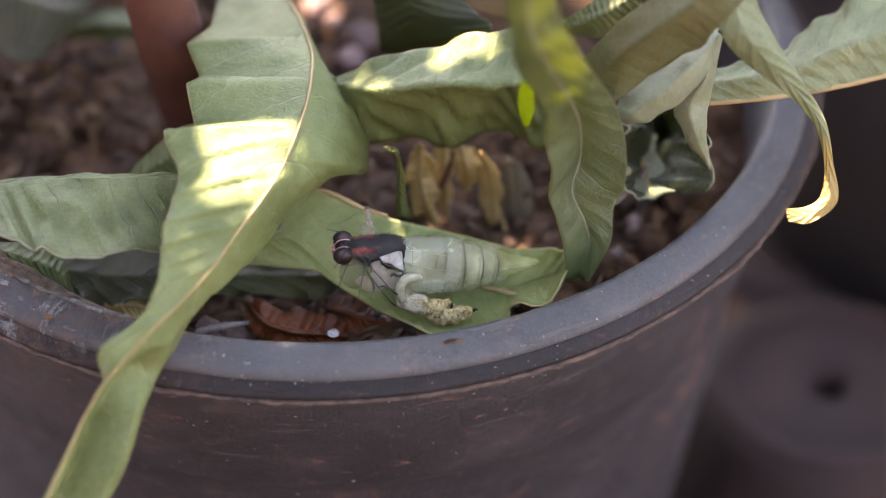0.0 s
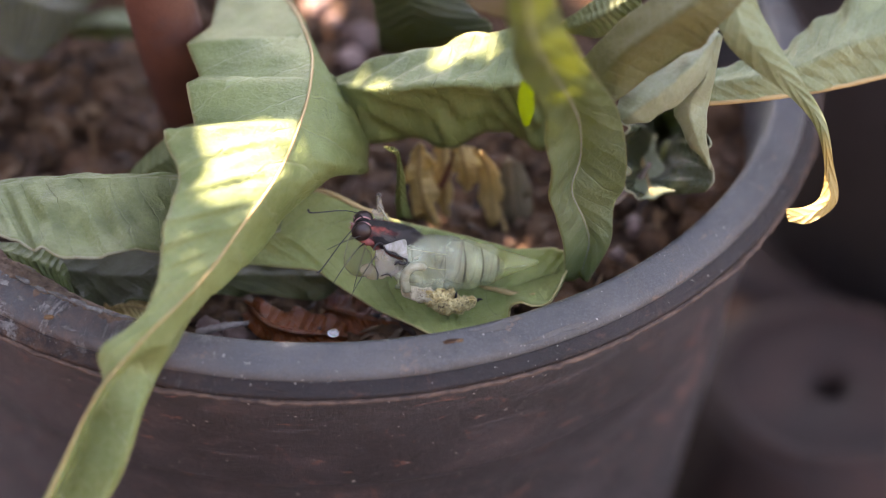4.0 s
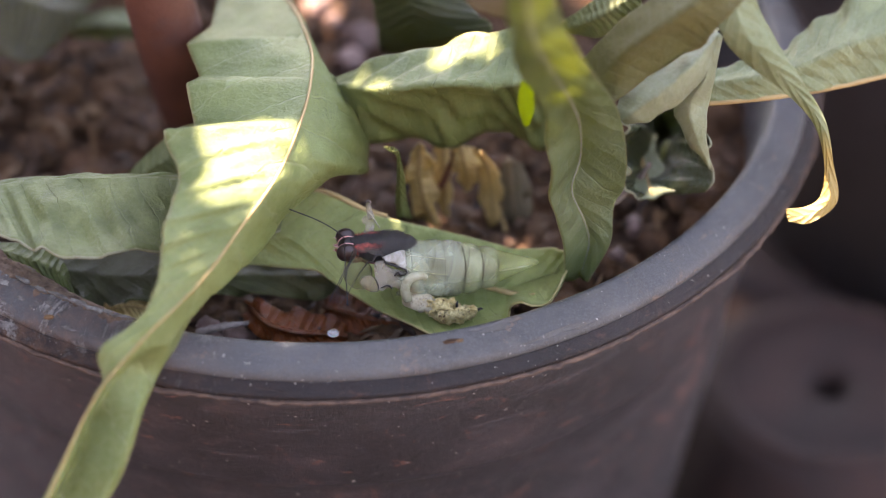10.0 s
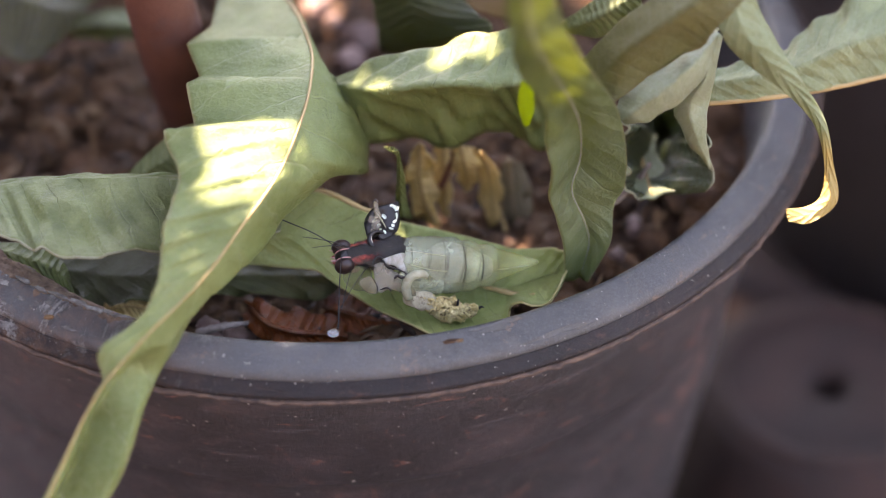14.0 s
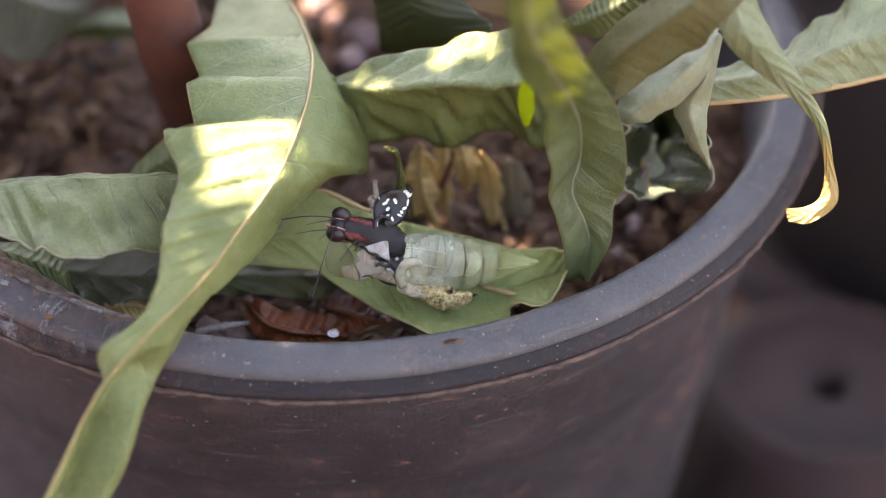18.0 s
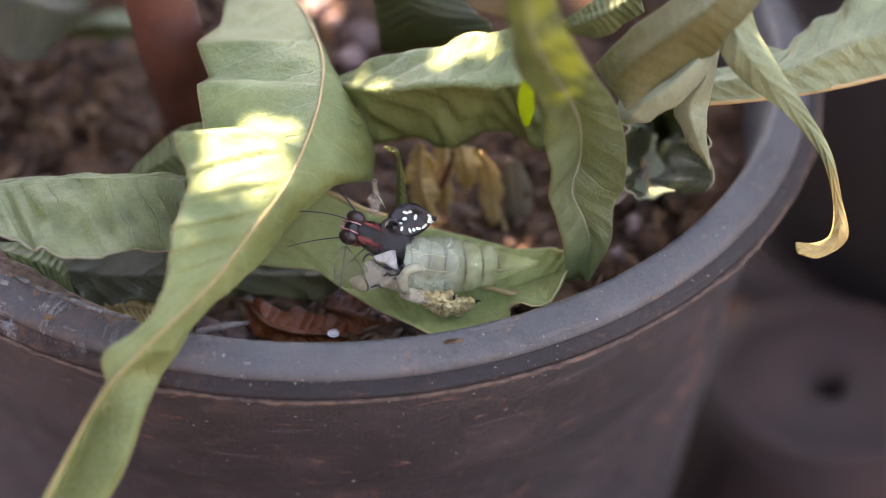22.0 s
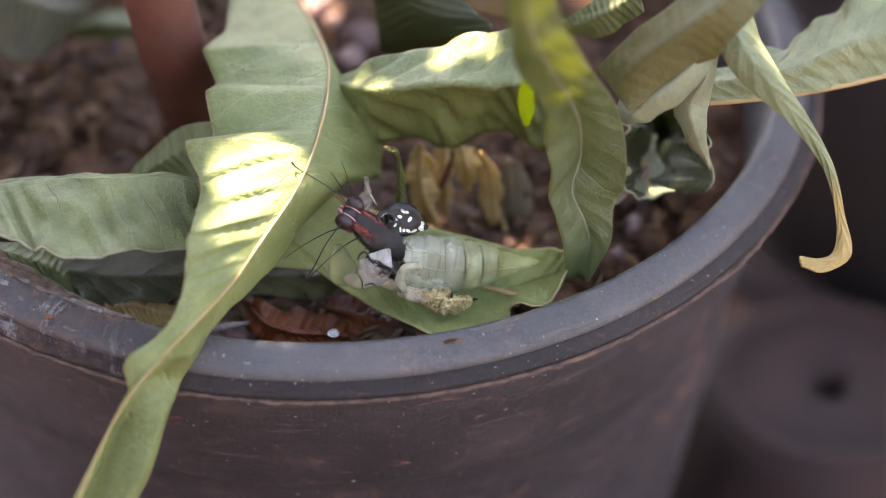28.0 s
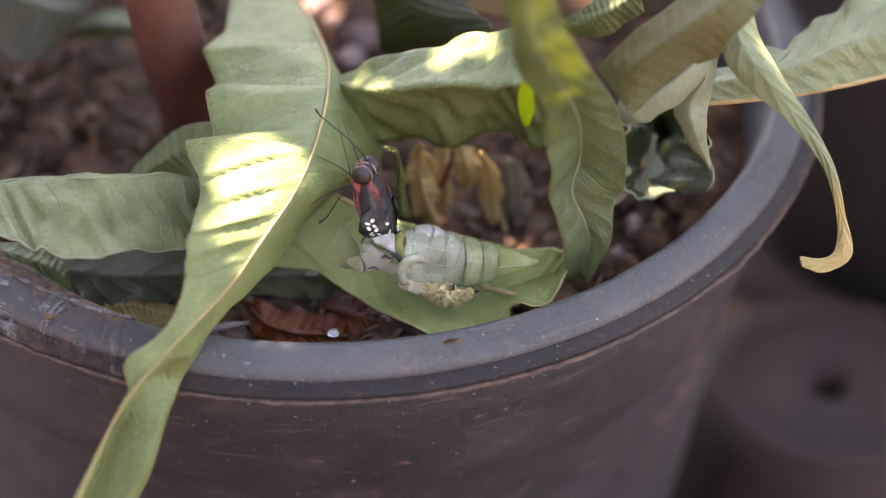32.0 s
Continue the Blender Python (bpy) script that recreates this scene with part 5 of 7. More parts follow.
part("horn_tip", mesh_from(tube([Vector(p) * MM for p in ((0.15, -3.0, 0.35), (0.55, -3.35, 0.4), (0.95, -3.0, 0.35))], [0.12 * MM, 0.2 * MM, 0.12 * MM], 9, 6), "horn_tip", GREY_WOOD), back_flap, "dark horn tip")
part("back_edge", mesh_from(tube([Vector(p) * MM for p in ((0.5, -1.6, 0.3), (-0.6, -0.4, 0.5), (-1.6, 0.9, 0.5))], [0.1 * MM, 0.16 * MM, 0.08 * MM], 12, 6), "back_edge", IVORY), back_flap)

# ---- shed skin ----
shed = tagged(new("shed_skin"), "crumpled yellowish shed caterpillar skin beside the chrysalis", "shed skin")
SHED_AT = cm((1.32, -6.59, -0.23))
shed.location = SHED_AT


def near_shed(points):
    return [cm(p) - SHED_AT for p in points]


part("hook", mesh_from(tube(near_shed(((1.12, -6.68, -0.29), (1.07, -6.67, -0.12), (1.1, -6.66, 0.05), (1.2, -6.63, 0.14), (1.34, -6.6, 0.13), (1.41, -6.62, 0.09))), [0.8 * MM, 0.82 * MM, 0.76 * MM, 0.74 * MM, 0.66 * MM, 0.4 * MM], 30, 12), "hook", IVORY), shed, "smooth ivory curved hook")
bm = tube(near_shed(((1.08, -6.51, -0.24), (1.18, -6.59, -0.35), (1.41, -6.62, -0.44), (1.59, -6.63, -0.5))), [1.0 * MM, 1.6 * MM, 1.5 * MM, 0.9 * MM], 40, 24)
for v in bm.verts:
    v.co += v.normal * 0.0 + Vector((noise.noise(v.co * 700), noise.noise(v.co * 700 + Vector((9, 0, 0))), noise.noise(v.co * 700 + Vector((0, 9, 0))))) * 0.0005
part("wrinkled_front", mesh_from(bm, "wrinkled_front", SKIN_PALE), shed, "wrinkled greyish cream front")
rng = random.Random(21)
path = spline(near_shed(((1.41, -6.61, -0.4), (1.67, -6.67, -0.53), (1.9, -6.69, -0.55), (2.19, -6.63, -0.6))), 46)
bm = tube(path, [1.1 * MM, 1.5 * MM, 1.7 * MM, 1.4 * MM, 0.5 * MM], 110, 40, False)
bmesh.ops.subdivide_edges(bm, edges=bm.edges[:], cuts=1)
for v in bm.verts:
    q = v.co * 900
    v.co += Vector((noise.turbulence(q, 4, True), noise.turbulence(q + Vector((7, 0, 0)), 4, True), noise.turbulence(q + Vector((0, 7, 0)), 4, True))) * 0.0013 - Vector((1, 1, 1)) * 0.0007
part("crumpled_rear", mesh_from(bm, "crumpled_rear", SKIN), shed, "crumpled yellow rear with folded rings")
for k in range(34):
    p = Vector(path[rng.randrange(46)]) + TOWARD_CAMERA * 0.0013
    a, rr = rng.uniform(0, 6.28), rng.uniform(0.3, 0.7) * MM
    loop = [p + Vector((math.cos(a + s) * rr, 0.3 * rr * math.sin(s), math.sin(a + s) * rr)) for s in np.linspace(0, 4.6, 8)]
    part("fold", mesh_from(tube(loop, [0.16 * MM, 0.22 * MM, 0.14 * MM], 14, 6), "fold", SKIN), shed)
part("spine", mesh_from(tube(near_shed(((2.23, -6.62, -0.59), (2.27, -6.62, -0.56), (2.31, -6.66, -0.54))), [0.3 * MM, 0.2 * MM, 0.08 * MM], 8, 6), "spine", INSECT_BLACK), shed, "tiny dark spine")
part("spine", mesh_from(tube(near_shed(((1.88, -6.73, -0.45), (1.89, -6.72, -0.36), (1.9, -6.69, -0.33))), [0.2 * MM, 0.2 * MM, 0.08 * MM], 8, 6), "spine", INSECT_BLACK), shed, "tiny dark spine")

# ---- butterfly: x forward, y to its left, z its back; origin in the head ----
butterfly = tagged(new("butterfly"), "black and red butterfly struggling out of its chrysalis, wings crumpled", "butterfly")


def blob(rx, ry, rz, at=(0, 0, 0), rough=0.0, seed=0, subdiv=3):
    bm = bmesh.new()
    bmesh.ops.create_icosphere(bm, subdivisions=subdiv, radius=1.0)
    for v in bm.verts:
        w = 1 + rough * noise.noise(v.co * 2.2 + Vector((seed, 0, 0)))
        v.co = Vector((v.co.x * rx * w + at[0], v.co.y * ry * w + at[1], v.co.z * rz * w + at[2])) * MM
    return bm


def body_of_rings(stations, sides=28, rough=0.0):
    """A body from (x, half width, half height, centre height) stations in millimetres."""
    s = np.array(stations, float)
    fine = spline(s, len(s) * 6)
    verts, faces = [], []
    for x, w, h, z in fine:
        for k in range(sides):
            a = 2 * math.pi * k / sides
            q = 1 + rough * noise.noise((x * 0.8, math.cos(a) * 2, math.sin(a) * 2))
            verts.append((x * MM, max(w, 0.02) * q * math.cos(a) * MM, (z + max(h, 0.02) * q * math.sin(a)) * MM))
    n = len(fine)
    for i in range(n - 1):
        for k in range(sides):
            t = (k + 1) % sides
            faces.append((i * sides + k, i * sides + t, (i + 1) * sides + t, (i + 1) * sides + k))
    faces += [tuple(range(sides)), tuple((n - 1) * sides + k for k in range(sides))]
    return verts, faces


thorax = part("thorax", mesh_data("thorax", *body_of_rings(((0.4, 0.9, 0.9, 0.1), (-0.8, 1.7, 1.6, 0), (-2.2, 2.0, 2.0, 0), (-4.5, 2.55, 2.45, 0), (-6.6, 2.7, 2.65, 0.1), (-8.4, 2.55, 2.5, 0), (-9.8, 2.2, 2.2, 0), (-10.8, 1.5, 1.6, -0.1)), 32, 0.12), THORAX), butterfly, "furry black thorax with two red stripes")
rng = random.Random(31)
hair_v, hair_f = [], []
for k in range(2600):
    x = rng.uniform(-8.8, 0.6)
    a = rng.uniform(0, 6.283)
    w = np.interp(-x, [-0.6, 0.8, 2.2, 4.5, 7, 9.5], [0.9, 1.65, 2.0, 2.5, 2.7, 2.3])
    base = Vector((x, w * math.cos(a), w * 0.96 * math.sin(a)))
    out = Vector((-0.8, math.cos(a), math.sin(a))).normalized()
    side = out.cross(Vector((0.3, 0.8, 0.5))).normalized() * 0.035
    tip = base + (out + Vector((rng.gauss(0, 0.3), rng.gauss(0, 0.3), rng.gauss(0, 0.3)))) * rng.uniform(0.25, 0.7)
    i = len(hair_v)
    hair_v += [(base - side) * MM, (base + side) * MM, tip * MM]
    hair_f.append((i, i + 1, i + 2))
part("fur", mesh_data("fur", hair_v, hair_f, THORAX), thorax, "fine dark hairs")
head = part("head", mesh_from(blob(1.35, 1.75, 1.4, (0.4, 0, 0), 0.08), "head", INSECT_BLACK), butterfly)
for side in (-1, 1):
    part("pink_stripe", mesh_from(tube([Vector(p) * MM for p in ((-0.9, side * 0.75, 1.15), (0.2, side * 0.72, 1.42), (1.2, side * 0.68, 1.0), (1.65, side * 0.6, 0.1), (1.5, side * 0.6, -0.8))], [0.06 * MM, 0.12 * MM, 0.11 * MM, 0.08 * MM], 20, 6), "pink_stripe", PINK), head, "pink stripe beside the eye")
    eye = part("eye", mesh_from(blob(1.6, 1.25, 1.65, (0, 0, 0), 0.0), "eye", EYE_SHINE), head, "large round dark brown eye", Vector((0.5, side * 1.6, 0.15)) * MM)
    part("palp", mesh_from(tube([Vector(p) * MM for p in ((1.2, side * 0.5, -0.7), (1.6, side * 0.55, -0.8), (1.95, side * 0.5, -0.6), (2.1, side * 0.45, -0.4))], [0.34 * MM, 0.36 * MM, 0.24 * MM, 0.08 * MM], 14, 8), "palp", INSECT_RED), head, "pinkish red hairy palp")
    part("cheek", mesh_from(blob(1.6, 0.9, 0.9, (-0.8, side * 1.4, -1.1), 0.15, side), "cheek", INSECT_RED), head, "red furry cheek")
for k in range(8):
    a = rng.uniform(-1.2, 1.2)
    p = Vector((1.4, a, rng.uniform(-1.2, 0.2)))
    part("tuft", mesh_from(tube([p * MM, (p + Vector((0.5, a * 0.2, 0.1))) * MM, (p + Vector((1.1, a * 0.3, 0.3))) * MM], [0.1 * MM, 0.08 * MM, 0.02 * MM], 6, 5), "tuft", PINK), head)
part("breast", mesh_data("breast", *body_of_rings(((-0.8, 0.8, 0.7, -1.2), (-2.5, 1.5, 1.1, -1.7), (-5.0, 1.7, 1.2, -2.0), (-7.5, 1.2, 0.9, -2.0), (-8.8, 0.4, 0.4, -1.8)), 20, 0.15), INSECT_RED), thorax, "reddish furry breast")

ABD = part("abdomen", mesh_data("abdomen", *body_of_rings(((0, 0.4, 0.4, 0), (0.5, 1.5, 1.5, 0), (1.6, 2.1, 2.1, 0), (2.5, 2.2, 2.2, 0), (4.0, 2.8, 2.8, 0), (5.2, 2.85, 2.85, 0), (6.6, 3.3, 3.3, 0), (7.8, 3.3, 3.3, 0), (9.2, 2.9, 2.9, 0), (10.4, 2.0, 2.0, 0), (11.4, 0.9, 0.9, 0)), 28, 0.03), ABDOMEN), butterfly, "pale whitish banded abdomen inside the shell")


def wing(flip, seed):
    """A crumpled wing bud: a thick folded pad, black, with pale mint spots; hinge at its origin, reach along -x."""
    verts, faces = [], []
    n, m = 22, 12
    for i in range(n):
        u = i / (n - 1)
        for j in range(2 * m):
            top = j < m
            v = (j if top else 2 * m - 1 - j) / (m - 1)
            half = 0.35 + 2.1 * math.sin(math.pi * min(1, 0.12 + u * 0.95)) ** 0.8
            y = (v - 0.35) * half * 1.6
            z = 0.9 * math.sin(u * 5.0 + v * 3.0 + seed) * 0.5 + 0.5 * noise.noise((u * 4 + seed, v * 4, 1)) + (0.5 if top else -0.5) * math.sin(math.pi * v) ** 0.5 * 0.9
            verts.append(((0.6 - 7.4 * u) * MM, flip * y * 1.4 * MM, (1.3 * z + 1.2 * u * (1 - u)) * MM))
    k = 2 * m
    for i in range(n - 1):
        for j in range(k):
            faces.append((i * k + j, i * k + (j + 1) % k, (i + 1) * k + (j + 1) % k, (i + 1) * k + j))
    faces += [tuple(range(k)), tuple((n - 1) * k + j for j in range(k))]
    return mesh_data("wing", verts, faces, INSECT_BLACK)


def spot_on(data, u, v, size, seed, parent):
    n, m = 22, 12
    i, j = int(u * (n - 1)), int(v * (m - 1))
    c = data.vertices[i * 2 * m + j].co
    nrm = data.vertices[i * 2 * m + j].normal
    n3 = Vector(nrm) if nrm.z > 0 else -Vector(nrm)
    turn = n3.to_track_quat("Z", "Y").to_matrix()
    sx, sy = size
    ring = [turn @ Vector((math.cos(a) * sx * (1 + 0.2 * noise.noise((math.cos(a) * 2 + seed, math.sin(a) * 2, 0))), math.sin(a) * sy, 0)) * MM + c for a in np.linspace(0, 6.283, 13)[:-1]]
    vv = [p + n3 * 0.00012 for p in ring] + [p - n3 * 0.0003 for p in ring] + [c + n3 * 0.00022]
    faces = [(a, (a + 1) % 12, 24) for a in range(12)] + [(a, (a + 1) % 12, 12 + (a + 1) % 12, 12 + a) for a in range(12)]
    part("spot", mesh_data("spot", vv, faces, MINT), parent, "pale mint spot")


wings = []
for flip, seed in ((-1, 1), (1, 4)):
    data = wing(flip, seed)
    w = part("wing", data, butterfly, "small crumpled black wing with pale mint spots")
    rr = random.Random(60 + seed)
    for u in (0.22, 0.38, 0.52, 0.64, 0.76, 0.88):
        for v in (0.25, 0.55, 0.8):
            if rr.random() < 0.85:
                spot_on(data, u + rr.uniform(-0.04, 0.04), v + rr.uniform(-0.08, 0.08), (rr.uniform(0.3, 0.6), rr.uniform(0.2, 0.32)), rr.random() * 9, w)
    wings.append(w)
    if flip > 0:
        continue
    # rolled black root of the upper wing, with a pale inner face
    roll = [Vector((0.8 + 1.25 * math.cos(s), flip * (0.2 + 1.15 * math.sin(s)), 0.5 + 0.25 * s)) * MM for s in np.linspace(-1.2, 3.6, 14)]
    part("wing_fold", mesh_from(tube(roll, [0.25 * MM, 0.4 * MM, 0.36 * MM, 0.16 * MM], 30, 10), "wing_fold", INSECT_BLACK), w, "rolled black wing root")
    part("pale_fold", mesh_from(tube([p + Vector((-0.35, 0, 0.25)) * MM for p in roll[4:10]], [0.06 * MM, 0.2 * MM, 0.06 * MM], 14, 6), "pale_fold", CREAM), w, "cream fold on the wing root")


def limb(lengths, bend, radii, material, name, label, tip_material=None):
    """A jointed leg along x, bent at its knees."""
    p, a, pts = Vector((0, 0, 0)), 0.35, [Vector((0, 0, 0))]
    for k, l in enumerate(lengths):
        p = p + Vector((math.cos(a), 0, math.sin(a))) * l * MM
        pts.append(p.copy())
        a -= bend[k]
    end = pts[-1]
    q = Vector((1, 0, 0)).rotation_difference(end) if end.length else None
    pts = [q.inverted() @ v for v in pts]
    ob = None
    for k in range(len(lengths)):
        a, b = pts[k], pts[k + 1]
        bm = tube([a, a.lerp(b, 0.5) + Vector((0, 0, 0.04 * lengths[k] * MM)), b], [radii[k] * MM, radii[k] * 0.85 * MM, radii[k + 1] * MM], 10, 6)
        seg = ("femur", "tibia", "foot")[k]
        if ob is None:
            ob = part(name, mesh_from(bm, seg, material), butterfly, label)
        else:
            part(seg, mesh_from(bm, seg, tip_material or material), ob)
    return ob, end.length


legs = []
for k, (base, ls) in enumerate((((-1.2, 1.2, -1.6), (3.6, 4.2, 4.2)), ((-2.4, -0.9, -1.9), (3.6, 4.4, 4.2)), ((-4.0, 1.4, -2.2), (3.6, 4.8, 5.0)), ((-1.6, -1.2, -1.5), (3.2, 3.8, 3.6)))):
    ob, reach = limb(ls, (0.55, 0.3, 0.0), (0.13, 0.1, 0.07, 0.04), INSECT_BLACK, "leg", "thin dark jointed leg", INSECT_BLACK)
    legs.append((ob, Vector(base) * MM, reach))
feelers = []
for side in (-1, 1):
    pts = [Vector(p) * MM for p in ((0, 0, 0), (2.5, -side * 0.0, 1.3), (6.0, 0, 1.6), (9.5, 0, 0.6), (11.5, 0, 0.2), (12.6, 0, 0.9))]
    q = Vector((1, 0, 0)).rotation_difference(pts[-1])
    ob = part("antenna", mesh_from(tube([q.inverted() @ p for p in pts], [0.09 * MM, 0.08 * MM, 0.085 * MM, 0.1 * MM, 0.2 * MM], 40, 6), "antenna", INSECT_BLACK), butterfly, "long thin black clubbed antenna")
    feelers.append((ob, Vector((0.9, side * 0.5, 1.2)) * MM, pts[-1].length))


# ---- round the pot ----
neighbour = tagged(new("plant_pot"), "large black plastic plant pot standing behind", "plant pot")
neighbour.location = (0.185, 0.145, 0.0)
part("wall", mesh_data("neighbour_wall", *lathe([(0.0001, 0.0), (0.085, 0.0), (0.088, 0.004), (0.108, 0.2), (0.104, 0.2), (0.084, 0.012), (0.0001, 0.012)], 96), POT_DARK), neighbour)
part("rim", mesh_data("neighbour_rim", *lathe([(0.107, 0.2), (0.116, 0.199), (0.117, 0.186), (0.109, 0.184), (0.107, 0.2)], 96), POT_DARK), neighbour)
part("soil_fill", mesh_data("soil_fill", *lathe([(0.0001, 0.185), (0.05, 0.186), (0.1035, 0.183)], 48, 0.02), SOIL), neighbour)
second = tagged(new("plant_pot"), "black plastic plant pot standing behind", "plant pot")
second.location = (-0.16, 0.19, 0.0)
part("wall", mesh_data("second_wall", *lathe([(0.0001, 0.0), (0.075, 0.0), (0.078, 0.004), (0.095, 0.17), (0.091, 0.17), (0.074, 0.012), (0.0001, 0.012)], 96), POT_DARK), second)
part("rim", mesh_data("second_rim", *lathe([(0.094, 0.17), (0.103, 0.169), (0.104, 0.157), (0.096, 0.155), (0.094, 0.17)], 96), POT_DARK), second)
part("soil_fill", mesh_data("soil_fill", *lathe([(0.0001, 0.157), (0.05, 0.158), (0.09, 0.155)], 48, 0.02), SOIL), second)

clay_pot = tagged(new("clay_pot"), "upturned dull red-brown clay pot with a drain hole", "clay pot")
clay_pot.location = (0.106, 0.0236, 0.0)
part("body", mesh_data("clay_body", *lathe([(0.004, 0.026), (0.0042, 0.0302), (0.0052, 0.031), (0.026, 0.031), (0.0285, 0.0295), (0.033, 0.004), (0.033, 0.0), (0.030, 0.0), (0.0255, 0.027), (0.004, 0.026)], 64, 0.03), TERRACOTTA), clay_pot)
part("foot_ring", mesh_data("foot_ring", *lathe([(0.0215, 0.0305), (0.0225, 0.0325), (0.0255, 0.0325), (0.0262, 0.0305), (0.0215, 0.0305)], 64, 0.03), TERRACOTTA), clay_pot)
stones = ((0.100, 0.078, 0.0, 0.012), (0.150, 0.055, 0.0, 0.013), (0.136, -0.012, 0.0, 0.010))
for i, (x, y, z, r) in enumerate(stones):
    v, f = lumps([((0, 0, r * 0.45), r)], 70 + i)
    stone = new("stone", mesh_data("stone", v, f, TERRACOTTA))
    stone.location = (x, y, z)
    tagged(stone, "dull red-brown stone lying on the ground", "stone", "stones on the ground")
paver = new("paver", mesh_data("paver", [(x, y, z) for z in (0, 0.02) for x, y in ((-0.2, -0.06), (-0.073, -0.06), (-0.073, 0.1), (-0.2, 0.1))],
                               [(3, 2, 1, 0), (4, 5, 6, 7), (0, 1, 5, 4), (1, 2, 6, 5), (2, 3, 7, 6), (3, 0, 4, 7)], PAVER, False))
bev = paver.modifiers.new("worn_edge", "BEVEL")
bev.width, bev.segments = 0.003, 3
tagged(paver, "light grey concrete paver beside the pot", "paver")

# ---- unseen leaves added overhead: they shade the pot and let a few flecks of sun through ----
FLECKS = (((-1.17, -6.08, 1.97), 0.34), ((-1.55, -6.03, 2.05), 0.24), ((-1.05, -6.39, 1.97), 0.4), ((-1.26, -6.64, 1.82), 0.4), ((-1.47, -7.17, 1.79), 0.36), ((-1.58, -7.42, 1.66), 0.32), ((-1.88, -7.95, 1.5), 0.12), ((-5.2, -6.05, 0), 0.2), ((-5.3, -6.3, 0), 0.2), ((2.48, -3.28, -0.2), 0.14), ((1.45, -2.97, -0.3), 0.14), ((0.57, -4.16, 0.53), 0.14), ((0.7, -4.25, 0.43), 0.12), ((3.13, -8.3, 6.03), 0.26), ((3.35, -7.78, 5.27), 0.24), ((3.58, -7.39, 4.81), 0.16), ((2.85, -8.88, 6.72), 0.24), ((-0.39, -6.58, -0.9), 0.18), ((7.94, -5.72, 1.06), 0.14), ((8.13, -6, 0.59), 0.14), ((7.5, -6.47, 0.14), 0.12), ((2.03, -3.61, 2.3), 0.2), ((2.44, -3.62, 2.5), 0.2), ((1.84, -3.97, 2.2), 0.15),
          ((2.95, -6.27, 3.5), 0.22), ((2.97, -6.23, 3.1), 0.2), ((3.14, -6.53, 5.2), 0.2), ((7.89, -5.68, 1.2), 0.3), ((7.65, -5.98, 0.7), 0.2),
          ((-3.88, -5.15, 1), 0.06), ((-3.48, -5.13, 1), 0.06), ((0.69, 2.07, -1.5), 0.2), ((-0.21, 3.29, -1.5), 0.4), ((0.74, -4.23, 0.5), 0.15), ((0.01, -6.69, -0.95), 0.2), ((1.19, -4.89, 0.4), 0.15), ((2.42, -2.5, 2), 0.3))
crown_v, crown_f = [], []
rng = random.Random(17)
side_a = SUN_DIR.cross(Vector((0, 0, 1))).normalized()
side_b = SUN_DIR.cross(side_a)
flecks = []
for p, r in FLECKS:
    q = cm(p)
    flecks.append((q.dot(side_a), q.dot(side_b), r * 0.01))
LEAF_OUT = [(0, 0), (0.2, 0.55), (0.5, 1.0), (0.8, 0.7), (1, 0), (0.8, -0.7), (0.5, -1.0), (0.2, -0.55)]


def crown_leaf(c, length, half):
    """One drooping leaf of the crown at c, left out where it would close a gap."""
    turn = Euler((rng.uniform(-0.7, 0.7), rng.uniform(-0.7, 0.7), rng.uniform(0, 6.28))).to_matrix()
    outline = [c + turn @ Vector((u * length, v * half, -0.2 * length * u * u)) for u, v in LEAF_OUT]
    inside = [c + turn @ Vector((u * length, v * half * (1 - (2 * u - 1) ** 2), -0.2 * length * u * u)) for u in (0, 0.12, 0.25, 0.37, 0.5, 0.62, 0.75, 0.87, 1) for v in (-1, -0.5, 0, 0.5, 1)]
    flat = [(q.dot(side_a), q.dot(side_b)) for q in inside]
    if any(math.hypot(s[0] - f[0], s[1] - f[1]) < f[2] for f in flecks if math.hypot(flat[0][0] - f[0], flat[0][1] - f[1]) < f[2] + 0.07 for s in flat):
        return
    i = len(crown_v)
    crown_v.extend(outline)
    crown_f.extend([(i, i + 1, i + 7), (i + 1, i + 2, i + 6, i + 7), (i + 2, i + 3, i + 5, i + 6), (i + 3, i + 4, i + 5)])


for k in range(7000):
    c = RIM + SUN_DIR * rng.uniform(0.36, 0.5) + side_a * rng.uniform(-0.24, 0.24) + side_b * rng.uniform(-0.24, 0.24)
    if ((c - RIM).cross(SUN_DIR)).length < 0.2 + 0.05 * rng.random():
        crown_leaf(c, *((rng.uniform(0.03, 0.06), rng.uniform(0.008, 0.013)) if k % 5 == 0 else (rng.uniform(0.012, 0.022), rng.uniform(0.003, 0.006))))
for fa, fb, fr in flecks:
    for k in range(260):
        r, w = fr + rng.uniform(0.001, 0.014), rng.uniform(0, 6.283)
        a, b = fa + r * math.cos(w) - RIM.dot(side_a), fb + r * math.sin(w) - RIM.dot(side_b)
        crown_leaf(RIM + SUN_DIR * rng.uniform(0.36, 0.46) + side_a * a + side_b * b, rng.uniform(0.006, 0.011), rng.uniform(0.002, 0.0035))
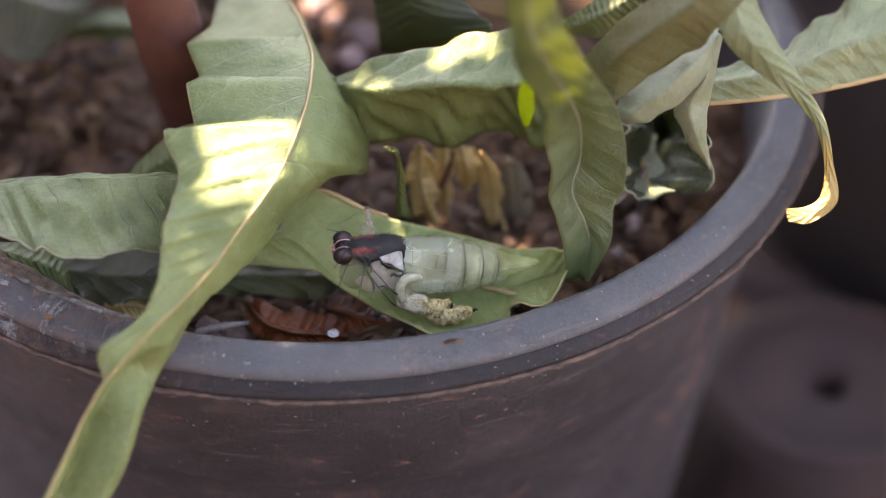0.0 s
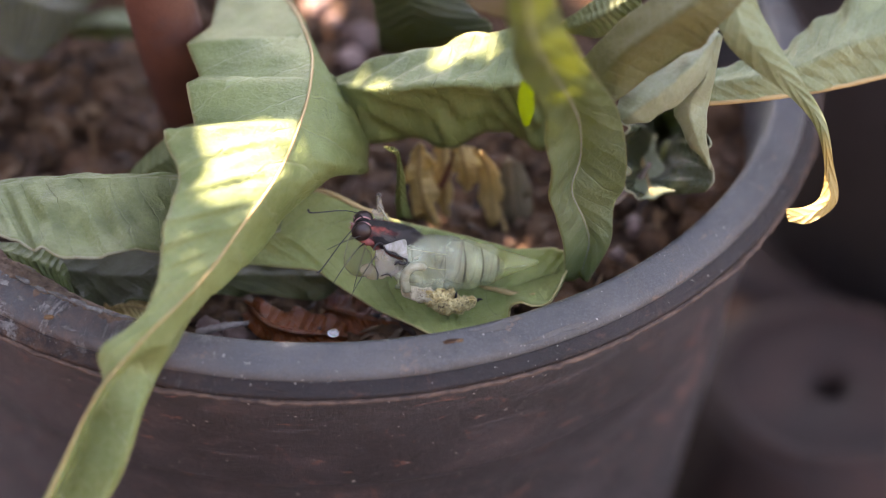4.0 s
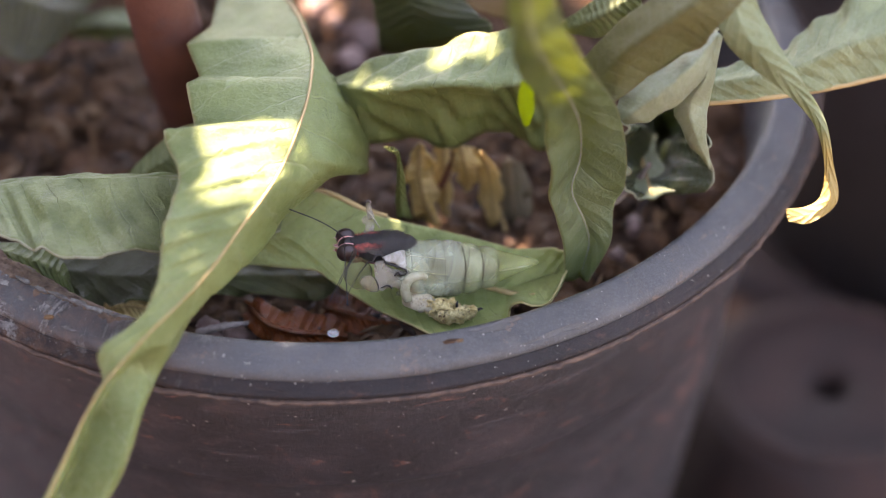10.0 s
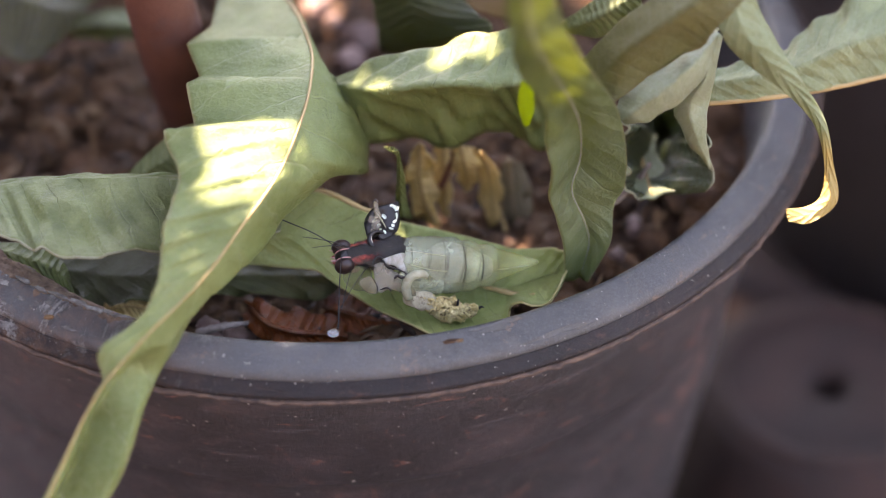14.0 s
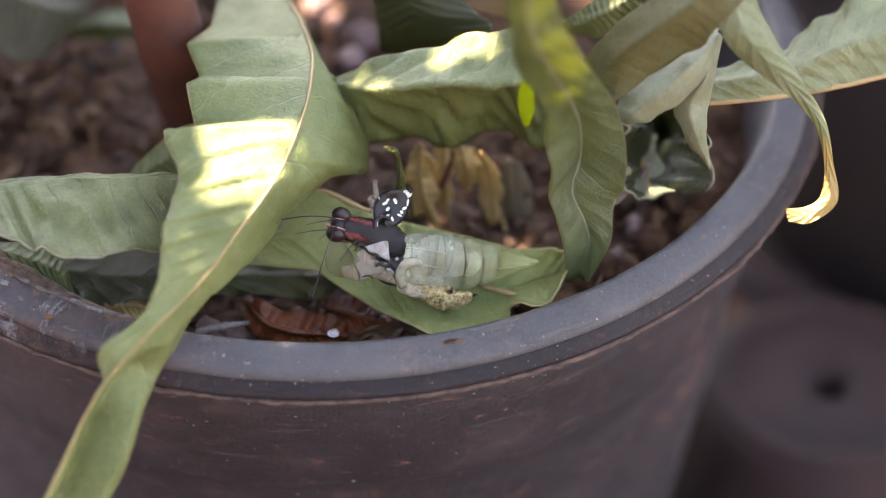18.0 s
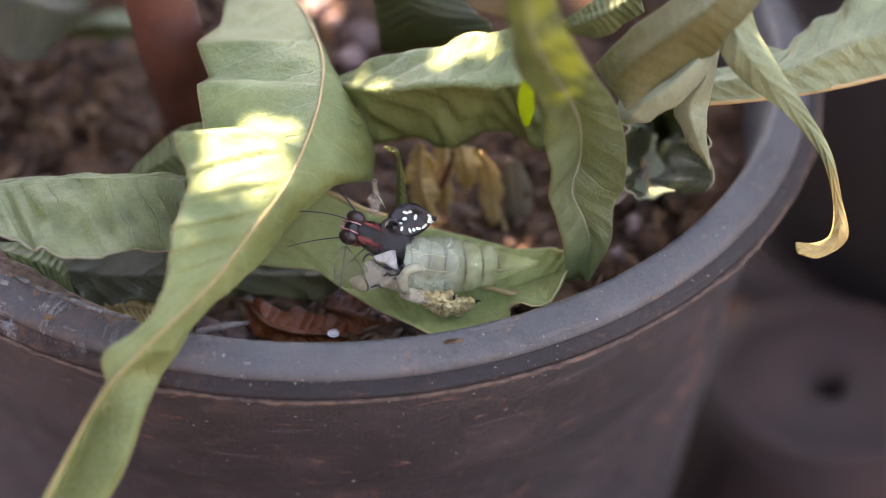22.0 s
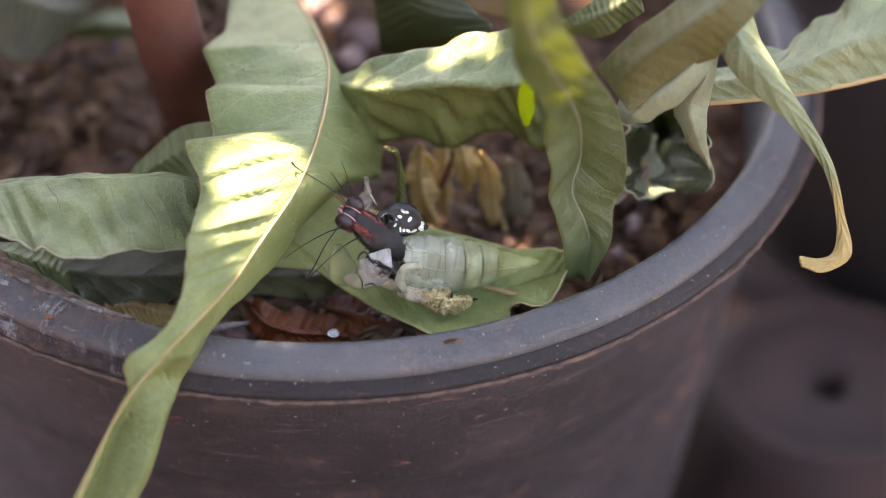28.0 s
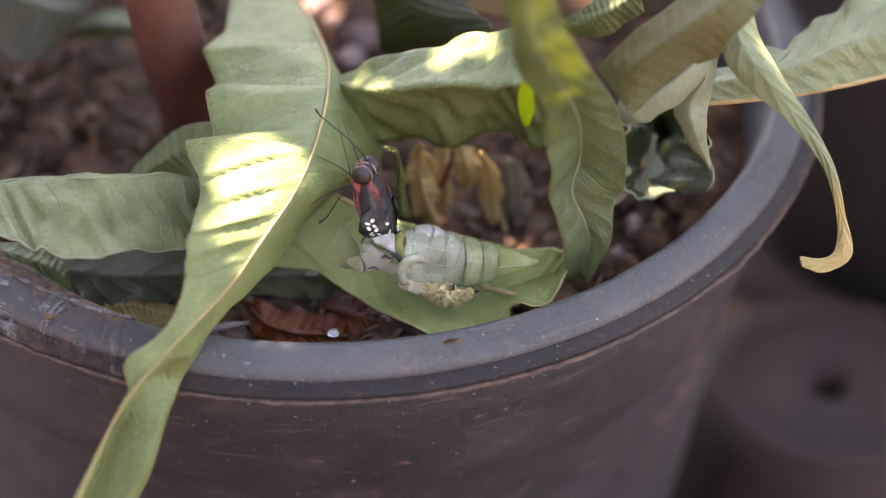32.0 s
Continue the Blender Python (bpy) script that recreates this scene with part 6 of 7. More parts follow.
# tiny extra leaves added to block stray sun at these points
flecks = []
for p in ((-0.84, -8.14, -0.1), (-0.94, -8.43, -0.1), (-1.1, -8.59, -0.3), (-1.22, -8.79, -0.4), (-1.28, -8.23, -0.1), (-1.87, -8.12, -0.1), (-2.23, -7.81, 0), (-2.3, -8.02, -0.1), (-2.34, -8.18, -0.3), (-2.36, -8.51, -0.4), (3.42, -7.37, -0.1), (3.71, -7.33, -0.1), (3.77, -7.49, -0.2), (3.56, -8.23, -0.4), (5.82, -6.21, -2.8), (8.13, 5.4, -13.9), (-3.3, -5.61, -0.6), (2.66, -3.31, -1.6), (2.95, -3.32, -1.6), (3.25, -3.25, -1.6), (2.93, -3.69, -1.6), (2.45, -3.61, -1.6), (3.32, -3.63, -1.6), (3.12, -2.94, -1.6), (2.78, -2.93, -1.6), (2.5, -0.85, -1.66), (2.68, -0.7, -1.66), (2.68, -1.0, -1.66), (2.85, -0.85, -1.7), (3.0, -0.7, -1.75), (3.0, -1.0, -1.75), (2.85, -0.5, -1.75), (3.15, -0.85, -1.8),
          (-2.9, -8.85, 0.96), (-3.22, -9.25, 0.78), (-3.38, -9.58, 0.53), (-2.41, -8.32, 1.15), (-3.63, -9.96, 0.22), (-2.48, -8.17, 1.47), (-2.17, -8.37, 0.96), (-3.87, -10.4, -0.15)):
    q = cm(p)
    for k in range(70):
        a, b = q.dot(side_a) + rng.gauss(0, 0.0011), q.dot(side_b) + rng.gauss(0, 0.0011)
        crown_leaf(RIM + SUN_DIR * rng.uniform(0.36, 0.46) + side_a * (a - RIM.dot(side_a)) + side_b * (b - RIM.dot(side_b)), rng.uniform(0.002, 0.003), rng.uniform(0.001, 0.0016))
part("crown", mesh_data("crown", [Vector(v) - RIM for v in crown_v], crown_f, LEAF_CROWN), plant, "unseen leaves added overhead to cast dappled shade")
# branches added only to join the unseen leaves to the stem
tip = STEM_TOP
centre = SUN_DIR * 0.5
for ends in ((tip, tip + Vector((0, 0.06, 0.12)), centre), (tip + Vector((0, 0.06, 0.12)), centre + side_a * 0.15, centre + side_a * 0.3), (tip + Vector((0, 0.06, 0.12)), centre - side_a * 0.15, centre - side_a * 0.3)):
    part("branch", mesh_from(tube(ends, [0.0035, 0.0028, 0.0012], 14, 8), "branch", STEM), plant)


def motions():
    """Keys for all that moves: the leaves that sag, the shell, the shed skin, and the insect with its limbs."""
    # the drooping leaf and the narrow leaf sink in jerks: seconds, shift in centimetres, turn in degrees
    for ob, rows in ((front_leaf, ((0, 0, 0, 0, 0, 0, 0), (19.0, 0, 0, 0, 0, 0, 0), (19.5, 0.062, -0.07, 0.059, 0.253, 1.144, -0.162), (20, 0.134, 0.008, 0.054, 1.113, 1.595, -0.488), (20.5, 0.15, -0.028, 0.091, 1.316, 2.005, -0.536), (21, 0.126, -0.143, 0.131, 0.801, 1.818, -0.422), (22, 0.167, -0.184, 0.175, 1.162, 2.66, -0.447), (22.6, 0.167, -0.196, 0.191, 1.257, 2.76, -0.414), (23, 0.185, -0.078, 0.081, 1.313, 1.915, -0.187), (23.5, 0.143, 0.29, -0.216, 1.721, 1.058, 1.093), (25, 0.159, 0.317, -0.234, 1.849, 1.269, 1.083), (32, 0.159, 0.317, -0.234, 1.849, 1.269, 1.083))),
                     (ribbon_leaf, ((0, 0, 0, 0, 0, 0, 0), (19.4, 0, 0, 0, 0, 0, 0), (20, 0.016, 0.185, -0.364, -8.48, -1.36, -2.43), (20.5, 0.002, 0.258, -0.493, -12.9, -1.08, 0.2), (21, 0.02, 0.249, -0.48, -11.8, -1.37, -1.19),
                                    (22.5, 0.02, 0.22, -0.475, -11.5, -1.7, -1.5), (23, 0.127, 0.438, -0.754, -21.07, -1.2, -3.19), (23.5, 0.103, 0.417, -0.711, -20.07, -0.6, -1.3), (32, 0.11, 0.42, -0.713, -19.9, -1.1, -2.1))),
                     (olive_leaf, ((0, 0, 0, 0, 0, 0, 0), (19.4, 0, 0, 0, 0, 0, 0), (20.2, 0.16, -0.12, -0.05, 0, 0, 0), (22.5, 0.17, -0.13, -0.05, 0, 0, 0), (23.3, 0.2, -0.2, -0.05, 0, 0, 0), (32, 0.2, -0.2, -0.05, 0, 0, 0)))):
        home = ob.location.copy()
        walk(ob, [(t, pose(home.x + x * 0.01, home.y + y * 0.01, home.z + z * 0.01, *turn)) for t, x, y, z, *turn in rows])

    # the insect: seconds, head, a point on its axis behind, roll of its back away from the viewer
    body = [
        (0, (0.23, -6.12, 0.33), (1.09, -6.08, 0.19), 35),
        (0.5, (0.221, -6.136, 0.311), (1.09, -6.079, 0.191), 35),
        (1, (0.23, -6.12, 0.33), (1.09, -6.07, 0.2), 35),
        (1.5, (0.364, -6.057, 0.381), (1.19, -6.073, 0.18), 43.5),
        (2, (0.49, -5.86, 0.59), (1.27, -5.99, 0.26), 52),
        (2.5, (0.494, -5.837, 0.604), (1.284, -5.997, 0.247), 56),
        (3, (0.58, -5.8, 0.64), (1.31, -5.99, 0.25), 60),
        (3.5, (0.58, -5.81, 0.63), (1.31, -5.99, 0.25), 60),
        (5.5, (0.3, -6.17, 0.26), (1.18, -6.02, 0.24), 35),
        (6, (0.3, -6.15, 0.29), (1.2, -5.99, 0.27), 38),
        (6.5, (0.433, -6.108, 0.295), (1.24, -5.966, 0.29), 43),
        (7, (0.66, -6.08, 0.29), (1.29, -6.02, 0.22), 48),
        (7.5, (0.666, -6.135, 0.223), (1.27, -6.006, 0.233), 48),
        (8, (0.66, -6.1, 0.26), (1.27, -6.05, 0.18), 48),
        (8.5, (0.618, -6.089, 0.284), (1.249, -6.085, 0.142), 50),
        (9, (0.59, -6.06, 0.33), (1.25, -6.1, 0.13), 52),
        (9.5, (0.4, -6.1, 0.313), (1.183, -6.086, 0.154), 46),
        (10, (0.28, -6.09, 0.36), (1.15, -6.03, 0.23), 40),
        (10.5, (0.329, -6.047, 0.392), (1.181, -6.005, 0.259), 41),
        (11, (0.43, -6.12, 0.29), (1.2, -6.03, 0.23), 42),
        (11.5, (0.538, -6.103, 0.296), (1.241, -6.048, 0.198), 45),
        (12, (0.59, -6.11, 0.27), (1.27, -6.08, 0.15), 48),
        (12.5, (0.603, -6.111, 0.268), (1.264, -6.079, 0.148), 49),
        (13, (0.59, -6.04, 0.35), (1.27, -6.05, 0.18), 50),
        (13.5, (0.52, -6.09, 0.3), (1.23, -6.02, 0.23), 48),
        (14, (0.23, -6.21, 0.23), (1.12, -6.06, 0.2), 25),
        (14.5, (0.32, -6.11, 0.32), (1.12, -6.03, 0.24), 20),
        (16.5, (0.02, -5.98, 0.54), (1, -5.99, 0.32), 12),
        (17, (0.13, -5.97, 0.53), (1.04, -6, 0.3), 12),
        (17.5, (0.2, -5.853, 0.67), (1.073, -5.98, 0.326), 12),
        (18, (0.17, -5.9, 0.61), (1.05, -6, 0.3), 12),
        (18.5, (0.143, -5.914, 0.607), (1.019, -6.006, 0.294), 10),
        (19, (0.06, -5.97, 0.55), (1.02, -6.02, 0.28), 8),
        (19.5, (0.058, -5.944, 0.553), (1.029, -6.023, 0.268), 8),
        (20, (0.22, -5.89, 0.6), (1.05, -6.04, 0.24), 8),
        (20.5, (0.275, -5.844, 0.646), (1.071, -6.033, 0.249), 11.5),
        (21, (0.33, -5.85, 0.63), (1.07, -6.04, 0.24), 15),
        (21.5, (0.312, -5.949, 0.506), (1.063, -6.057, 0.219), 12.5),
        (22, (0.38, -5.91, 0.55), (1.09, -6.04, 0.24), 10),
        (22.5, (0.398, -5.855, 0.616), (1.087, -6.015, 0.273), 12.5),
        (23, (0.36, -5.85, 0.62), (1.05, -6.01, 0.28), 15),
        (23.5, (0.297, -5.899, 0.573), (1.044, -6.031, 0.255), 12.5),
        (24, (0.29, -5.88, 0.61), (1.04, -6.01, 0.28), 10),
        (24.5, (0.368, -5.834, 0.658), (1.084, -5.998, 0.297), 5),
        (25, (0.32, -5.88, 0.59), (1.04, -6.01, 0.28), 0),
        (25.5, (0.302, -5.863, 0.615), (1.034, -6.014, 0.276), 1),
        (27.5, (0.24, -5.92, 0.57), (1.02, -6.03, 0.26), 5),
        (28, (0.33, -5.97, 0.88), (1, -6.05, 0.25), 15),
        (28.5, (0.536, -5.932, 1.109), (1.023, -6.037, 0.267), 30),
        (29, (0.47, -5.97, 1.23), (1, -6.05, 0.25), 45),
        (29.5, (0.556, -5.866, 1.342), (0.941, -6.013, 0.306), 52.5),
        (30, (0.6, -5.83, 1.37), (0.86, -6.01, 0.32), 60),
        (30.5, (0.65, -5.801, 1.405), (0.854, -6.013, 0.316), 61),
        (31, (0.62, -5.75, 1.46), (0.86, -6.01, 0.32), 62),
        (31.5, (0.539, -5.614, 1.618), (0.845, -5.984, 0.358), 58.5),
        (32, (0.56, -5.71, 1.51), (0.84, -5.98, 0.37), 55),
    ]
    times = [row[0] for row in body]
    world_of = {}
    for t, nose, rear, roll in body:
        h, r = cm(nose), cm(rear)
        forward = (h - r).normalized()
        look_way = (EYE - h).normalized()
        right = forward.cross(look_way).normalized()
        back = look_way * math.cos(radians(roll)) + right * math.sin(radians(roll))
        world_of[t] = frame_of(h, forward, back)
    walk(butterfly, [(t, world_of[t]) for t in times])

    def along(table, t):
        ts = [row[0] for row in table]
        return Vector([float(np.interp(t, ts, [row[1][k] for row in table])) for k in range(3)])

    # the abdomen draws out of the shell: its hind end, in centimetres
    abdomen_end = (
        (0, (2.83, -5.94, -0.26)),
        (6, (2.74, -5.94, -0.24)),
        (9, (2.65, -5.95, -0.23)),
        (14, (2.58, -5.95, -0.22)),
        (16.5, (2.49, -5.95, -0.19)),
        (18, (2.38, -5.93, -0.15)),
        (19, (2.27, -5.94, -0.13)),
        (20, (2.06, -5.93, -0.08)),
        (22, (2.03, -5.96, -0.11)),
        (23, (2, -5.94, -0.07)),
        (25, (2.24, -5.92, -0.1)),
        (28, (2.2, -5.91, -0.08)),
        (32, (2.22, -5.9, -0.07)),
    )
    sag = Vector((0, -0.65, -0.76)) * 0.0006
    rows = []
    for t in times:
        m = world_of[t]
        end = cm(along(abdomen_end, t)) + sag
        waist = m @ (Vector((-9.2, 0, -0.3)) * MM) - TOWARD_CAMERA * 0.0014 + sag
        rows.append((t, m.inverted() @ frame_of(end, waist - end, TOWARD_CAMERA)))
    walk(ABD, rows)

    # limbs reach for these points
    reaches = (
        ((0, (0.09, -6.56, -0.23)), (1, (0.09, -6.56, -0.23)), (2, (0.35, -6.53, -0.26)), (3, (0.01, -6.34, 0.05)), (5.5, (0.2, -6.43, -0.11)), (6, (-0.08, -7.07, -0.79)), (7, (-0.08, -7.04, -0.76)), (8, (0.25, -6.54, -0.25)), (9, (0.14, -7.04, -0.82)), (10, (0.07, -6.53, -0.19)), (12, (0.03, -6.28, 0.12)), (13, (0.05, -6.22, 0.18)), (14, (0.2, -6.61, -0.31)), (16.5, (-0.28, -6.26, 0.2)), (18, (-0.45, -6.01, 0.54)), (19, (-0.57, -6.05, 0.52)), (20, (-0.45, -6, 0.55)), (22, (-0.94, -6.2, 0.42)), (25, (-0.77, -6.24, 0.34)), (28, (-0.86, -6.34, 0.25)), (29, (-0.63, -6.09, 0.49)), (30, (-0.63, -5.91, 0.7)), (32, (-0.62, -5.88, 0.73))),
        ((0, (0.02, -5.95, 0.51)), (2, (-0.2, -6.03, 0.47)), (3, (0.23, -6.14, 0.23)), (5.5, (-0.19, -6.1, 0.38)), (7, (0.12, -6.36, 0)), (9, (-0.03, -6.2, 0.22)), (10, (0.11, -6.5, -0.17)), (13, (0.01, -6.19, 0.22)), (14, (-0.45, -6.04, 0.51)), (16.5, (-0.32, -5.97, 0.56)), (18, (-0.3, -5.9, 0.64)), (19, (-0.28, -5.4, 1.22)), (20, (-0.25, -5.24, 1.4)), (22, (-0.19, -5.32, 1.3)), (25, (-0.29, -5.09, 1.6)), (28, (-0.29, -5.09, 1.6)), (29, (-0.75, -5.43, 1.3)), (30, (-0.74, -5.41, 1.32)), (32, (-0.56, -5.12, 1.62))),
        ((0, (0.47, -6.47, -0.2)), (3, (0.33, -6.54, -0.26)), (6, (0.47, -6.35, -0.07)), (9, (0.36, -6.45, -0.16)), (14, (0.24, -6.6, -0.32)), (18, (0.12, -6.27, 0.11)), (20, (-0.38, -6.58, -0.15)), (22, (0.12, -6.38, -0.03)), (25, (-0.38, -6.61, -0.18)), (28, (-0.6, -6.63, -0.16)), (29, (0.3, -6.14, 0.22)), (30, (-0.35, -5.48, 1.14)), (32, (0.2, -4.99, 1.6))),
        ((0, (0.1, -6.27, 0.11)), (3, (0.38, -6.53, -0.26)), (6, (0.22, -6.43, -0.11)), (9, (0.38, -6.36, -0.06)), (14, (-0.23, -6.13, 0.35)), (18, (-0.1, -6, 0.47)), (20, (-0.21, -5.32, 1.3)), (22, (-0.08, -5.34, 1.25)), (25, (-0.21, -5.15, 1.5)), (28, (0.25, -5.33, 1.18)), (30, (0.24, -5.11, 1.46)), (32, (0.37, -5.06, 1.48))),
        ((0, (0.83, -6.37, -0.17)), (1, (0.74, -6.38, -0.16)), (2, (0.1, -6.18, 0.21)), (3, (0.05, -5.6, 0.92)), (5.5, (-0.36, -6, 0.53)), (7, (-0.66, -6.09, 0.5)), (8, (-0.7, -5.94, 0.68)), (9, (-0.66, -5.75, 0.9)), (10, (-0.71, -5.75, 0.91)), (13, (-0.71, -5.75, 0.91)), (14, (-0.89, -5.85, 0.83)), (16.5, (-0.87, -5.85, 0.82)), (18, (-0.89, -5.9, 0.77)), (20, (-0.76, -5.93, 0.71)), (22, (-0.53, -5.77, 0.84)), (25, (-0.27, -5.7, 0.86)), (28, (-0.17, -5.46, 1.12)), (30, (0.33, -5.05, 1.5)), (32, (0.15, -4.91, 1.7))),
        ((0, (0.83, -6.49, -0.31)), (5.5, (-0.23, -6.13, 0.35)), (7, (0.2, -6.43, -0.11)), (9, (0.22, -6.37, -0.04)), (12, (0.25, -6.43, -0.11)), (14, (0.11, -6.67, -0.37)), (18, (-0.24, -6.48, -0.06)), (20, (-0.38, -6.55, -0.11)), (22, (0.16, -6.38, -0.03)), (25, (-0.29, -6.6, -0.19)), (28, (-0.46, -6.5, -0.03)), (30, (-0.23, -5.9, 0.62)), (32, (-0.23, -5.9, 0.62))),
    )
    for (ob, base, reach), table in zip(legs + feelers, reaches):
        rows = []
        for t in times:
            m = world_of[t]
            root = m @ base
            way = cm(along(table, t)) - root
            if way.length < reach:
                way += (EYE - root).normalized() * math.sqrt(reach * reach - way.length ** 2) * 0.6
            rows.append((t, m.inverted() @ frame_of(root, way, TOWARD_CAMERA + Vector((0, 0, 0.8)))))
        walk(ob, rows)

    # wings: seconds, place in millimetres and turns on the body
    for w, table in zip(wings, (
            ((0, -3.6, 0.85, -1.0, 0, 0, 0), (5, -3.6, 0.85, -1.0, 0, 0, 0), (5.5, -6.0, -2.0, 1.2, 0, 0, 35), (6.5, -6.0, -2.2, 1.2, 0, 0, 35), (7, -3.6, 0.85, -1.0, 0, 0, 0), (13.5, -3.6, 0.85, -1.0, 0, 0, 0),
             (14, -5.6, -2.0, 1.4, 0, 0, 55), (16.5, -6.2, -2.2, 1.4, 0, 0, 62), (18, -6.4, -2.4, 1.4, 0, 0, 68), (20, -6.4, -2.2, 1.4, 0, 0, 68), (22, -5.6, -2.4, 1.4, 0, 0, 35), (28, -5.2, -2.4, 1.4, 0, 0, 25), (32, -6.0, -1.6, 1.6, 50, -10, 10)),
            ((0, -3.6, -0.85, -1.0, 0, 0, 0), (13.5, -3.6, -0.85, -1.0, 0, 0, 0), (16.5, -8.0, 2.0, -0.4, -20, 0, -30), (27.5, -8.0, 2.0, -0.6, -30, 0, -30), (29, -5.2, 2.1, 0.7, -50, 0, 14), (32, -5.2, 2.1, 0.9, -48, 0, 14)))):
        walk(w, [(t, pose(x * MM, y * MM, z * MM, *turn)) for t, x, y, z, *turn in table])

    # the shell tips a little about its tail: seconds and a point on its axis near the open end
    rows = []
    for t, p in (
        (0, (1.07, -6.12, 0.07)),
        (0.5, (1.068, -6.131, 0.053)),
        (1, (1.067, -6.134, 0.048)),
        (1.5, (1.106, -6.156, 0.021)),
        (2, (1.12, -6.07, 0.12)),
        (2.5, (1.123, -6.068, 0.115)),
        (3, (1.14, -6.05, 0.13)),
        (3.5, (1.139, -6.099, 0.074)),
        (5.5, (1.14, -6.09, 0.09)),
        (6, (1.16, -6.03, 0.15)),
        (6.5, (1.146, -6.011, 0.174)),
        (7, (1.144, -6.089, 0.085)),
        (7.5, (1.129, -6.079, 0.099)),
        (8, (1.14, -6.14, 0.03)),
        (8.5, (1.116, -6.163, 0.004)),
        (9, (1.12, -6.16, 0.01)),
        (9.5, (1.07, -6.19, -0.029)),
        (10, (1.063, -6.167, -0.005)),
        (10.5, (1.069, -6.137, 0.03)),
        (11, (1.06, -6.168, -0.008)),
        (11.5, (1.094, -6.157, 0.007)),
        (12, (1.114, -6.162, 0.001)),
        (12.5, (1.119, -6.159, 0.004)),
        (13, (1.14, -6.12, 0.05)),
        (13.5, (1.07, -6.137, 0.039)),
        (14, (1.07, -6.13, 0.06)),
        (14.5, (1.084, -6.138, 0.054)),
        (16.5, (1.02, -6.11, 0.09)),
        (17, (1.074, -6.099, 0.105)),
        (17.5, (1.087, -6.07, 0.139)),
        (18, (1.03, -6.09, 0.11)),
        (18.5, (0.995, -6.107, 0.089)),
        (19, (1.001, -6.135, 0.058)),
        (19.5, (1.009, -6.118, 0.079)),
        (20, (1.03, -6.12, 0.08)),
        (20.5, (1.079, -6.12, 0.081)),
        (21, (1.102, -6.137, 0.061)),
        (21.5, (1.055, -6.16, 0.029)),
        (22, (1.05, -6.14, 0.05)),
        (22.5, (1.068, -6.117, 0.08)),
        (23, (1.044, -6.118, 0.077)),
        (23.5, (1.06, -6.148, 0.044)),
        (24, (1.078, -6.125, 0.074)),
        (24.5, (1.109, -6.102, 0.103)),
        (25, (1.03, -6.11, 0.09)),
        (25.5, (1.024, -6.111, 0.088)),
        (27.5, (1.013, -6.118, 0.082)),
        (28, (1.02, -6.12, 0.08)),
        (28.5, (1.048, -6.108, 0.097)),
        (29, (1.02, -6.13, 0.07)),
        (29.5, (1.034, -6.083, 0.126)),
        (30, (1.02, -6.08, 0.13)),
        (30.5, (1.02, -6.077, 0.132)),
        (31, (1.034, -6.066, 0.145)),
        (31.5, (1.02, -6.044, 0.169)),
        (32, (1.02, -6.05, 0.16)),
    ):
        rows.append((t, frame_of(TAIL, cm(p) - TAIL, TOWARD_CAMERA)))
    shell_of = dict((t, m) for t, m in rows)
    walk(chrysalis, rows)
    case_rows, flap_rows = [], []
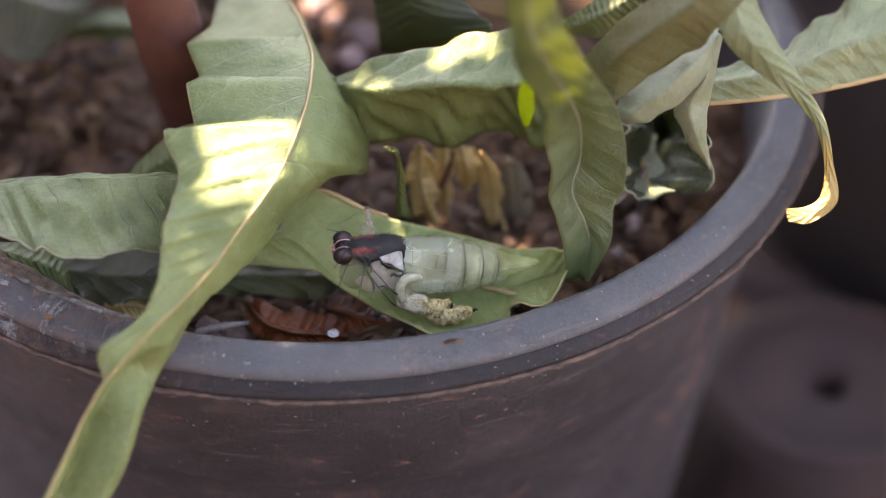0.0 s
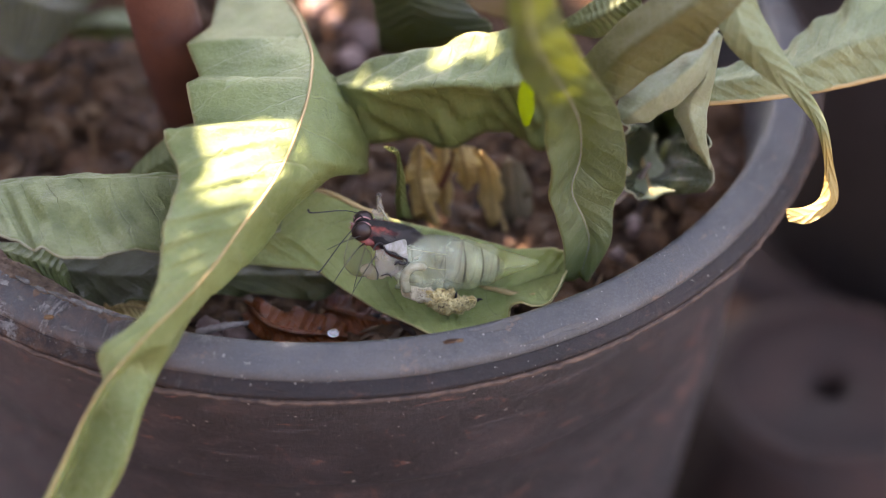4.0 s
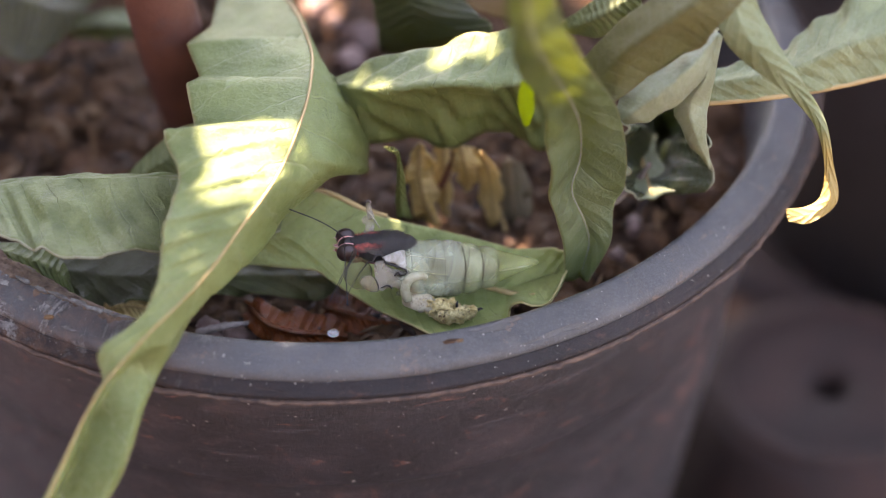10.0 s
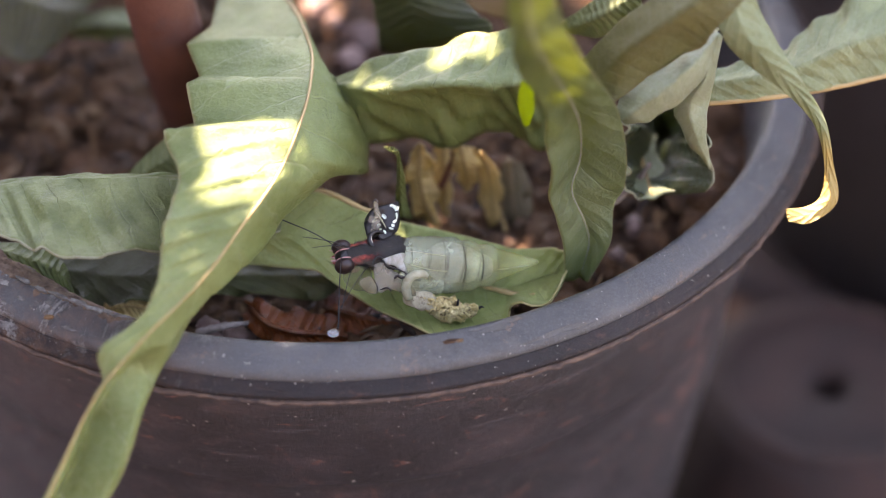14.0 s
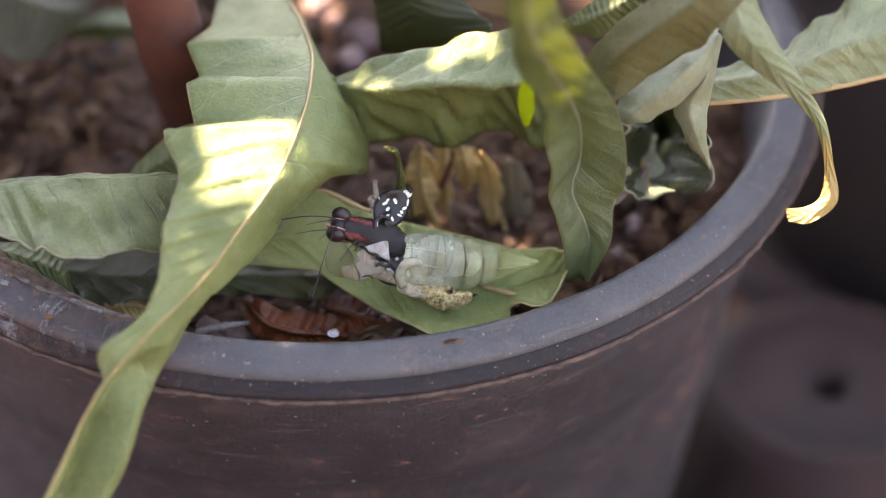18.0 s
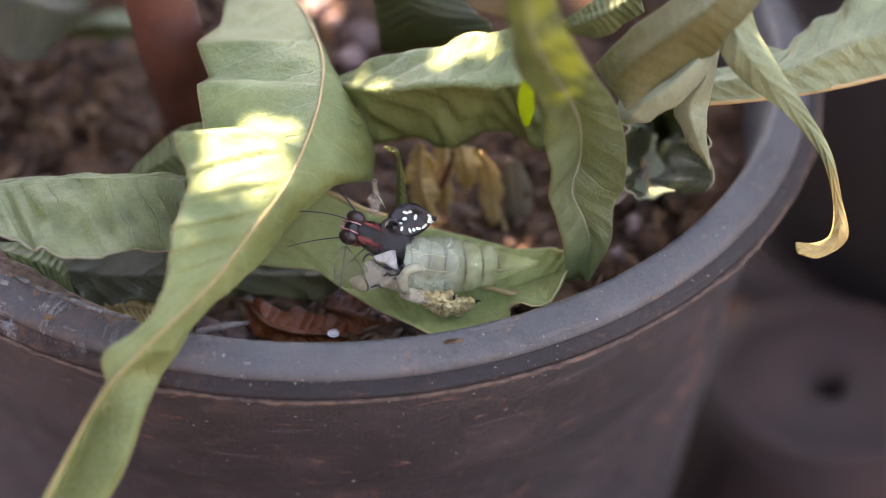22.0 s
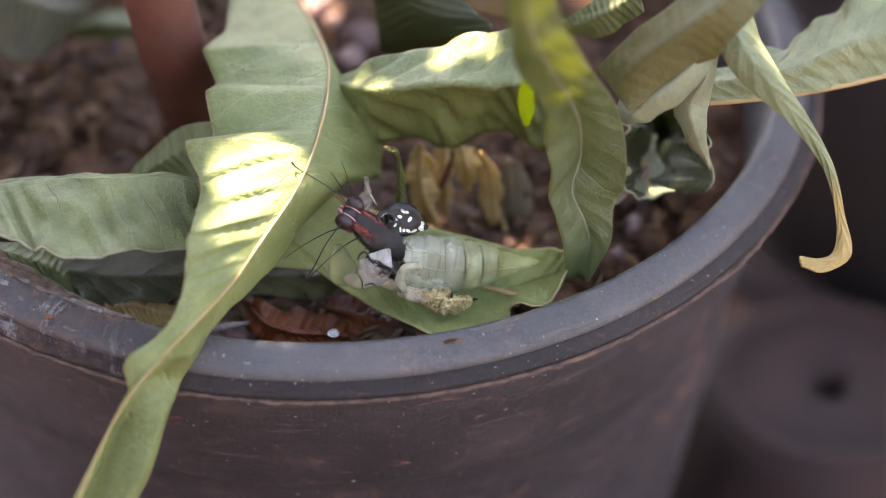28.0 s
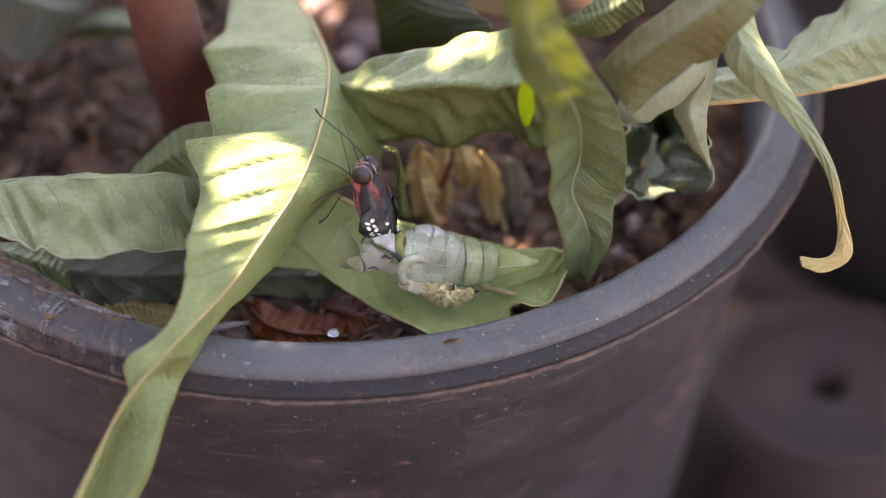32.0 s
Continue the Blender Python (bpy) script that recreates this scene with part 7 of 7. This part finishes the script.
    for t, p, q in (
        (0, (0.978, -6.379, 0.291), (0.59, -5.89, 0.53)),
        (0.5, (0.978, -6.355, 0.325), (0.603, -5.861, 0.554)),
        (1, (0.979, -6.322, 0.368), (0.617, -5.823, 0.588)),
        (1.5, (1.02, -6.308, 0.391), (0.671, -5.806, 0.601)),
        (2, (1.037, -6.188, 0.539), (0.7, -5.68, 0.74)),
        (2.5, (1.037, -6.184, 0.536), (0.733, -5.658, 0.765)),
        (3, (1.051, -6.164, 0.553), (0.78, -5.62, 0.81)),
        (3.5, (1.049, -6.235, 0.472), (0.771, -5.696, 0.722)),
        (5.5, (1.046, -6.321, 0.384), (0.74, -5.8, 0.61)),
        (6, (1.076, -6.227, 0.481), (0.74, -5.73, 0.69)),
        (6.5, (1.09, -6.206, 0.5), (0.721, -5.706, 0.719)),
        (7, (1.101, -6.309, 0.372), (0.714, -5.779, 0.635)),
        (7.5, (1.129, -6.306, 0.37), (0.694, -5.764, 0.654)),
        (8, (1.1, -6.363, 0.294), (0.7, -5.82, 0.59)),
        (8.5, (1.073, -6.365, 0.296), (0.661, -5.818, 0.594)),
        (9, (1.059, -6.36, 0.31), (0.65, -5.79, 0.63)),
        (9.5, (1.03, -6.383, 0.276), (0.613, -5.823, 0.583)),
        (10, (1.031, -6.363, 0.295), (0.618, -5.805, 0.6)),
        (10.5, (1.045, -6.326, 0.335), (0.637, -5.778, 0.628)),
        (11, (1.044, -6.368, 0.281), (0.641, -5.813, 0.582)),
        (11.5, (1.085, -6.368, 0.28), (0.686, -5.805, 0.589)),
        (12, (1.112, -6.376, 0.268), (0.719, -5.815, 0.576)),
        (12.5, (1.126, -6.365, 0.277), (0.737, -5.815, 0.572)),
        (13, (1.181, -6.304, 0.349), (0.77, -5.78, 0.61)),
        (13.5, (1.084, -6.376, 0.269), (0.71, -5.801, 0.594)),
        (14, (1.03, -6.389, 0.264), (0.72, -5.8, 0.61)),
        (14.5, (1.03, -6.386, 0.279), (0.734, -5.784, 0.632)),
        (16.5, (0.77, -6.307, 0.396), (0.67, -5.66, 0.78)),
        (17, (0.787, -6.308, 0.396), (0.733, -5.636, 0.811)),
        (17.5, (0.843, -6.239, 0.479), (0.757, -5.593, 0.863)),
        (18, (0.76, -6.279, 0.425), (0.71, -5.6, 0.85)),
        (18.5, (0.719, -6.294, 0.404), (0.675, -5.602, 0.842)),
        (19, (0.718, -6.338, 0.352), (0.682, -5.615, 0.823)),
        (19.5, (0.746, -6.313, 0.384), (0.689, -5.583, 0.857)),
        (20, (0.759, -6.322, 0.374), (0.71, -5.57, 0.87)),
        (20.5, (0.8, -6.305, 0.393), (0.754, -5.573, 0.874)),
        (21, (0.868, -6.333, 0.362), (0.771, -5.592, 0.856)),
        (21.5, (0.879, -6.402, 0.279), (0.72, -5.618, 0.826)),
        (22, (0.88, -6.374, 0.308), (0.71, -5.6, 0.85)),
        (22.5, (0.854, -6.33, 0.36), (0.709, -5.577, 0.883)),
        (23, (0.799, -6.338, 0.35), (0.667, -5.578, 0.884)),
        (23.5, (0.826, -6.366, 0.32), (0.665, -5.608, 0.854)),
        (24, (0.827, -6.341, 0.352), (0.664, -5.585, 0.888)),
        (24.5, (0.841, -6.298, 0.405), (0.677, -5.562, 0.92)),
        (25, (0.759, -6.304, 0.393), (0.58, -5.57, 0.91)),
        (25.5, (0.759, -6.313, 0.384), (0.576, -5.571, 0.907)),
        (27.5, (0.772, -6.368, 0.323), (0.571, -5.578, 0.894)),
        (28, (0.799, -6.361, 0.334), (0.58, -5.58, 0.89)),
        (28.5, (0.841, -6.312, 0.398), (0.633, -5.563, 0.912)),
        (29, (0.841, -6.313, 0.399), (0.63, -5.58, 0.89)),
        (29.5, (0.87, -6.254, 0.473), (0.649, -5.553, 0.916)),
        (30, (0.87, -6.246, 0.485), (0.64, -5.57, 0.89)),
        (30.5, (0.87, -6.23, 0.506), (0.64, -5.574, 0.885)),
        (31, (0.897, -6.232, 0.507), (0.654, -5.571, 0.89)),
        (31.5, (0.872, -6.179, 0.57), (0.64, -5.556, 0.906)),
        (32, (0.857, -6.215, 0.53), (0.64, -5.57, 0.89)),
    ):
        m = shell_of[t]
        case_rows.append((t, m.inverted() @ frame_of(cm(p), m.to_3x3() @ Vector((1, 0.04, 0)), TOWARD_CAMERA)))
        flap_rows.append((t, m.inverted() @ frame_of(cm(q), m.to_3x3() @ Vector((1, -0.1, 0)), TOWARD_CAMERA)))
    walk(head_case, case_rows)
    walk(back_flap, flap_rows)

    # the shed skin is dragged along by the shell
    home = SHED_AT.copy()
    walk(shed, [(t, Matrix.Translation(home + Vector(p) * 0.01)) for t, p in (
        (0, (0, 0, 0)),
        (0.5, (0.001, 0.027, 0.032)),
        (1, (0.002, 0.063, 0.074)),
        (1.5, (0.043, 0.079, 0.095)),
        (2, (0.06, 0.203, 0.243)),
        (2.5, (0.06, 0.203, 0.243)),
        (3, (0.074, 0.22, 0.264)),
        (3.5, (0.072, 0.149, 0.18)),
        (5.5, (0.07, 0.069, 0.085)),
        (6, (0.1, 0.156, 0.191)),
        (6.5, (0.114, 0.174, 0.212)),
        (7, (0.125, 0.066, 0.086)),
        (7.5, (0.153, 0.065, 0.087)),
        (8, (0.123, 0.004, 0.013)),
        (8.5, (0.096, 0.005, 0.013)),
        (9, (0.082, 0.014, 0.023)),
        (9.5, (0.068, -0.012, -0.009)),
        (10, (0.082, 0.006, 0.012)),
        (10.5, (0.083, 0.041, 0.054)),
        (11, (0.096, -0.004, 0.002)),
        (11.5, (0.123, -0.005, 0.002)),
        (12, (0.137, -0.015, -0.008)),
        (12.5, (0.151, -0.007, 0.002)),
        (13, (0.152, 0.029, 0.045)),
        (13.5, (0.123, 0.004, 0.013)),
        (14, (0.097, 0.023, 0.033)),
        (14.5, (0.069, 0.024, 0.033)),
        (16.5, (0.002, 0.098, 0.116)),
        (17, (0.044, 0.123, 0.148)),
        (17.5, (0.046, 0.177, 0.211)),
        (18, (0.004, 0.152, 0.179)),
        (18.5, (-0.025, 0.135, 0.157)),
        (19, (-0.025, 0.108, 0.126)),
        (19.5, (-0.025, 0.135, 0.157)),
        (20, (0.003, 0.116, 0.136)),
        (20.5, (0.017, 0.125, 0.148)),
        (21, (0.03, 0.106, 0.127)),
        (21.5, (0.043, 0.052, 0.064)),
        (22, (0.044, 0.088, 0.106)),
        (22.5, (0.017, 0.133, 0.158)),
        (23, (0.004, 0.143, 0.168)),
        (23.5, (0.017, 0.125, 0.148)),
        (24, (0.017, 0.151, 0.179)),
        (24.5, (0.046, 0.177, 0.211)),
        (25, (-0.01, 0.17, 0.199)),
        (25.5, (-0.01, 0.161, 0.189)),
        (27.5, (0.003, 0.116, 0.136)),
        (28, (0.003, 0.107, 0.126)),
        (28.5, (0.03, 0.133, 0.158)),
        (29, (0.031, 0.141, 0.168)),
        (29.5, (0.032, 0.186, 0.221)),
        (30, (0.031, 0.178, 0.211)),
        (30.5, (0.046, 0.177, 0.211)),
        (31, (0.059, 0.176, 0.211)),
        (31.5, (0.046, 0.204, 0.243)),
        (32, (0.032, 0.186, 0.221)),
    )])


motions()
